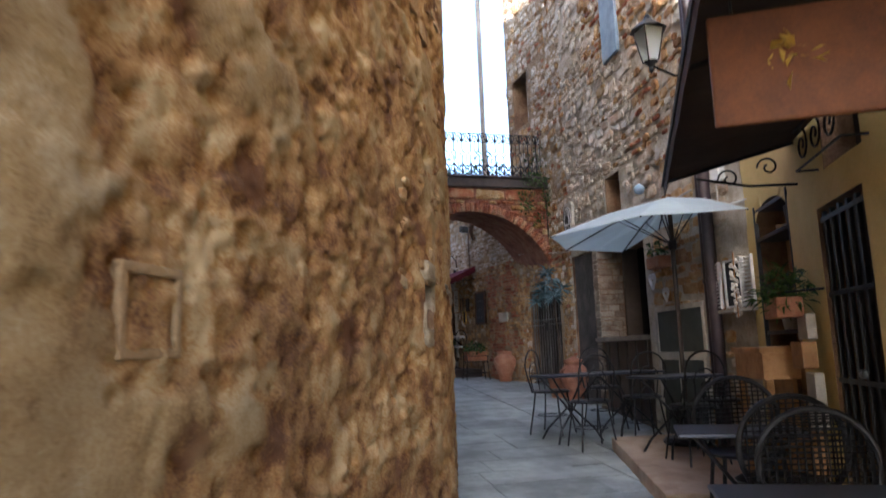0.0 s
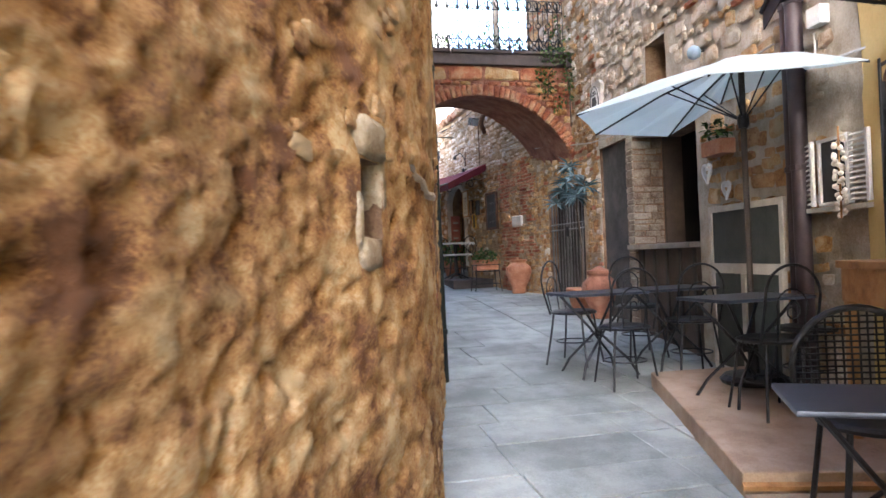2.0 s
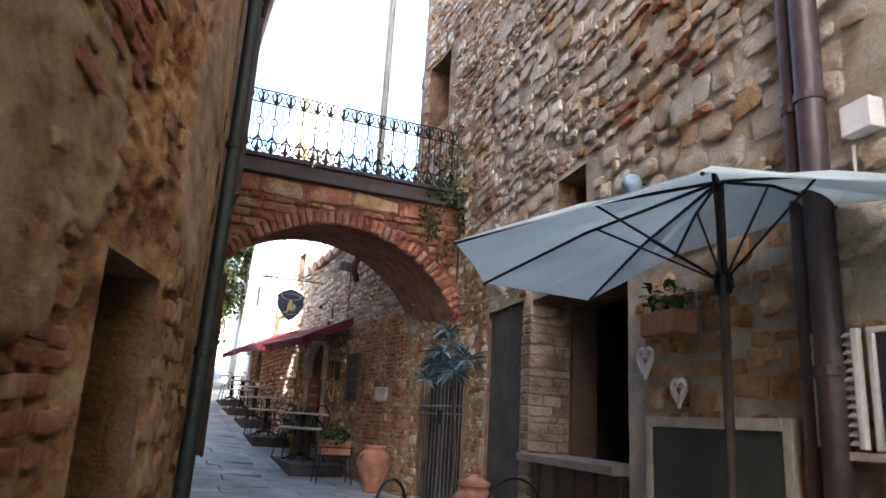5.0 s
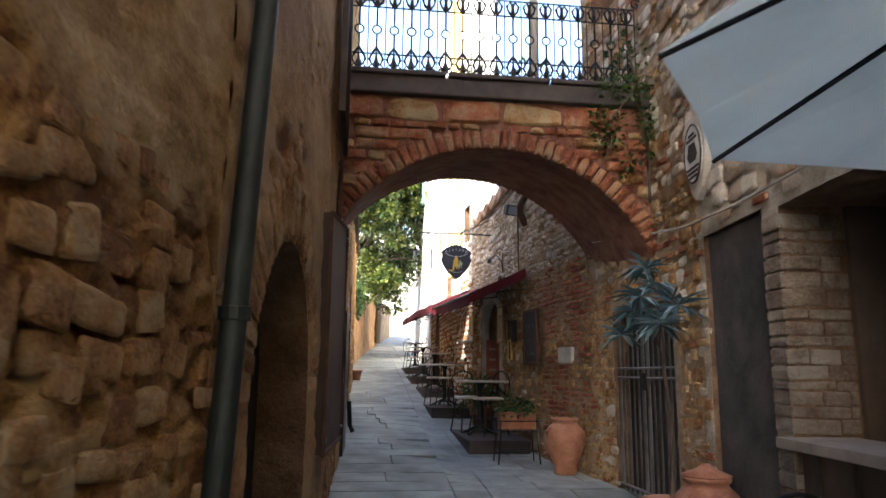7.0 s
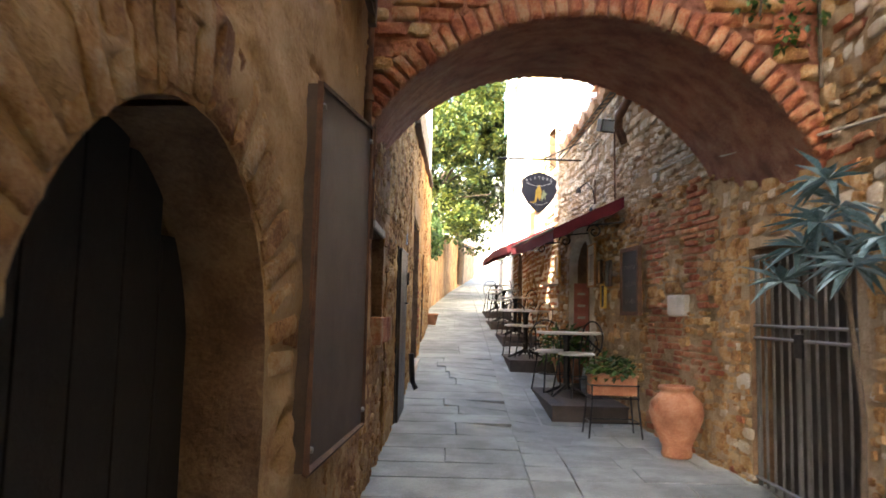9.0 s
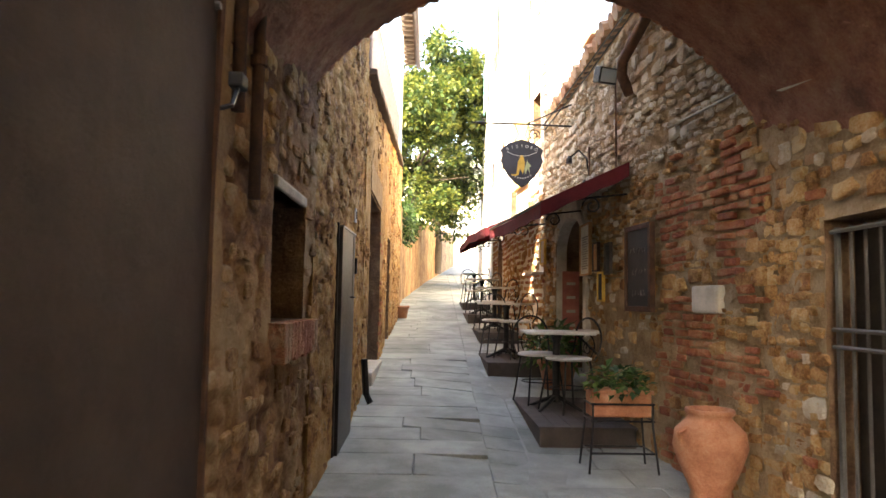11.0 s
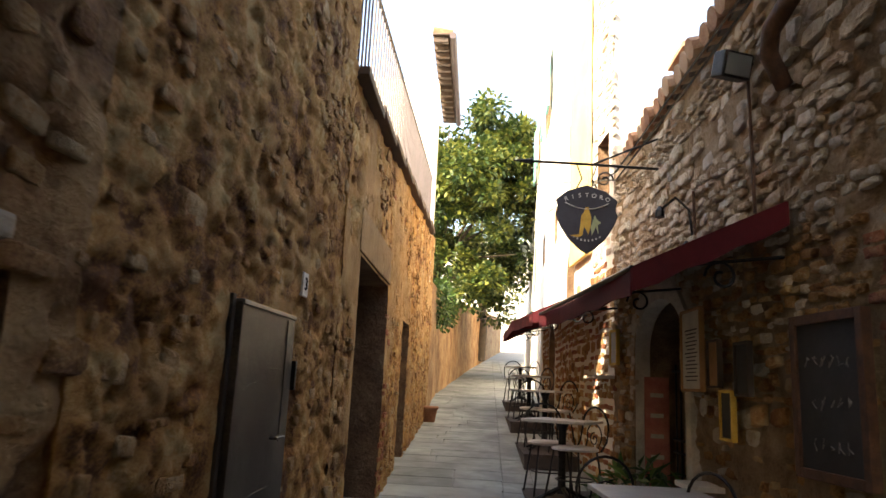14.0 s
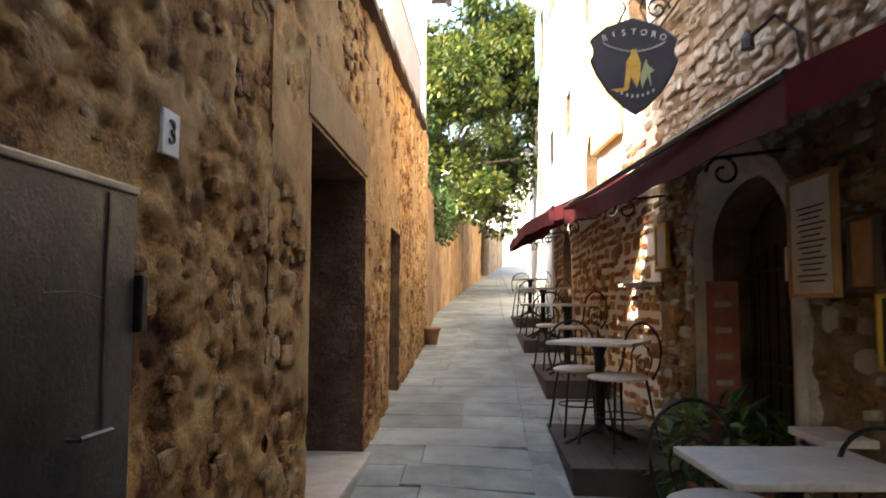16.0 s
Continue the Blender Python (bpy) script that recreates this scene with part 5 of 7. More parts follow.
def railing():
    rl = thing("iron_railing", Matrix.Identity(4), "ornate cast-iron balcony railing on the bridge", "railing")
    y, x0, x1, zb, zt = BY0 + 0.02, 2.02, 4.42, 3.95, 4.63
    for z in (zb, zb + 0.13, zt - 0.14, zt):
        part("rail", B(lambda bm: tube(bm, [(x0, y, z), (x1, y, z)], 0.008, 5)), M["black_iron"], rl)
    n = 17
    for k in range(n + 1):
        x = x0 + (x1 - x0) * k / n
        part("baluster", B(lambda bm: tube(bm, [(x, y, zb - 0.05), (x, y, zt)], 0.005, 5)), M["black_iron"], rl)
    orn = None
    for k in range(n):
        x = x0 + (x1 - x0) * (k + 0.5) / n
        if orn is None:
            bm = bmesh.new()
            tube(bm, arc((0, 0, 0), 0.036, 0, 360, 12), 0.007, 5)
            for s in (-1, 1):
                tube(bm, [(0, 0, s * 0.04), (0, 0, s * 0.2)], 0.008, 4)
                tube(bm, [(0, 0, -0.16), (s * 0.035, 0, -0.21), (s * 0.055, 0, -0.26), (s * 0.03, 0, -0.31), (0, 0, -0.26)], 0.011, 5)
                tube(bm, [(0, 0, 0.2), (s * 0.035, 0, 0.24), (s * 0.05, 0, 0.29), (s * 0.02, 0, 0.33), (0, 0, 0.28)], 0.011, 5)
                tube(bm, [(s * 0.065, 0, -0.34), (s * 0.035, 0, -0.3), (0, 0, -0.34)], 0.009, 4)
            lathe(bm, [(0.004, -0.36), (0.02, -0.32), (0.014, -0.26), (0.004, -0.2)], 6)
            lathe(bm, [(0.004, 0.18), (0.018, 0.24), (0.012, 0.29), (0.003, 0.33)], 6)
            orn = part("ornament", bm, M["black_iron"], rl)
            orn.location = (x, y, 4.29)
        else:
            o = new("ornament", orn.data)
            o.parent, o.location = rl, (x, y, 4.29)
    part("end_scroll", B(lambda bm: tube(bm, spiral((x1 + 0.02, y, zt + 0.05), 0.06, 0.01, 0, 1.2, 14), 0.008, 5)), M["black_iron"], rl)
railing()
pole = thing("iron_pole", pose(3.85, 11.7, 3.87), "tall thin iron pole standing on the bridge", "pole")
part("pole", B(lambda bm: tube(bm, [(0, 0, 0), (0, 0, 4.2)], 0.045, 10)), M["pale_stone"], pole)
ivy = thing("ivy", Matrix.Identity(4), "straggling green ivy hanging at the bridge corner", "ivy")
def ivy_leaves(bm):
    r = random.Random(31)
    for c, rad, n in (((4.1, 10.42, 3.5), (0.16, 0.06, 0.22), 150), ((4.25, 10.4, 3.85), (0.28, 0.12, 0.12), 170), ((4.4, 10.35, 3.55), (0.07, 0.08, 0.4), 110), ((4.3, 10.42, 3.2), (0.1, 0.05, 0.1), 40), ((4.35, 10.5, 4.2), (0.2, 0.1, 0.3), 90)):
        foliage(bm, r, c, rad, n, 0.05, 0.035)
part("leaves", B(ivy_leaves), M["leaf_green"], ivy)
part("stem", B(lambda bm: (tube(bm, [(4.44, 10.4, 2.9), (4.43, 10.38, 3.4), (4.38, 10.38, 3.8), (4.3, 10.42, 4.3)], 0.012, 5), tube(bm, [(4.35, 10.38, 3.85), (4.15, 10.4, 3.6), (4.12, 10.41, 3.3)], 0.008, 5))), M["bark"], ivy)
rt = thing("rooftop_plant", Matrix.Identity(4), "green pot plants growing on top of the bridge", "plant")
part("leaves", B(lambda bm: (foliage(bm, random.Random(32), (3.1, 11.8, 4.25), (0.5, 0.2, 0.35), 240, 0.1, 0.035), foliage(bm, random.Random(33), (3.9, 11.7, 4.3), (0.4, 0.2, 0.4), 220, 0.1, 0.035))), M["leaf_green"], rt)
part("trough", B(lambda bm: box(bm, 2.6, 4.3, 11.66, 11.92, 3.87, 4.02, bevel=0.01)), M["terracotta"], rt)

# ---- left side ----
# planks near-black: the darkness deep in the arch is put into their colour
M["unlit_door"] = mat("unlit_door", [(0.006, 0.005, 0.004), (0.014, 0.011, 0.009)], 0.75, 9, 120, 0.3)
def arched_door():
    a, b, za, zb, rise, depth = wl2[1][0]
    w = b - a
    ob = thing("arched_door", LEFT.place(8.215, 0, -0.23), "plank door in a deep stone arch, painted near-black as unlit depth", "door")
    for k in range(6):
        x0 = -w / 2 + w * k / 6
        xm = abs(x0 + w / 12) / (w / 2)
        top = zb - rise + rise * math.sqrt(max(0, 1 - xm * xm)) + 0.03
        boxpart("plank", (x0 + 0.004, x0 + w / 6 - 0.004, 0.0, 0.03, 0.1, top), M["unlit_door"], ob, bevel=0.003)
arched_door()

nb = thing("notice_board", Matrix.Translation((2.003, 9.485, 0)) @ Matrix.Rotation(radians(86.0), 4, "Z"), "large dark brown sheet panel fixed to the wall", "panel")
bm = bmesh.new()
s = 0.94
pr = [(-s / 2, 1.12), (s / 2, 1.13), (s / 2, 2.5), (-s / 2, 2.4)]
a, b = [bm.verts.new((x, 0.09, z)) for x, z in pr], [bm.verts.new((x, -0.025, z)) for x, z in pr]
bm.faces.new(a[::-1]), bm.faces.new(b)
for i in range(4):
    bm.faces.new((a[i], a[(i + 1) % 4], b[(i + 1) % 4], b[i]))
part("sheet", bm, M["brown_panel"], nb)
part("edge_strip", B(lambda bm: tube(bm, [(x, -0.03, z) for x, z in pr + pr[:1]], 0.014, 4)), M["rust"], nb)
for x, z in pr:
    part("bolt", B(lambda bm: lathe(bm, [(0.012, 0), (0.01, 0.012), (0.003, 0.014)], 8, Matrix.Translation((x * 0.93, -0.03, z + (0.07 if z < 2 else -0.07))) @ Matrix.Rotation(math.pi / 2, 4, "X"))), M["steel"], nb)

us = thing("window_shutter", LEFT.place(9.75, 3.1, 0.06), "brown louvred wooden window shutter standing open", "shutter")
for x in (-0.42, 0.42):
    boxpart("stile", (x - 0.03, x + 0.03, -0.03, 0.01, 0, 1.6), M["brown_panel"], us)
for k in range(22):
    bm = bmesh.new()
    box(bm, -0.4, 0.4, -0.022, 0.022, -0.004, 0.004, Matrix.Translation((0, -0.01, 0.05 + 1.5 * k / 21)) @ Matrix.Rotation(0.6, 4, "X"))
    part("slat", bm, M["brown_panel"], us)

lb = thing("wall_lamp", LEFT.place(10.28, 2.2, 0.02), "small black wall lamp on a bent iron arm", "lamp")
part("arm", B(lambda bm: tube(bm, [(-0.16, 0, 0.0), (-0.13, -0.03, 0.03), (-0.06, -0.05, 0.06), (0.0, -0.05, 0.14)], 0.008, 5)), M["black_iron"], lb)
part("head", B(lambda bm: box(bm, -0.03, 0.04, -0.07, -0.025, 0.13, 0.175, bevel=0.008)), M["slate"], lb)

wn = thing("brick_sill", LEFT.place(11.47, 1.6, 0.0), "sill of upright red bricks below a dark opening", "sill")
for k in range(11):
    x = -0.37 + 0.074 * k
    boxpart("brick", (x - 0.033, x + 0.033, -0.075, 0.1, -0.17 + 0.006 * (k % 3), 0.0), M["brick"], wn, bevel=0.006)
ln = thing("stone_lintel", LEFT.place(11.45, 2.19, 0.0), "thin pale stone lintel over a small window opening", "lintel")
part("lintel", B(lambda bm: box(bm, -0.35, 0.33, -0.016, 0.1, -0.02, 0.032, bevel=0.012)), M["pale_stone"], ln)

sd = thing("metal_door", LEFT.place(13.18, 0, 0.0), "worn grey sheet-metal door set in the stone wall", "door")
sz0, sz1, sw2 = 0.6, 2.2, 0.31
M["door_sheet"] = mat("door_sheet", [(0.03, 0.024, 0.02), (0.065, 0.055, 0.048), (0.13, 0.115, 0.1)], 0.45, 3, 110, 0.25, metal=0.4, stain=0.45)
boxpart("leaf", (-sw2, sw2, -0.035, 0.0, sz0, sz1), M["door_sheet"], sd)
for x0, z0_, x1, z1_ in ((-0.2, 1.52, 0.12, 1.54), (-0.24, 1.9, -0.1, 1.93), (0.02, 1.98, 0.21, 1.97), (-0.15, 1.35, 0.05, 1.31)):
    part("scratch", B(lambda bm: tube(bm, [(x0, -0.0352, z0_), ((x0 + x1) / 2, -0.0355, (z0_ + z1_) / 2 + 0.008), (x1, -0.0352, z1_)], 0.0009, 4)), M["steel"], sd)
boxpart("frame_side", (-sw2 - 0.035, -sw2 - 0.004, -0.012, 0.05, sz0, sz1 + 0.02), M["dark_wood"], sd, "dark wooden door post")
boxpart("top_edge", (-sw2, sw2, -0.04, 0.0, sz1 - 0.012, sz1 + 0.006), M["steel"], sd)
boxpart("fold_seam", (0.2, 0.206, -0.038, -0.034, 1.7, sz1 - 0.02), M["steel"], sd)
boxpart("lock", (sw2 + 0.004, sw2 + 0.03, -0.05, -0.005, 1.9, 2.02), M["black_iron"], sd)
part("handle", B(lambda bm: tube(bm, [(0.1, -0.035, 1.72), (0.1, -0.06, 1.72), (0.2, -0.06, 1.72), (0.2, -0.035, 1.72)], 0.006, 5)), M["door_sheet"], sd)

def lettering(txt, size, material, parent, m, name="lettering", depth=0.002):
    cu = bpy.data.curves.new(name, "FONT")
    cu.body, cu.size, cu.extrude, cu.align_x, cu.align_y = txt, size, depth, "CENTER", "CENTER"
    tmp = bpy.data.objects.new(name, cu)
    scene.collection.objects.link(tmp)
    me = bpy.data.meshes.new_from_object(tmp.evaluated_get(bpy.context.evaluated_depsgraph_get()))
    bpy.data.objects.remove(tmp)
    me.materials.clear()
    me.materials.append(material)
    ob = new(name, me)
    ob.parent, ob.matrix_basis = parent, m
    return ob
FLIP = Matrix.Rotation(math.pi / 2, 4, "X")
nt = thing("number_tile", LEFT.place(13.68, 2.37, 0.012), "white ceramic house number tile reading 3", "number tile")
boxpart("tile", (-0.045, 0.045, -0.006, 0.03, -0.055, 0.055), M["white_paint"], nt)
lettering("3", 0.085, M["slate"], nt, Matrix.Translation((0, -0.008, 0)) @ FLIP, "numeral")

dr = thing("recessed_door", LEFT.place(15.87, 0, -0.5), "dark brown door deep in a stone doorway", "door")
boxpart("leaf", (-0.76, 0.76, 0.0, 0.04, 0.6, 2.8), M["brown_panel"], dr)
for x in (-0.38, 0.38):
    for z in (0.9, 1.8):
        boxpart("sunk_panel", (x - 0.28, x + 0.28, -0.012, 0.0, z, z + 0.75), M["dark_wood"], dr)
st = thing("door_step", LEFT.place(15.87, g(15.6), 0.0), "worn grey stone doorstep", "step")
boxpart("step", (-0.75, 0.75, -0.06, 0.5, -0.15, 0.1), M["pale_stone"], st, bevel=0.02)
lt = thing("door_lintel", LEFT.place(15.87, 2.8, 0.0), "broad pale plastered lintel above a doorway", "lintel")
part("lintel", B(lambda bm: box(bm, -0.84, 0.78, -0.014, 0.1, 0.0, 0.3, bevel=0.01)), M["plaster_smooth"], lt)
panel("plank_door", LEFT, 17.92, 18.58, 0.95, 2.58, -0.2, 0.04, M["pale_stone"], "faded grey wooden plank door in the wall", "door")
dsp = thing("drain_spout", LEFT.place(14.35, g(14.3), 0.05), "short black iron drain spout at the wall foot", "drain")
part("spout", B(lambda bm: tube(bm, [(0, 0, 0.4), (0, -0.02, 0.1), (0, -0.06, 0.02)], 0.03, 8)), M["black_iron"], dsp)
fp = thing("flower_pot", pose(2.12, 21.6, g(21.6)), "small terracotta flower pot by the wall", "pot")
part("pot", B(lambda bm: lathe(bm, [(0.09, 0), (0.13, 0.2), (0.145, 0.2), (0.145, 0.24), (0.12, 0.24), (0.02, 0.2)], 14)), M["terracotta"], fp, smooth=True)

# terrace: coping, railing, wing eave
cp = thing("terrace_coping", Matrix.Identity(4), "brown stone coping along the terrace edge", "coping")
cp["kind"] = "structure"
part("coping", B(lambda bm: [box(bm, 1.72, 2.1, 14.5 + 0.75 * k, 15.24 + 0.75 * k, g(14.9 + 0.75 * k) + 2.97, g(14.9 + 0.75 * k) + 3.03, bevel=0.01) for k in range(9)]), M["brown_panel"], cp)
tr_ = thing("terrace_railing", Matrix.Identity(4), "slim iron railing with upright bars along the terrace", "railing")
for z in (0.08, 0.88):
    part("rail", B(lambda bm: tube(bm, [(2.0, 14.55, g(14.55) + 3.0 + z), (2.0, 21.3, g(21.3) + 3.0 + z)], 0.015, 5)), M["pipe_brown"], tr_)
bal = None
for k in range(56):
    y = 14.6 + 0.12 * k
    if bal is None:
        bal = part("bar", B(lambda bm: tube(bm, [(0, 0, 0), (0, 0, 0.88)], 0.008, 5)), M["pipe_brown"], tr_)
        bal.location = (2.0, y, g(y) + 3.0)
    else:
        o = new("bar", bal.data)
        o.parent, o.location = tr_, (2.0, y, g(y) + 3.0)
def eave(y0, y1, x_wall, out, z, label):
    """Boarded eave seen from below: rafter ends, boards, tiles above and a gutter along the edge."""
    ob = thing("roof_eave", Matrix.Identity(4), label, "eave")
    ob["kind"] = "structure"
    bm = bmesh.new()
    box(bm, x_wall - 0.06, x_wall + out, y0, y1, z + 0.07, z + 0.1, bevel=0.004)
    part("boards", bm, M["brown_panel"], ob)
    for k in range(int((y1 - y0) / 0.24)):
        boxpart("rafter", (x_wall - 0.05, x_wall + out - 0.03, y0 + 0.05 + 0.24 * k, y0 + 0.13 + 0.24 * k, z - 0.02, z + 0.07), M["brown_panel"], ob)
    part("gutter", B(lambda bm: tube(bm, [(x_wall + out + 0.04, y0, z + 0.06), (x_wall + out + 0.04, y1, z + 0.06)], 0.055, 8)), M["pipe_brown"], ob)
    part("tiles", B(lambda bm: [tube(bm, [(x_wall - 0.06, y0 + 0.1 + 0.2 * k, z + 0.18), (x_wall + out + 0.03, y0 + 0.1 + 0.2 * k, z + 0.13)], 0.07, 6) for k in range(int((y1 - y0) / 0.2))]), M["roof_tile"], ob)
eave(19.9, 23.4, 2.06, 0.2, 6.95, "brown boarded eave with rafter ends and a gutter")
eave(12.1, 14.5, 1.96, 0.34, 6.78, "brown boarded eave of the left house")

# ---- right side of the alley ----
def jar(x, y, s, label, clay="terracotta"):
    ob = thing("terracotta_jar", on(x, y), label, "jar", "terracotta jars")
    part("body", B(lambda bm: lathe(bm, [(0.13 * s, 0), (0.14 * s, 0.03 * s), (0.13 * s, 0.09 * s), (0.2 * s, 0.25 * s), (0.25 * s, 0.4 * s), (0.235 * s, 0.5 * s), (0.16 * s, 0.575 * s), (0.14 * s, 0.6 * s), (0.165 * s, 0.62 * s), (0.165 * s, 0.65 * s), (0.13 * s, 0.65 * s), (0.12 * s, 0.58 * s), (0.02, 0.5 * s)], 26)), M[clay], ob, smooth=True)
    for a in (0.4, 3.5):
        part("handle", B(lambda bm: tube(bm, [(0.2 * s * math.cos(a), 0.2 * s * math.sin(a), 0.53 * s), (0.26 * s * math.cos(a), 0.26 * s * math.sin(a), 0.5 * s), (0.225 * s * math.cos(a), 0.225 * s * math.sin(a), 0.4 * s)], 0.018, 6)), M[clay], ob)
    return ob
j1 = jar(4.24, 12.2, 0.83, "round terracotta oil jar beside the stone wall")
j2 = jar(4.27, 9.4, 0.86, "round terracotta oil jar with a clay lid, coloured darker for shade", "terracotta_shaded")
part("lid", B(lambda bm: lathe(bm, [(0.14, 0.553), (0.15, 0.565), (0.06, 0.6), (0.02, 0.63)], 16)), M["terracotta_shaded"], j2, smooth=True)

pt = thing("potted_tree", on(4.22, 9.78), "slim potted tree with a crown of long blue-green leaves", "potted plant")
part("pot", B(lambda bm: lathe(bm, [(0.13, 0), (0.18, 0.28), (0.2, 0.28), (0.2, 0.33), (0.16, 0.33), (0.02, 0.3)], 16)), M["terracotta"], pt, smooth=True)
part("trunk", B(lambda bm: (tube(bm, [(0, 0, 0.3), (0.02, 0, 0.8), (-0.02, 0.02, 1.3), (-0.04, -0.02, 1.6)], 0.016, 6, 0.01), tube(bm, [(-0.02, 0.02, 1.3), (-0.12, 0.1, 1.6)], 0.009, 5), tube(bm, [(-0.03, 0, 1.45), (0.04, -0.14, 1.7)], 0.008, 5))), M["bark"], pt)
def rosettes(bm):
    r = random.Random(61)
    for c in ((-0.04, -0.02, 1.5), (-0.14, 0.14, 1.56), (0.02, -0.18, 1.58), (-0.2, -0.1, 1.64), (0.0, 0.1, 1.75), (-0.12, -0.2, 1.45), (-0.1, 0.02, 1.85), (-0.22, 0.2, 1.4)):
        for k in range(26):
            a, e = r.uniform(0, 6.28), r.uniform(-0.7, 0.8)
            leaf(bm, Vector(c), Vector((math.cos(a), math.sin(a), e)), Vector((0, 0, 1)), r.uniform(0.12, 0.25), r.uniform(0.034, 0.055))
part("crown", B(rosettes), M["leaf_blue"], pt)

def marble_table(h=0.68, w=0.58, d=0.5):
    t = thing("marble_table", Matrix.Identity(4), "bistro table with a pale marble top on an iron pedestal", "table", "restaurant tables")
    part("tabletop", B(lambda bm: box(bm, -w / 2, w / 2, -d / 2, d / 2, h - 0.025, h, bevel=0.006)), M["marble_top"], t)
    part("pedestal", B(lambda bm: lathe(bm, [(0.05, 0.06), (0.035, 0.12), (0.033, h - 0.1), (0.06, h - 0.03)], 12)), M["black_iron"], t)
    for k in range(4):
        a = math.pi / 4 + k * math.pi / 2
        part("foot", B(lambda bm: tube(bm, [(0.03 * math.cos(a), 0.03 * math.sin(a), 0.1), (0.15 * math.cos(a), 0.15 * math.sin(a), 0.05), (0.27 * math.cos(a), 0.27 * math.sin(a), 0.0)], 0.022, 6, 0.014)), M["black_iron"], t)
    return t

def platform(x0, x1, y0, y1, h):
    z = G(x0, y0)
    ob = thing("wooden_platform", Matrix.Identity(4), "dark brown wooden platform levelling the sloping street", "platform", "restaurant platforms")
    bm = bmesh.new()
    box(bm, x0, x1, y0, y1, z - 0.08, z + h - 0.02, bevel=0.006)
    part("base", bm, M["deck_dark"], ob)
    n = 6
    for k in range(n):
        a = x0 - 0.012 + (x1 - x0 + 0.02) * k / n
        boxpart("plank", (a + 0.002, a + (x1 - x0 + 0.02) / n - 0.002, y0 - 0.012, y1 + 0.01, z + h - 0.02, z + h), M["deck_dark"], ob, bevel=0.003)
    return z + h
P1 = platform(3.47, 4.2, 13.45, 15.05, 0.15)
P2 = platform(3.31, 4.06, 16.1, 17.75, 0.15)
P3 = platform(3.38, 3.95, 18.3, 19.9, 0.16)
P4 = platform(3.36, 3.98, 20.9, 22.6, 0.16)
P5 = platform(3.4, 4.0, 23.6, 25.2, 0.16)
mt = marble_table()
mt.matrix_basis = pose(3.76, 14.35, P1, 0, 0, 3)
rc = bistro_chair(M["marble_top"], "black iron bistro chair with a pale round seat", "restaurant chairs", 0.62)
rc.matrix_basis = pose(3.66, 14.68, P1, 0, 0, 14)
copy_thing(rc, pose(3.84, 14.2, P1, 0, 0, -65))
for (x, y, z, rr) in ((3.6, 16.85, P2, -28), (3.66, 19.0, P3, 0), (3.66, 21.5, P4, 4), (3.7, 24.3, P5, 0)):
    copy_thing(mt, pose(x, y, z, 0, 0, rr))
    copy_thing(rc, pose(x - 0.08, y + 0.34, z, 0, 0, 10))
    copy_thing(rc, pose(x + 0.09, y - 0.16, z, 0, 0, -62))

def planter(x, y, z, label, seed, n, mat_leaf, rad):
    ob = thing("planter", pose(x, y, z), label, "planter")
    part("trough", B(lambda bm: box(bm, -0.2, 0.2, -0.1, 0.1, 0.36, 0.53, bevel=0.012)), M["terracotta"], ob)
    part("trough_rim", B(lambda bm: box(bm, -0.212, 0.212, -0.112, 0.112, 0.515, 0.54, bevel=0.008)), M["terracotta"], ob)
    for x, y in ((-0.2, -0.12), (0.2, -0.12), (-0.2, 0.12), (0.2, 0.12)):
        part("stand_leg", B(lambda bm: tube(bm, [(x * 1.15, y * 1.2, 0), (x, y, 0.3), (x, y, 0.46)], 0.008, 5)), M["black_iron"], ob)
    for z in (0.13, 0.34, 0.45):
        part("stand_ring", B(lambda bm: tube(bm, [(-0.21, -0.122, z), (0.21, -0.122, z), (0.21, 0.122, z), (-0.21, 0.122, z), (-0.21, -0.122, z)], 0.007, 5)), M["black_iron"], ob)
    part("plant", B(lambda bm: foliage(bm, random.Random(seed), (0, 0, 0.59), rad, n, 0.07, 0.045)), mat_leaf, ob)
planter(3.92, 12.95, G(3.92, 12.95), "terracotta planter of green leaves on an iron stand", 71, 260, M["leaf_green"], (0.24, 0.22, 0.1))
bp = thing("bushy_plant", pose(4.0, 15.55, G(4.0, 15.55)), "bushy potted plant with drooping green leaves", "potted plant")
part("pot", B(lambda bm: lathe(bm, [(0.14, 0), (0.2, 0.26), (0.22, 0.26), (0.22, 0.3), (0.18, 0.3), (0.02, 0.27)], 16)), M["terracotta"], bp, smooth=True)
part("leaves", B(lambda bm: foliage(bm, random.Random(75), (-0.02, 0, 0.42), (0.34, 0.36, 0.24), 300, 0.15, 0.05)), M["leaf_green"], bp)

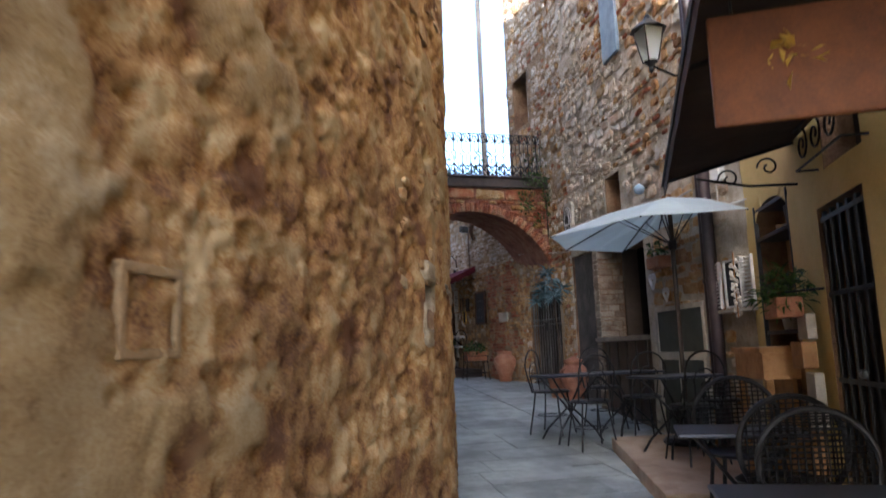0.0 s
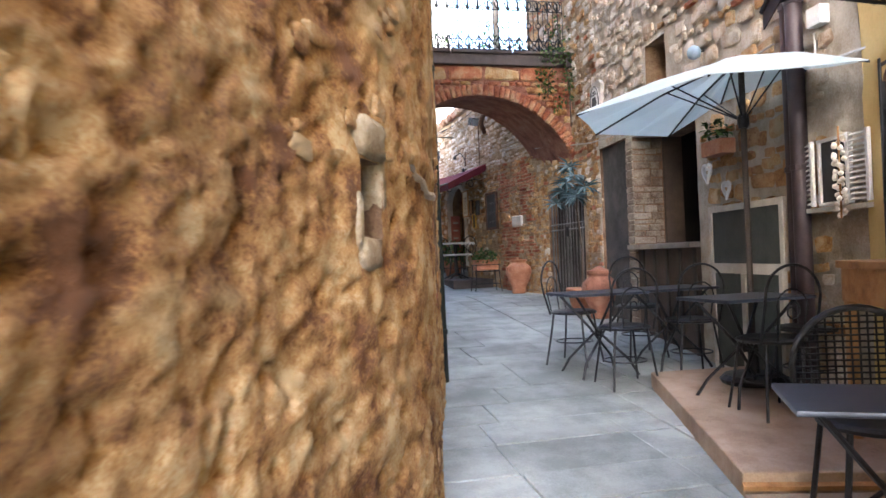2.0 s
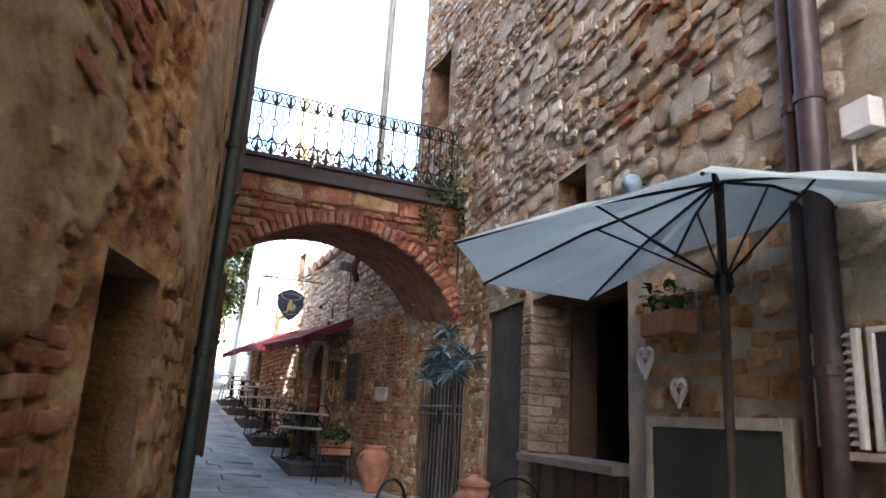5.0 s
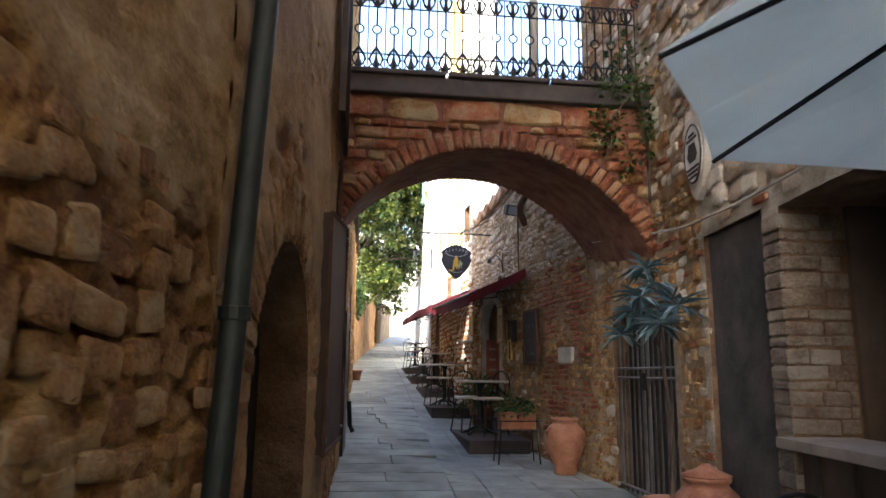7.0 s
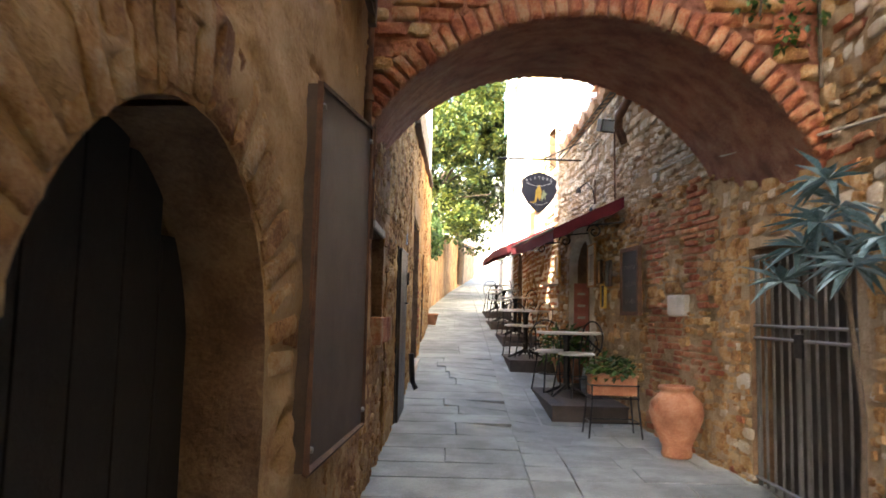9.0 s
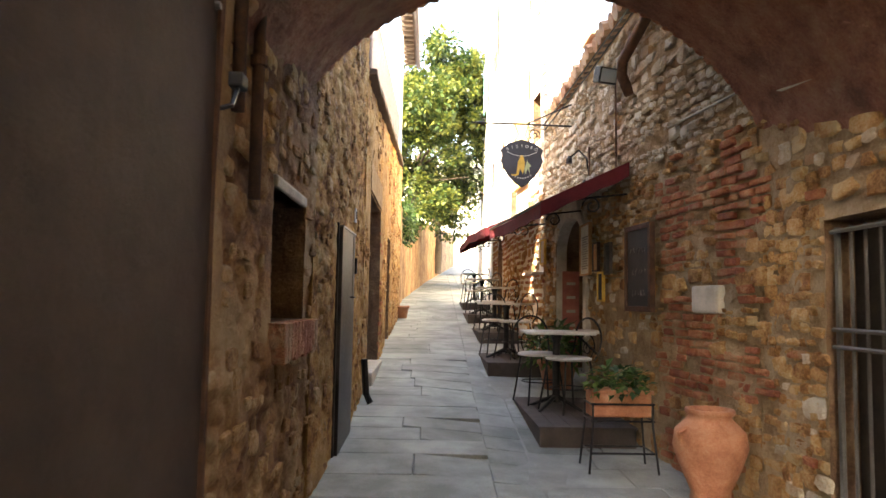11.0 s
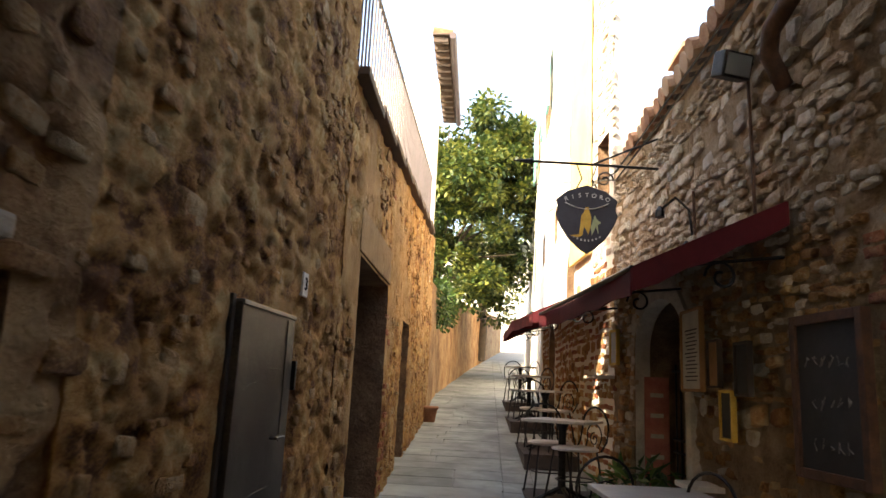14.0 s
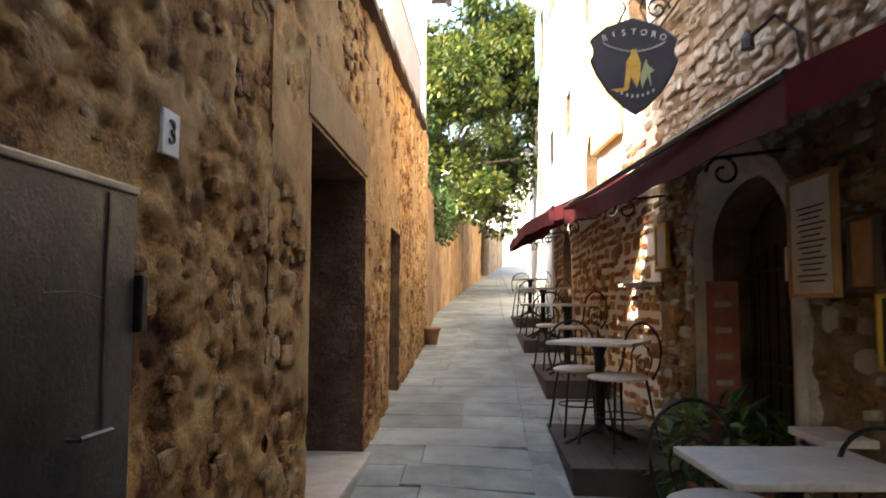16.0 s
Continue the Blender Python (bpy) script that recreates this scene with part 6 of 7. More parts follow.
# restaurant doorway
def door_surround():
    a, b, za, zb, rise, depth = wr3[1][0]
    half = (b - a) / 2
    ob = thing("door_surround", RIGHT.place(16.01, 0, 0.0), "pale grey plaster band round the arched restaurant door", "door surround")
    rows = []
    bm = bmesh.new()
    r = random.Random(9)
    path = [(-half, z, -1.0, 0.0) for z in np.linspace(1.0, zb - rise, 9)] + [(-half * math.cos(t), zb - rise + rise * math.sin(t), -math.cos(t), math.sin(t)) for t in np.linspace(0.1, math.pi - 0.1, 18)] + [(half, z, 1.0, 0.0) for z in np.linspace(zb - rise, 1.0, 9)]
    for x, z, dx, dz in path:
        w = (0.2 if dx > -0.5 else 0.12) + r.uniform(-0.02, 0.02)
        rows.append([bm.verts.new((x - dx * 0.01, 0.08, z - dz * 0.01)), bm.verts.new((x, -0.045, z)), bm.verts.new((x + dx * w * 0.5, -0.055 + r.uniform(-0.004, 0.004), z + dz * w * 0.5)), bm.verts.new((x + dx * w, -0.045, z + dz * w)), bm.verts.new((x + dx * (w + 0.01), 0.05, z + dz * (w + 0.01)))])
    for p, q in zip(rows, rows[1:]):
        for k in range(4):
            bm.faces.new((p[k], q[k], q[k + 1], p[k + 1]))
    part("band", bm, M["pale_plaster"], ob)
door_surround()
dg = thing("restaurant_gate", RIGHT.place(16.01, 0, -0.25), "half-open black iron gate in the arched doorway", "gate")
for k in range(9):
    x = -0.5 + 1.0 * k / 8
    part("bar", B(lambda bm: tube(bm, [(x, 0, 0.85), (x, 0, 2.2 + 0.1 * math.cos(x * 3))], 0.009, 5)), M["black_iron"], dg)
for z in (0.9, 1.5, 1.6, 2.15):
    part("rail", B(lambda bm: tube(bm, [(-0.55, -0.01, z), (0.55, -0.01, z)], 0.011, 5)), M["black_iron"], dg)
boxpart("door_leaf", (-0.68, 0.68, 0.14, 0.18, 0.6, 2.72), M["brown_panel"], dg, "dark wooden door behind the gate")
hw = (wr3[1][0][1] - wr3[1][0][0]) / 2
fj = thing("red_jamb", RIGHT.place(16.01, 0, 0.0), "faded red painted strip on the doorway jamb", "painted strip")
boxpart("strip", (hw - 0.014, hw + 0.01, 0.03, 0.24, 1.05, 2.1), M["red_paint"], fj)
for k in range(5):
    boxpart("mark", (hw - 0.017, hw - 0.013, 0.08, 0.19, 1.25 + 0.17 * k, 1.285 + 0.17 * k), M["pale_stone"], fj, bevel=0.0)

bd = panel("chalk_board", RIGHT, 13.22, 13.62, 1.69, 2.27, 0.05, 0.03, M["slate"], "chalk menu board in a dark red-brown wooden frame", "menu board", M["rust"], 0.04)
r = random.Random(17)
for k, n in enumerate((6, 5, 5)):
    x, z = -0.16 + 0.01 * k, 0.13 - 0.16 * k
    for q in range(n):
        pts = [(x + r.uniform(0, 0.04), -0.032, z + r.uniform(-0.028, 0.028)) for _ in range(4)]
        part("chalk_stroke", B(lambda bm: tube(bm, pts, 0.0024, 4)), M["faint_chalk"], bd)
        x += 0.055
mn = panel("menu_sheet", RIGHT, 14.84, 15.2, 2.0, 2.48, 0.07, 0.02, M["paper"], "long printed menu sheet in a wooden frame", "menu", M["wood_warm"], 0.018)
for k in range(14):
    w_ = 0.12 - 0.02 * (k % 3)
    part("text_line", B(lambda bm: box(bm, -w_, w_, -0.0235, -0.0215, 0.12 - 0.024 * k, 0.128 - 0.024 * k)), M["brown_panel"], mn)
m2 = panel("small_menu", RIGHT, 14.6, 14.76, 2.02, 2.27, 0.05, 0.02, M["wood_warm"], "small wooden menu plate on the wall", "menu", M["brown_panel"], 0.012)
m3 = panel("small_menu", RIGHT, 14.42, 14.58, 1.74, 1.98, 0.05, 0.02, M["slate"], "small slate board in a yellow frame", "menu", M["gold"], 0.016)
m4 = panel("small_menu", RIGHT, 14.18, 14.34, 1.98, 2.23, 0.05, 0.02, M["slate"], "small dark framed board on the wall", "menu", M["dark_wood"], 0.016)
ys_ = panel("yellow_sign", RIGHT, 16.95, 17.12, 2.22, 2.5, 0.05, 0.02, M["pale_stone"], "small pale sign in a yellow frame", "sign", M["gold"], 0.022)
ib = panel("intercom", RIGHT, 15.26, 15.34, 2.06, 2.22, 0.02, 0.04, M["white_paint"], "white intercom box at the doorway", "intercom")
ws = thing("wall_shelf", RIGHT.place(17.5, 2.08, 0.0), "narrow pale stone wall shelf", "shelf")
boxpart("shelf_board", (-0.3, 0.3, -0.16, 0.0, 0.0, 0.03), M["pale_stone"], ws)
ws2 = thing("wall_bench", RIGHT.place(14.9, 1.42, 0.0), "pale stone ledge table against the wall", "ledge")
boxpart("shelf_board", (-0.15, 0.15, -0.2, 0.0, 0.0, 0.03), M["marble_top"], ws2)
part("bracket", B(lambda bm: tube(bm, [(0, 0, -0.2), (0, -0.22, 0.0)], 0.012, 5)), M["black_iron"], ws2)
stn = thing("inset_stone", RIGHT.place(12.53, 1.74, 0.03), "smooth pale stone set in the brick wall", "stone")
part("stone", B(lambda bm: box(bm, -0.165, 0.165, -0.02, 0.06, -0.085, 0.09, bevel=0.02)), M["pale_stone"], stn)

def red_awning(y0, y1, zw, out, drop, label):
    ob = thing("red_awning", Matrix.Identity(4), label, "awning", "red awnings")
    n = 8
    bm = bmesh.new()
    rows = []
    for k in range(n + 1):
        y = y0 + (y1 - y0) * k / n
        w = RIGHT.place(y, zw + 0.035 * (y - y0), 0.03).translation
        nrm = RIGHT.nor(RIGHT.sy(y))
        o = Vector((w.x + nrm[0] * out, w.y + nrm[1] * out, w.z - drop))
        rows.append([bm.verts.new(w), bm.verts.new(w.lerp(o, 0.5) + Vector((0, 0, -0.012 * (k % 2)))), bm.verts.new(o), bm.verts.new(o + Vector((0, 0, -0.13 + 0.015 * (k % 2))))])
    for q, w in zip(rows, rows[1:]):
        for k in range(3):
            bm.faces.new((q[k], w[k], w[k + 1], q[k + 1]))
    ends = [(rows[0][0].co.copy(), rows[0][2].co.copy()), (rows[-1][0].co.copy(), rows[-1][2].co.copy())]
    cv = part("canvas", bm, M["canvas_red"], ob)
    cv.modifiers.new("cloth", "SOLIDIFY").thickness = 0.008
    for a, b in ends:
        bm = bmesh.new()
        up, lo = [], []
        for k in range(7):
            p = a.lerp(b, k / 6)
            up.append(bm.verts.new(p)), lo.append(bm.verts.new(p + Vector((0, 0, -0.11 - 0.015 * (k % 2)))))
        for k in range(6):
            bm.faces.new((up[k], up[k + 1], lo[k + 1], lo[k]))
        part("end_valance", bm, M["canvas_red"], ob).modifiers.new("cloth", "SOLIDIFY").thickness = 0.006
    part("front_bar", B(lambda bm: tube(bm, [ends[0][1], ends[1][1]], 0.014, 6)), M["black_iron"], ob)
    for q in (0.02, 0.45, 0.98):
        a, b = ends[0][0].lerp(ends[1][0], q), ends[0][1].lerp(ends[1][1], q)
        part("arm", B(lambda bm: tube(bm, [a + Vector((0, 0, -0.25)), a.lerp(b, 0.6) + Vector((0, 0, -0.1)), b], 0.009, 5)), M["black_iron"], ob)
        c = a.lerp(b, 0.4) + Vector((0, 0, -0.22))
        part("scroll", B(lambda bm: tube(bm, [c + Vector((-r_ * math.cos(t), 0, r_ * math.sin(t))) for r_, t in ((0.08 - 0.06 * i / 18, 8.0 * i / 18) for i in range(19))], 0.008, 5)), M["black_iron"], ob)
red_awning(13.75, 17.1, 2.86, 0.72, 0.34, "dark red canvas awning on wrought-iron scroll brackets")
red_awning(17.35, 21.5, 3.02, 0.74, 0.34, "second dark red canvas awning further up the street")
red_awning(21.8, 24.6, 3.2, 0.74, 0.34, "far dark red canvas awning over street tables")

def hanging_sign():
    ob = thing("hanging_sign", pose(3.64, 15.85, 3.27), "dark shield-shaped sign hanging from an iron bracket", "sign")
    w, h = 0.235, 0.27
    pts = [(-w, h * 0.55), (-w * 0.62, h * 0.82), (0, h), (w * 0.62, h * 0.82), (w, h * 0.55), (w * 0.92, h * 0.36), (w * 0.93, h * 0.24), (w, h * 0.12), (w * 0.86, -h * 0.18), (w * 0.6, -h * 0.55), (w * 0.24, -h * 0.86), (0, -h), (-w * 0.24, -h * 0.86), (-w * 0.6, -h * 0.55), (-w * 0.86, -h * 0.18), (-w, h * 0.12), (-w * 0.93, h * 0.24), (-w * 0.92, h * 0.36)]
    def plate(p, y0, y1):
        bm = bmesh.new()
        a, b = [bm.verts.new((x, y0, z)) for x, z in p], [bm.verts.new((x, y1, z)) for x, z in p]
        bm.faces.new(a[::-1]), bm.faces.new(b)
        for i in range(len(p)):
            bm.faces.new((a[i], a[(i + 1) % len(p)], b[(i + 1) % len(p)], b[i]))
        return bm
    part("shield", plate(pts, 0.012, -0.012), M["sign_navy"], ob)
    part("rim", B(lambda bm: tube(bm, [(x, 0, z) for x, z in pts + pts[:1]], 0.009, 5)), M["black_iron"], ob)
    part("gold_shape", plate([(-0.13, -0.135), (-0.06, -0.125), (-0.05, -0.05), (-0.045, 0.02), (-0.02, 0.06), (-0.015, 0.09), (0.012, 0.095), (0.02, 0.06), (0.035, 0.01), (0.03, -0.06), (0.012, -0.125), (-0.02, -0.06), (-0.035, -0.135), (-0.07, -0.15)], -0.012, -0.016), M["gold"], ob, "plain yellow painted shape")
    part("green_shape", plate([(0.04, -0.13), (0.03, -0.07), (0.05, 0.0), (0.062, 0.035), (0.075, 0.0), (0.11, -0.03), (0.085, -0.045), (0.09, -0.12), (0.07, -0.06)], -0.012, -0.016), M["sage"], ob, "plain pale green painted shape")
    for i, ch in enumerate("RISTORO"):
        a = (i - 3) * 0.17
        lettering(ch, 0.048, M["chalk"], ob, Matrix.Translation((0.44 * math.sin(a) * 0.75, -0.014, 0.19 - 0.25 * (1 - math.cos(a)))) @ Matrix.Rotation(a * 0.6, 4, "Y") @ FLIP, "letter")
    for i in range(8):
        a = (i - 3.5) * 0.1
        part("small_writing", B(lambda bm: box(bm, 0.13 * a * 2.2 - 0.006, 0.13 * a * 2.2 + 0.006, -0.015, -0.012, -0.16 - 0.02 + 0.25 * a * a, -0.145 - 0.02 + 0.25 * a * a)), M["chalk"], ob)
    part("swag", B(lambda bm: tube(bm, [(-0.17 + 0.034 * k, -0.014, 0.13 - 0.05 * (1 - ((k - 5) / 5) ** 2)) for k in range(11)], 0.004, 4)), M["chalk"], ob)
    bk = thing("sign_bracket", Matrix.Identity(4), "long wrought-iron sign bracket with a spear point", "bracket")
    part("bar", B(lambda bm: tube(bm, [(4.28, 15.98, 3.74), (3.64, 15.85, 3.72), (3.15, 15.75, 3.7)], 0.011, 6)), M["black_iron"], bk)
    part("spear", B(lambda bm: tube(bm, [(3.2, 15.76, 3.702), (3.14, 15.75, 3.7), (3.05, 15.73, 3.697)], 0.026, 6, 0.003)), M["black_iron"], bk)
    part("stay", B(lambda bm: tube(bm, [(4.28, 15.98, 4.02), (3.7, 15.86, 3.73)], 0.009, 5)), M["black_iron"], bk)
    for x in (3.56, 3.72):
        part("chain", B(lambda bm: tube(bm, [(x, 15.85, 3.72), ((x + 3.64) / 2, 15.85, 3.6), (x, 15.85, 3.52)], 0.006, 5)), M["black_iron"], bk)
    part("scroll", B(lambda bm: tube(bm, spiral((3.78, 15.86, 3.6), 0.07, 0.012, 0, 1.5, 16), 0.007, 5)), M["black_iron"], bk)
hanging_sign()

fl = thing("floodlight", pose(4.13, 14.08, 3.7, 0, 0, 20), "small black outdoor floodlight under the roof edge", "floodlight")
part("housing", B(lambda bm: box(bm, -0.09, 0.09, -0.05, 0.05, -0.07, 0.07, Matrix.Rotation(0.3, 4, "X"), bevel=0.01)), M["black_iron"], fl)
part("pane", B(lambda bm: box(bm, -0.075, 0.075, -0.056, -0.05, -0.055, 0.055, Matrix.Rotation(0.3, 4, "X"))), M["glass"], fl)
part("bracket", B(lambda bm: tube(bm, [(0, 0, 0.02), (0.15, 0.02, 0.05)], 0.012, 5)), M["black_iron"], fl)
ep = thing("elbow_pipe", Matrix.Identity(4), "dark brown rain pipe bending down from the roof", "pipe")
part("pipe", B(lambda bm: tube(bm, [(4.3, 12.75, 4.1), (4.24, 13.1, 3.93), (4.16, 13.66, 3.68), (4.17, 13.72, 3.58), (4.24, 13.72, 3.42)], 0.045, 10)), M["rust"], ep, smooth=True)
for i, (y, z0, z1) in enumerate(((14.12, 2.9, 3.66), (15.08, 3.0, 3.3))):
    cv_ = thing("wall_conduit", RIGHT.place(y, 0, 0.03), "thin grey conduit running down the stone wall", "conduit", "wall conduits")
    part("conduit", B(lambda bm: tube(bm, [(0, 0, z0), (0.02, 0, z1)], 0.01, 5)), M["rust"], cv_)
ll = thing("wall_lamp", RIGHT.place(15.2, 3.2, 0.0), "curved iron wall lamp arm with two small heads", "lamp")
part("arm", B(lambda bm: tube(bm, [(0, 0, -0.25), (0, -0.03, 0.0), (0.06, -0.1, 0.1), (0.18, -0.16, 0.05)], 0.01, 5)), M["black_iron"], ll)
for p in ((0.2, -0.17, 0.02), (0.0, -0.05, -0.27)):
    part("head", B(lambda bm: lathe(bm, [(0.035, -0.03), (0.03, 0.02), (0.01, 0.05)], 8, Matrix.Translation(p))), M["black_iron"], ll)

# roof of the low house
rf = thing("tiled_roof", Matrix.Identity(4), "old terracotta pantile roof of the low stone house", "roof")
rf["kind"] = "structure"
bm = bmesh.new()
box(bm, 4.24, 8.5, 12.05, 17.2, 4.1, 4.16, Matrix.Translation((4.1, 0, 4.1)) @ Matrix.Rotation(-0.3, 4, "Y") @ Matrix.Translation((-4.1, 0, -4.1)))
part("boards", bm, M["brown_panel"], rf)
tl = None
for k in range(27):
    y = 12.15 + 0.19 * k
    if tl is None:
        bm = bmesh.new()
        for q in range(6):
            tube(bm, [(0.42 * q - 0.1, 0, 0.02 + 0.128 * q), (0.42 * q + 0.38, 0, 0.14 + 0.128 * q)], 0.075, 8, 0.06)
        tl = part("tile_row", bm, M["roof_tile"], rf)
        tl.location = (4.25, y, 4.16)
    else:
        o = new("tile_row", tl.data)
        o.parent, o.location = rf, (4.25 + 0.02 * math.sin(k * 2.1), y, 4.16)
ch = thing("chimney", pose(4.75, 16.4, 4.3), "low brick chimney with a tiled cap", "chimney")
boxpart("stack", (-0.18, 0.18, -0.18, 0.18, -0.1, 0.5), M["brick"], ch, bevel=0.01)
boxpart("cap", (-0.25, 0.25, -0.25, 0.25, 0.62, 0.67), M["roof_tile"], ch)
for x in (-0.15, 0.15):
    boxpart("cap_brick", (x - 0.04, x + 0.04, -0.16, 0.16, 0.5, 0.62), M["brick"], ch)
for i in range(2):
    wr_ = thing("overhead_wire", Matrix.Identity(4), "thin overhead cable along the roof edge", "cable", "overhead cables")
    part("wire", B(lambda bm: tube(bm, [(4.18, 12.2, 4.05 - 0.06 * i), (4.1, 14.5, 3.98 - 0.1 * i), (4.1, 17.0, 4.04 - 0.08 * i), (3.8, 24.0, 5.2 + 0.8 * i)], 0.009, 4)), M["black_iron"], wr_)

# far sunlit houses: yellow strip, shutters, far lamp
yf = panel("wall_yellow_strip", RIGHT, 18.1, 19.05, 3.45, 9.4, 0.02, 0.05, M["yellow_plaster"], "sunlit yellow plastered strip of house front", "facade")
yf["kind"] = "structure"
for y, z in ((23.05, 7.25), (24.6, 7.25), (26.85, 7.4), (28.4, 7.4)):
    panel("teal_shutter", RIGHT, y - 0.35, y + 0.1, z - 0.1, z + 1.3, 0.06, 0.04, M["teal_paint"], "faded teal wooden window shutter", "shutter")
lantern(4.1, 30.0, 5.6, 0.4, 0.1)
slab_wall("wall_street_end", (0.0, 62.0), (14.0, 62.0), 3.5, 13.0, -0.5, M["white_plaster"], "pale house closing the far end of the street")

def tree(name, x, y, z0, trunk, crown, seed, leaves, label, material):
    ob = thing(name, pose(x, y, z0), label, "tree")
    r = random.Random(seed)
    cx, cy, cz, rx, ry, rz = crown
    bm = bmesh.new()
    tube(bm, [(0, 0, 0), (0.1, 0.05, trunk * 0.5), (0.0, 0.1, trunk)], 0.2, 10, 0.12)
    tips = []
    for k in range(9):
        a = 2 * math.pi * k / 9 + r.uniform(-0.3, 0.3)
        e = Vector((cx + rx * 0.65 * math.cos(a), cy + ry * 0.65 * math.sin(a), cz + rz * r.uniform(-0.6, 0.7)))
        tube(bm, [(0, 0.1, trunk * r.uniform(0.7, 1.0)), Vector((0, 0.1, trunk)).lerp(e, 0.5) + Vector((0, 0, 0.3)), e], 0.07, 6, 0.015)
        tips.append(e)
    part("trunk", bm, M["bark"], ob)
    bm = bmesh.new()
    verts, faces = [], []
    clumps = []
    while len(clumps) < 110:
        v = Vector((r.gauss(0, 1), r.gauss(0, 1), r.gauss(0, 1))).normalized() * r.uniform(0.45, 1.0)
        clumps.append((Vector((cx + v.x * rx, cy + v.y * ry, cz + v.z * rz)), r.uniform(0.35, 0.75)))
    for c, s in clumps:
        for _ in range(leaves // len(clumps)):
            v = Vector((r.gauss(0, 1), r.gauss(0, 1), r.gauss(0, 1))).normalized() * (r.random() ** 0.4) * s
            p = c + Vector((v.x, v.y, v.z * 0.8))
            d = (v.normalized() + Vector((r.uniform(-1, 1), r.uniform(-1, 1), r.uniform(-1, 0.6)))).normalized()
            sd_ = d.cross(Vector((r.uniform(-0.6, 0.6), r.uniform(-0.6, 0.6), 1))).normalized()
            L, W = r.uniform(0.11, 0.22), r.uniform(0.035, 0.07)
            k = len(verts)
            verts += [p, p + d * L * 0.5 + sd_ * W, p + d * L, p + d * L * 0.5 - sd_ * W]
            faces.append((k, k + 1, k + 2, k + 3))
    cr = link("crown", verts, faces, material, ob)
tree("magnolia_tree", 1.3, 30.0, 2.2, 2.6, (1.4, 0.5, 4.9, 2.2, 2.6, 3.4), 5, 34000, "large evergreen tree with glossy leaves over the garden wall", M["leaf_tree"])
tree("far_tree", 3.0, 40.0, 3.0, 2.6, (0.6, 0.0, 4.8, 2.2, 2.2, 3.0), 8, 9000, "far leafy green tree behind the garden wall", M["leaf_tree"])
gi = thing("garden_ivy", Matrix.Identity(4), "green ivy trailing over the garden wall", "ivy")
part("leaves", B(lambda bm: [foliage(bm, random.Random(40 + k), (2.05, 25.0 + 1.3 * k, g(25 + 1.3 * k) + 2.0), (0.24, 0.8, 0.6), 320, 0.12, 0.07) for k in range(12)]), M["leaf_green"], gi)

# ---- pieces of walls and pavement ----
prng = random.Random(11)

def stone_mesh(name, k, material, blocky=0.0):
    """A unit stone: x along the wall, z up, proud towards -y."""
    r = random.Random(100 + k)
    n = 10
    base = []
    for i in range(n):
        a = 2 * math.pi * (i + 0.5 + (0.5 - 0.4 * blocky) * r.uniform(-0.5, 0.5)) / n
        c, s_ = math.cos(a), math.sin(a)
        e = 0.5 - 0.25 * blocky
        jit = 1.06 - (0.3 * (1 - blocky) + 0.04) * r.random()
        base.append((0.5 * jit * math.copysign(abs(c) ** e, c), 0.5 * jit * math.copysign(abs(s_) ** e, s_)))
    v, f = [], []
    for ring, (sc, dep) in enumerate(((1.0, 0.6), (1.0, -0.35), (0.84, -0.85))):
        for i in range(n):
            v.append((base[i][0] * sc, dep + (r.random() - 0.5) * 0.55 * (ring > 0), base[i][1] * sc))
    v.append((r.uniform(-0.15, 0.15), -1.0 + r.uniform(-0.25, 0.3), r.uniform(-0.15, 0.15)))
    for q in (0, 1):
        for i in range(n):
            j = (i + 1) % n
            f.append((q * n + i, q * n + j, (q + 1) * n + j, (q + 1) * n + i))
    for i in range(n):
        f.append((2 * n + i, 2 * n + (i + 1) % n, 3 * n))
    me = bpy.data.meshes.new(name)
    me.from_pydata(v, [], [t[::-1] for t in f])
    me.materials.append(material)
    me.polygons.foreach_set("use_smooth", [i >= 2 * n for i in range(len(me.polygons))])
    return me, np.array(v), [t[::-1] for t in f]

KINDS = {}
for nm, blocky in (("stone_tan", 0.3), ("stone_grey", 0.15), ("brick", 0.8), ("block", 0.8)):
    KINDS[nm] = [stone_mesh("brick" if nm == "brick" else "stone", k + 20 * len(KINDS), M["stone_tan" if nm == "block" else nm], blocky) for k in range(12)]

def lay(parent, items, near, limit=300):
    """items: (matrix, kind, y, z). The nearest are pieces of their own, the others joined by kind."""
    picked, rest = [], {}
    for it in items:
        if len(picked) < limit and near(it[2], it[3]):
            picked.append(it)
        else:
            rest.setdefault(it[1], []).append(it)
    for m, kind, y, z in picked:
        me = prng.choice(KINDS[kind])[0]
        ob = new("brick" if kind == "brick" else "stone", me)
        ob.parent = parent
        ob.matrix_basis = m
    for kind, its in rest.items():
        V, F, k = [], [], 0
        for m, _, y, z in its:
            _, v, f = prng.choice(KINDS[kind])
            a = np.array(m)
            V.append(v @ a[:3, :3].T + a[:3, 3])
            F += [tuple(i + k for i in t) for t in f]
            k += len(v)
        ob = link("brickwork" if kind == "brick" else "stonework", np.concatenate(V), F, M[("stone_tan" if kind == "block" else kind) + "_rest"], parent)
        ob["kind"] = "stuff"

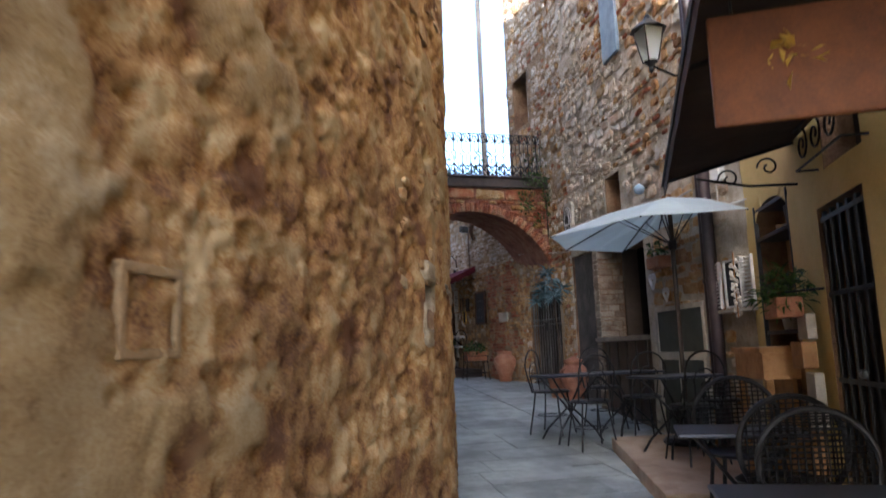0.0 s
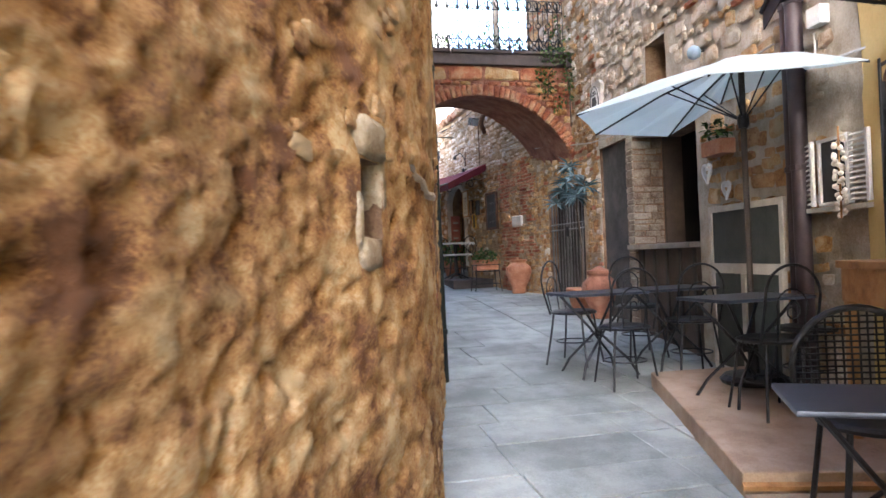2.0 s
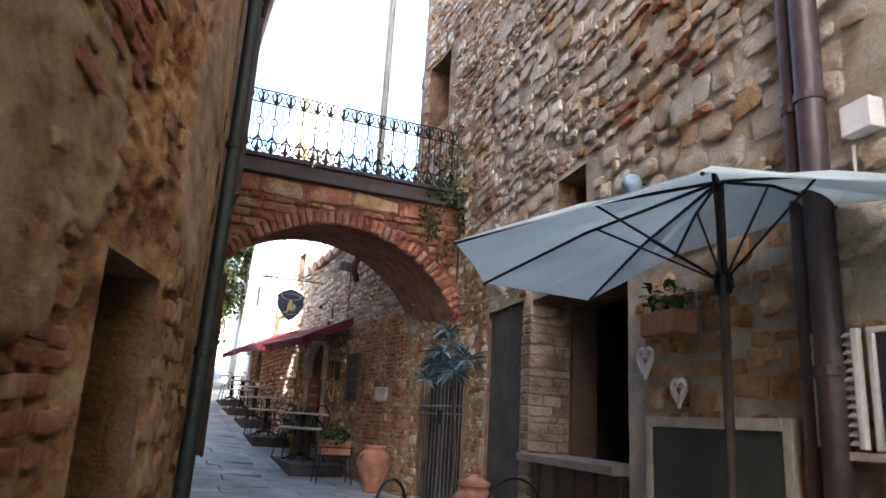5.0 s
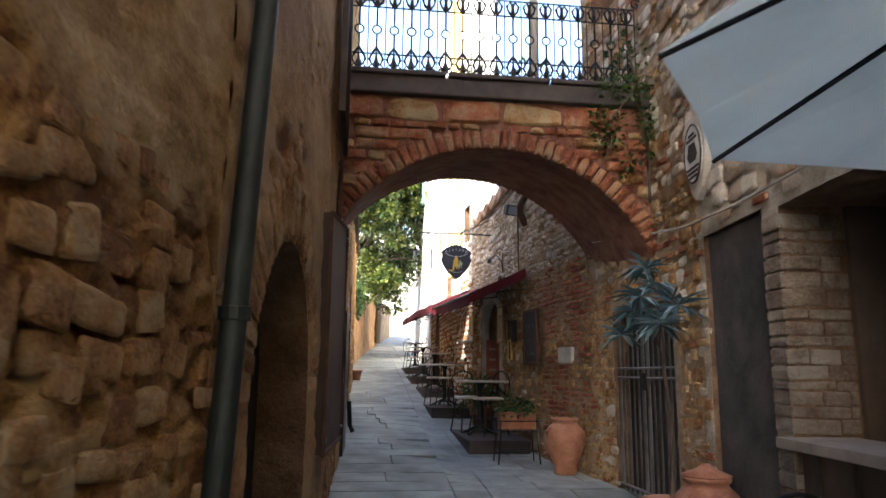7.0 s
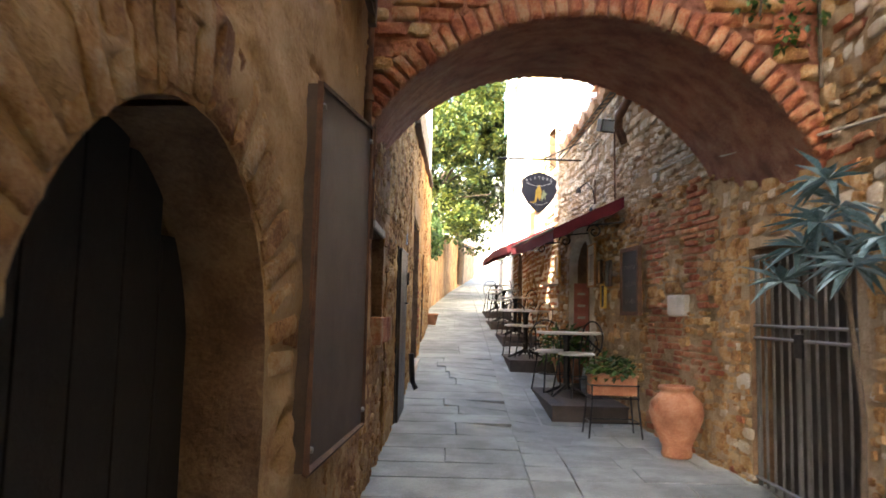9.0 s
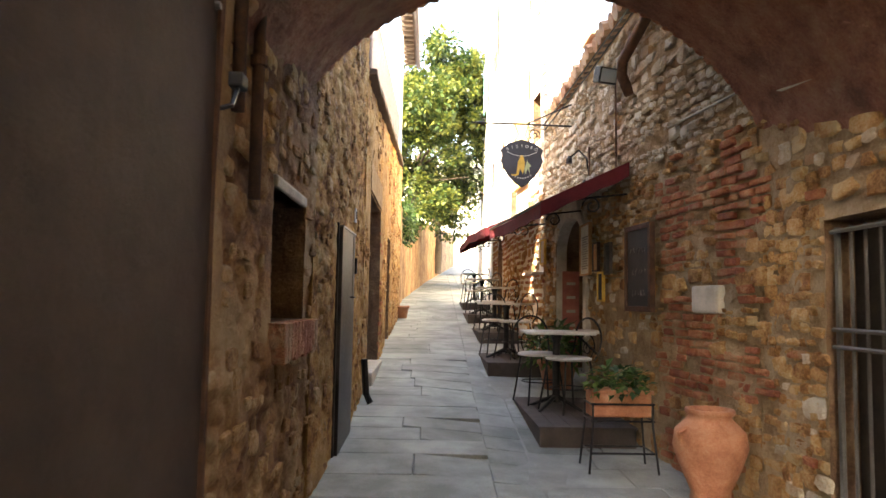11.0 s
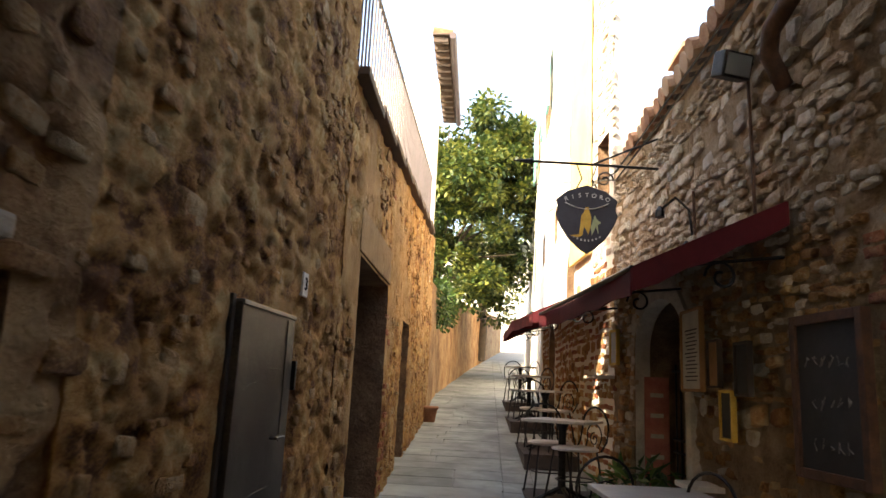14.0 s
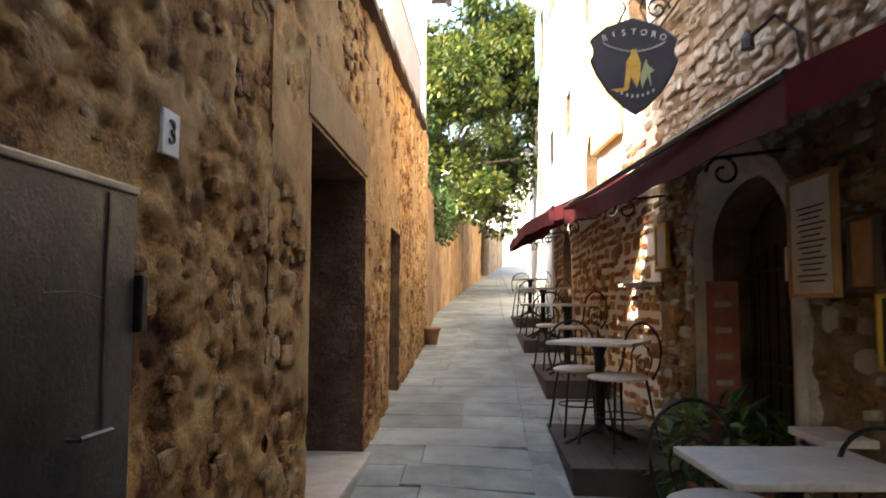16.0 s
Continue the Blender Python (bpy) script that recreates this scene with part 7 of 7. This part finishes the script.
def rubble(built, line, y0, y1, z0, z1, hs, aspect, cover, kind, near, proud=(0.02, 0.045), seed=1, gap=0.012, limit=300):
    """Random-coursed stones over a stretch of wall; cover(y, z): chance of a stone; kind(y, z): its sort."""
    ob, holes, topf, surf = built
    r = random.Random(seed)
    items = []
    s0, s1 = line.sy(y0), line.sy(y1)
    z = z0
    while z < z1:
        h = hs[0] + (hs[1] - hs[0]) * r.random() ** 1.6
        s = s0 - r.uniform(0, 0.2)
        while s < s1:
            y = float(np.interp(s, line.s, line.q[:, 1]))
            kd = kind(y, z)
            hh = h * r.uniform(0.8, 1.05)
            w = (0.17 * r.uniform(0.65, 1.25)) if kd == "brick" else h * r.uniform(*aspect)
            if kd == "brick":
                hh = min(h, 0.06)
            c, zc = s + w / 2, z + h / 2 + r.uniform(-0.25, 0.25) * h * (0.3 if kd == "brick" else 1)
            ok = s > s0 - 0.05 and c + w / 2 < s1 + 0.05 and zc + hh / 2 < float(topf(np.array(y))) - 0.02 and zc > g(y) - 0.15
            for a, b, za, zb, rise, depth in holes:
                if a - 0.02 < c + w / 2 and c - w / 2 < b + 0.02 and za - 0.02 < zc + hh / 2 and zc - hh / 2 < zb + 0.02:
                    if rise and zc > zb - rise:
                        q = ((abs(c - (a + b) / 2) + 0) / ((b - a) / 2)) ** 2 + ((zc - hh / 2 - (zb - rise)) / rise) ** 2
                        ok = ok and q > 1.25
                    else:
                        ok = False
            if ok and r.random() < cover(y, zc):
                d = r.uniform(*proud) * 0.5
                off = float(surf(np.array(c), np.array(zc))) * 0.8
                m = line.place(y, zc, off) @ Matrix.Rotation(r.uniform(-0.14, 0.14) * (0.35 if kd == "brick" else 1), 4, "Y") @ Matrix.Rotation(r.uniform(-0.06, 0.06), 4, "X") @ Matrix.Diagonal((w * r.uniform(0.9, 1.08) - gap, d, hh * r.uniform(0.85, 1.15) - gap, 1))
                items.append((m, kd, y, zc))
            s += w
        z += h
    r.shuffle(items)
    lay(ob, items, near, limit)

def patchy(th, scale=0.9, seed=0.0, hi=0.95, lo=0.05):
    return lambda y, z: hi if float(fract(np.array(y / scale + seed), np.array(z / scale + seed), 3)) * 2 + 0.5 > th else lo

ruddy = patchy(0.62, 1.3, 7.0, 1.0, 0.0)
rubble(wl1, LEFT, 0.2, 7.3, -0.7, 4.5, (0.05, 0.13), (0.9, 2.0), lambda y, z: 0.85 if 5.42 < y < 5.85 and z > 0.9 else ((0.25 if z < g(y) + 0.45 and y > 2.2 else 0.0) + (patchy(0.5, 0.9, 3.0, 0.2, 0.0)(y, z) if 3.4 < y < 6.4 else 0.0)), lambda y, z: "brick" if 5.42 < y < 5.85 and z > 0.9 else "stone_tan", lambda y, z: 2.6 < y and 0.3 < z < 2.5, (0.012, 0.034), 5, 0.012)
rubble(wl1, LEFT, 6.36, 7.2, 0.2, 1.95, (0.09, 0.2), (0.9, 2.0), lambda y, z: 0.85, lambda y, z: "block", lambda y, z: True, (0.012, 0.03), 15, 0.014, 80)
rubble(wl2, LEFT, 7.3, 10.5, 0.0, 5.0, (0.08, 0.17), (1.0, 2.2), lambda y, z: patchy(0.6, 0.7, 1.2, 0.8, 0.03)(y, z) if z < 2.6 else 0.05, lambda y, z: "stone_tan", lambda y, z: z < 2.8, (0.012, 0.03), 6, 0.016)
rubble(wl2, LEFT, 10.45, 12.0, 0.3, 3.6, (0.06, 0.13), (1.0, 2.2), lambda y, z: 0.5 if y < 11.6 else 0.7, lambda y, z: "stone_tan", lambda y, z: z < 3.0, (0.01, 0.026), 16, 0.014, 150)
rubble(wl3, LEFT, 12.0, 14.5, 0.4, 7.0, (0.045, 0.12), (0.9, 2.0), lambda y, z: 0.22 if z < 2.9 else patchy(0.5, 0.8, 4.0, 0.6, 0.05)(y, z), lambda y, z: "stone_tan", lambda y, z: z < 3.2, (0.01, 0.028), 7)
rubble(wl4, LEFT, 14.5, 22.0, 0.6, 4.4, (0.05, 0.12), (0.9, 2.0), lambda y, z: 0.55 if z < g(y) + 1.8 else patchy(0.45, 0.8, 2.0, 0.6, 0.1)(y, z), lambda y, z: "brick" if 16.6 < y < 16.9 else "stone_tan", lambda y, z: y < 18.5, (0.01, 0.03), 8)
rubble(wr2, RIGHT, 5.45, 9.65, 0.0, 9.0, (0.07, 0.19), (0.9, 1.9), lambda y, z: 0.93, lambda y, z: "brick" if (8.55 < y < 8.8 and z < 2.6) or (z > 2.5 and ruddy(y, z) > 0.5 and prng.random() < 0.22) else ("stone_tan" if (5.8 < y < 7.2 and z < 2.6) or (ruddy(y, z) > 0.5 and prng.random() < 0.6) or prng.random() < 0.05 else "stone_grey"), lambda y, z: z < 3.6 and y > 6.5, (0.028, 0.058), 9, 0.016, 400)
rubble(wr2b, RIGHT, 9.65, 12.0, 0.3, 9.0, (0.06, 0.15), (0.9, 2.0), lambda y, z: 0.92, lambda y, z: "brick" if prng.random() < 0.1 else ("stone_tan" if z < 2.9 and prng.random() < 0.75 or prng.random() < 0.2 else "stone_grey"), lambda y, z: z < 3.4, (0.025, 0.05), 19, 0.014, 300)
for ya, yb in ((10.06, 10.22), (11.47, 12.0)):
    rubble(wr2b, RIGHT, ya, yb, 0.4, 2.3, (0.06, 0.12), (0.8, 1.5), lambda y, z: 0.95, lambda y, z: "stone_tan", lambda y, z: True, (0.02, 0.04), 20, 0.012, 60)
bricky = patchy(0.42, 0.55, 5.0, 1.0, 0.0)
def brick_zone(y, z):
    return y < 13.25 and z < 2.75 and (bricky(y, z * 1.6) > 0.5 or (12.45 < y < 13.15 and 1.1 < z < 1.75) or (12.15 < y < 12.4 and z > 1.8))
rubble(wr3, RIGHT, 12.0, 17.25, 0.4, 4.1, (0.05, 0.13), (1.0, 2.2), lambda y, z: 0.0 if brick_zone(y, z) else (0.9 if not (13.3 < y < 15.4 and z < 1.7) else 0.35), lambda y, z: "stone_tan" if (z < 2.7 and (y < 13.4 or prng.random() < 0.7)) else "stone_grey", lambda y, z: y < 15.5, (0.03, 0.062), 10, 0.017, 300)
rubble(wr3, RIGHT, 12.0, 13.3, 0.4, 2.8, (0.052, 0.064), (1.0, 2.2), lambda y, z: 0.9 if brick_zone(y, z) else 0.0, lambda y, z: "brick", lambda y, z: True, (0.02, 0.055), 14, 0.012, 300)
rubble(wr4, RIGHT, 17.25, 24.0, 0.7, 7.5, (0.07, 0.16), (1.0, 2.2), lambda y, z: 0.9 if z < g(y) + 1.6 or y < 18.05 else (0.4 if z < 3.2 else 0.0), lambda y, z: "stone_grey" if z > 3.2 else ("brick" if prng.random() < 0.4 else "stone_tan"), lambda y, z: y < 21 and z < 3.2, (0.015, 0.03), 12, 0.012, 150)

# bridge faces: coursed stone over a brick ring
FACE = Line([(1.9, BY0), (4.62, BY0)], 1, 0)
items, r = [], random.Random(3)
z = 2.6
while z < 3.66:
    h = r.uniform(0.06, 0.11) if z < 3.5 else 3.71 - z
    x = 1.99 + r.uniform(-0.1, 0)
    while x < 4.48:
        w = h * r.uniform(1.3, 2.9)
        c = x + w / 2
        if min(intrados(x), intrados(x + w)) + 0.17 < z + h * 0.6 and intrados(c) + 0.13 < z and 2.0 < c < 4.46:
            m = Matrix.Translation((c, BY0, z + h / 2)) @ Matrix.Rotation(r.uniform(-0.07, 0.07), 4, "Y") @ Matrix.Diagonal((w - 0.012, r.uniform(0.02, 0.05), h - 0.012, 1))
            items.append((m, "brick" if r.random() < 0.5 else "stone_tan", BY0, z))
        x += w
    z += h
lay(arch_bridge, items, lambda y, z: True)
for face_y, far, sg in ((BY0, 0.0, 1), (BY1, 1.0, -1)):
    items, x = [], 2.0
    while x < 4.5:
        dz = intrados(x + 0.01, far) - intrados(x - 0.01, far)
        tan_ = math.atan2(dz, 0.02)
        m = Matrix.Translation((x, face_y, intrados(x, far))) @ Matrix.Rotation(-tan_, 4, "Y") @ Matrix.Translation((0, 0, 0.072)) @ Matrix.Diagonal((0.062, sg * r.uniform(0.03, 0.045), 0.15, 1))
        items.append((m, "brick", face_y, 3.0))
        x += 0.072 * max(0.12, math.cos(tan_))
    lay(arch_bridge, items, lambda y, z: True)

# voussoirs round the arched doors
def voussoirs(built, line, hole, kind, size, width):
    ob = built[0]
    a, b, za, zb, rise, depth = built[1][hole]
    mid, half, items, ang = (a + b) / 2, (b - a) / 2, [], 0.03
    while ang < math.pi - 0.02:
        u, v = mid + (half + size * 0.52) * math.cos(ang), zb - rise + (rise + size * 0.52) * math.sin(ang)
        y = float(np.interp(u, line.s, line.q[:, 1]))
        m = line.place(y, v, 0.0) @ Matrix.Rotation(math.pi / 2 - ang, 4, "Y") @ Matrix.Diagonal((width * 0.9, 0.012 + 0.01 * prng.random(), size * prng.uniform(0.85, 1.08), 1))
        items.append((m, kind, y, v))
        ang += width / (half + size * 0.3)
    lay(ob, items, lambda y, z: True)

voussoirs(wl2, LEFT, 0, "block", 0.26, 0.08)
voussoirs(wr3, RIGHT, 0, "stone_grey", 0.2, 0.1)

# street slabs
def slab_mesh(k):
    r = random.Random(500 + k)
    bm = bmesh.new()
    box(bm, -0.5, 0.5, -0.5, 0.5, -1.0, 0.0)
    for v in bm.verts:
        if v.co.z > -0.5:
            v.co.x *= 0.985
            v.co.y *= 0.98
    top = [f for f in bm.faces if f.normal.z > 0.5]
    bmesh.ops.inset_region(bm, faces=top, thickness=0.025, depth=0.0)
    for v in bm.verts:
        if v.co.z > -0.1 and max(abs(v.co.x), abs(v.co.y)) > 0.475:
            v.co.z -= 0.07
    me = bpy.data.meshes.new("paving_slab")
    bm.to_mesh(me)
    bm.free()
    me.materials.append(M["slab"])
    return me

SLABS = [slab_mesh(k) for k in range(3)]
pavement = tagged(new("pavement"), "worn grey stone slabs paving the alley", "pavement", kind="structure")
r = random.Random(21)
y, near_s, rest_v, rest_f = -3.9, 0, [], []
while y < 44:
    d = r.uniform(0.3, 0.48) if y > 3 else r.uniform(0.5, 0.8)
    yc = y + d / 2
    xl = float(np.interp(yc, LEFT.q[:, 1], LEFT.q[:, 0])) - 0.1 if yc < 22 else float(np.interp(yc, GARDEN.q[:, 1], GARDEN.q[:, 0])) - 0.1
    xr = float(np.interp(yc, RIGHT.q[:, 1], RIGHT.q[:, 0])) + 0.1
    gut = 2.95 + 0.018 * (yc - 8) if yc > 6 else 2.6
    cuts = [xl]
    while cuts[-1] < gut - 0.45:
        cuts.append(cuts[-1] + r.uniform(0.38, 0.8))
    cuts[-1] = gut if len(cuts) > 1 else cuts[-1]
    cuts.append(gut + 0.3)
    while cuts[-1] < xr:
        cuts.append(cuts[-1] + r.uniform(0.38, 0.75))
    for x0, x1 in zip(cuts, cuts[1:]):
        if x1 - x0 < 0.08:
            continue
        dip = -0.006 if abs((x0 + x1) / 2 - gut - 0.15) < 0.02 else 0.0
        xc = (x0 + x1) / 2
        sx, sy = (G(xc + 0.1, yc) - G(xc - 0.1, yc)) / 0.2, (G(xc, yc + 0.1) - G(xc, yc - 0.1)) / 0.2
        m = Matrix.Translation((xc, yc, G(xc, yc) + dip + r.uniform(-0.002, 0.002))) @ Matrix.Rotation(math.atan(sy) + r.uniform(-0.003, 0.003), 4, "X") @ Matrix.Rotation(-math.atan(sx) + r.uniform(-0.003, 0.003), 4, "Y") @ Matrix.Diagonal((x1 - x0 - 0.003, d - 0.003, 0.03, 1))
        me = r.choice(SLABS)
        if 5 < yc < 22 and near_s < 300:
            ob = new("paving_slab", me)
            ob.parent, ob.matrix_basis = pavement, m
            near_s += 1
        else:
            k = len(rest_v)
            rest_v += [m @ v.co for v in me.vertices]
            rest_f += [[i + k for i in p.vertices] for p in me.polygons]
    y += d
ob = link("paving_rest", rest_v, rest_f, M["slab_rest"], pavement)
ob["kind"] = "stuff"
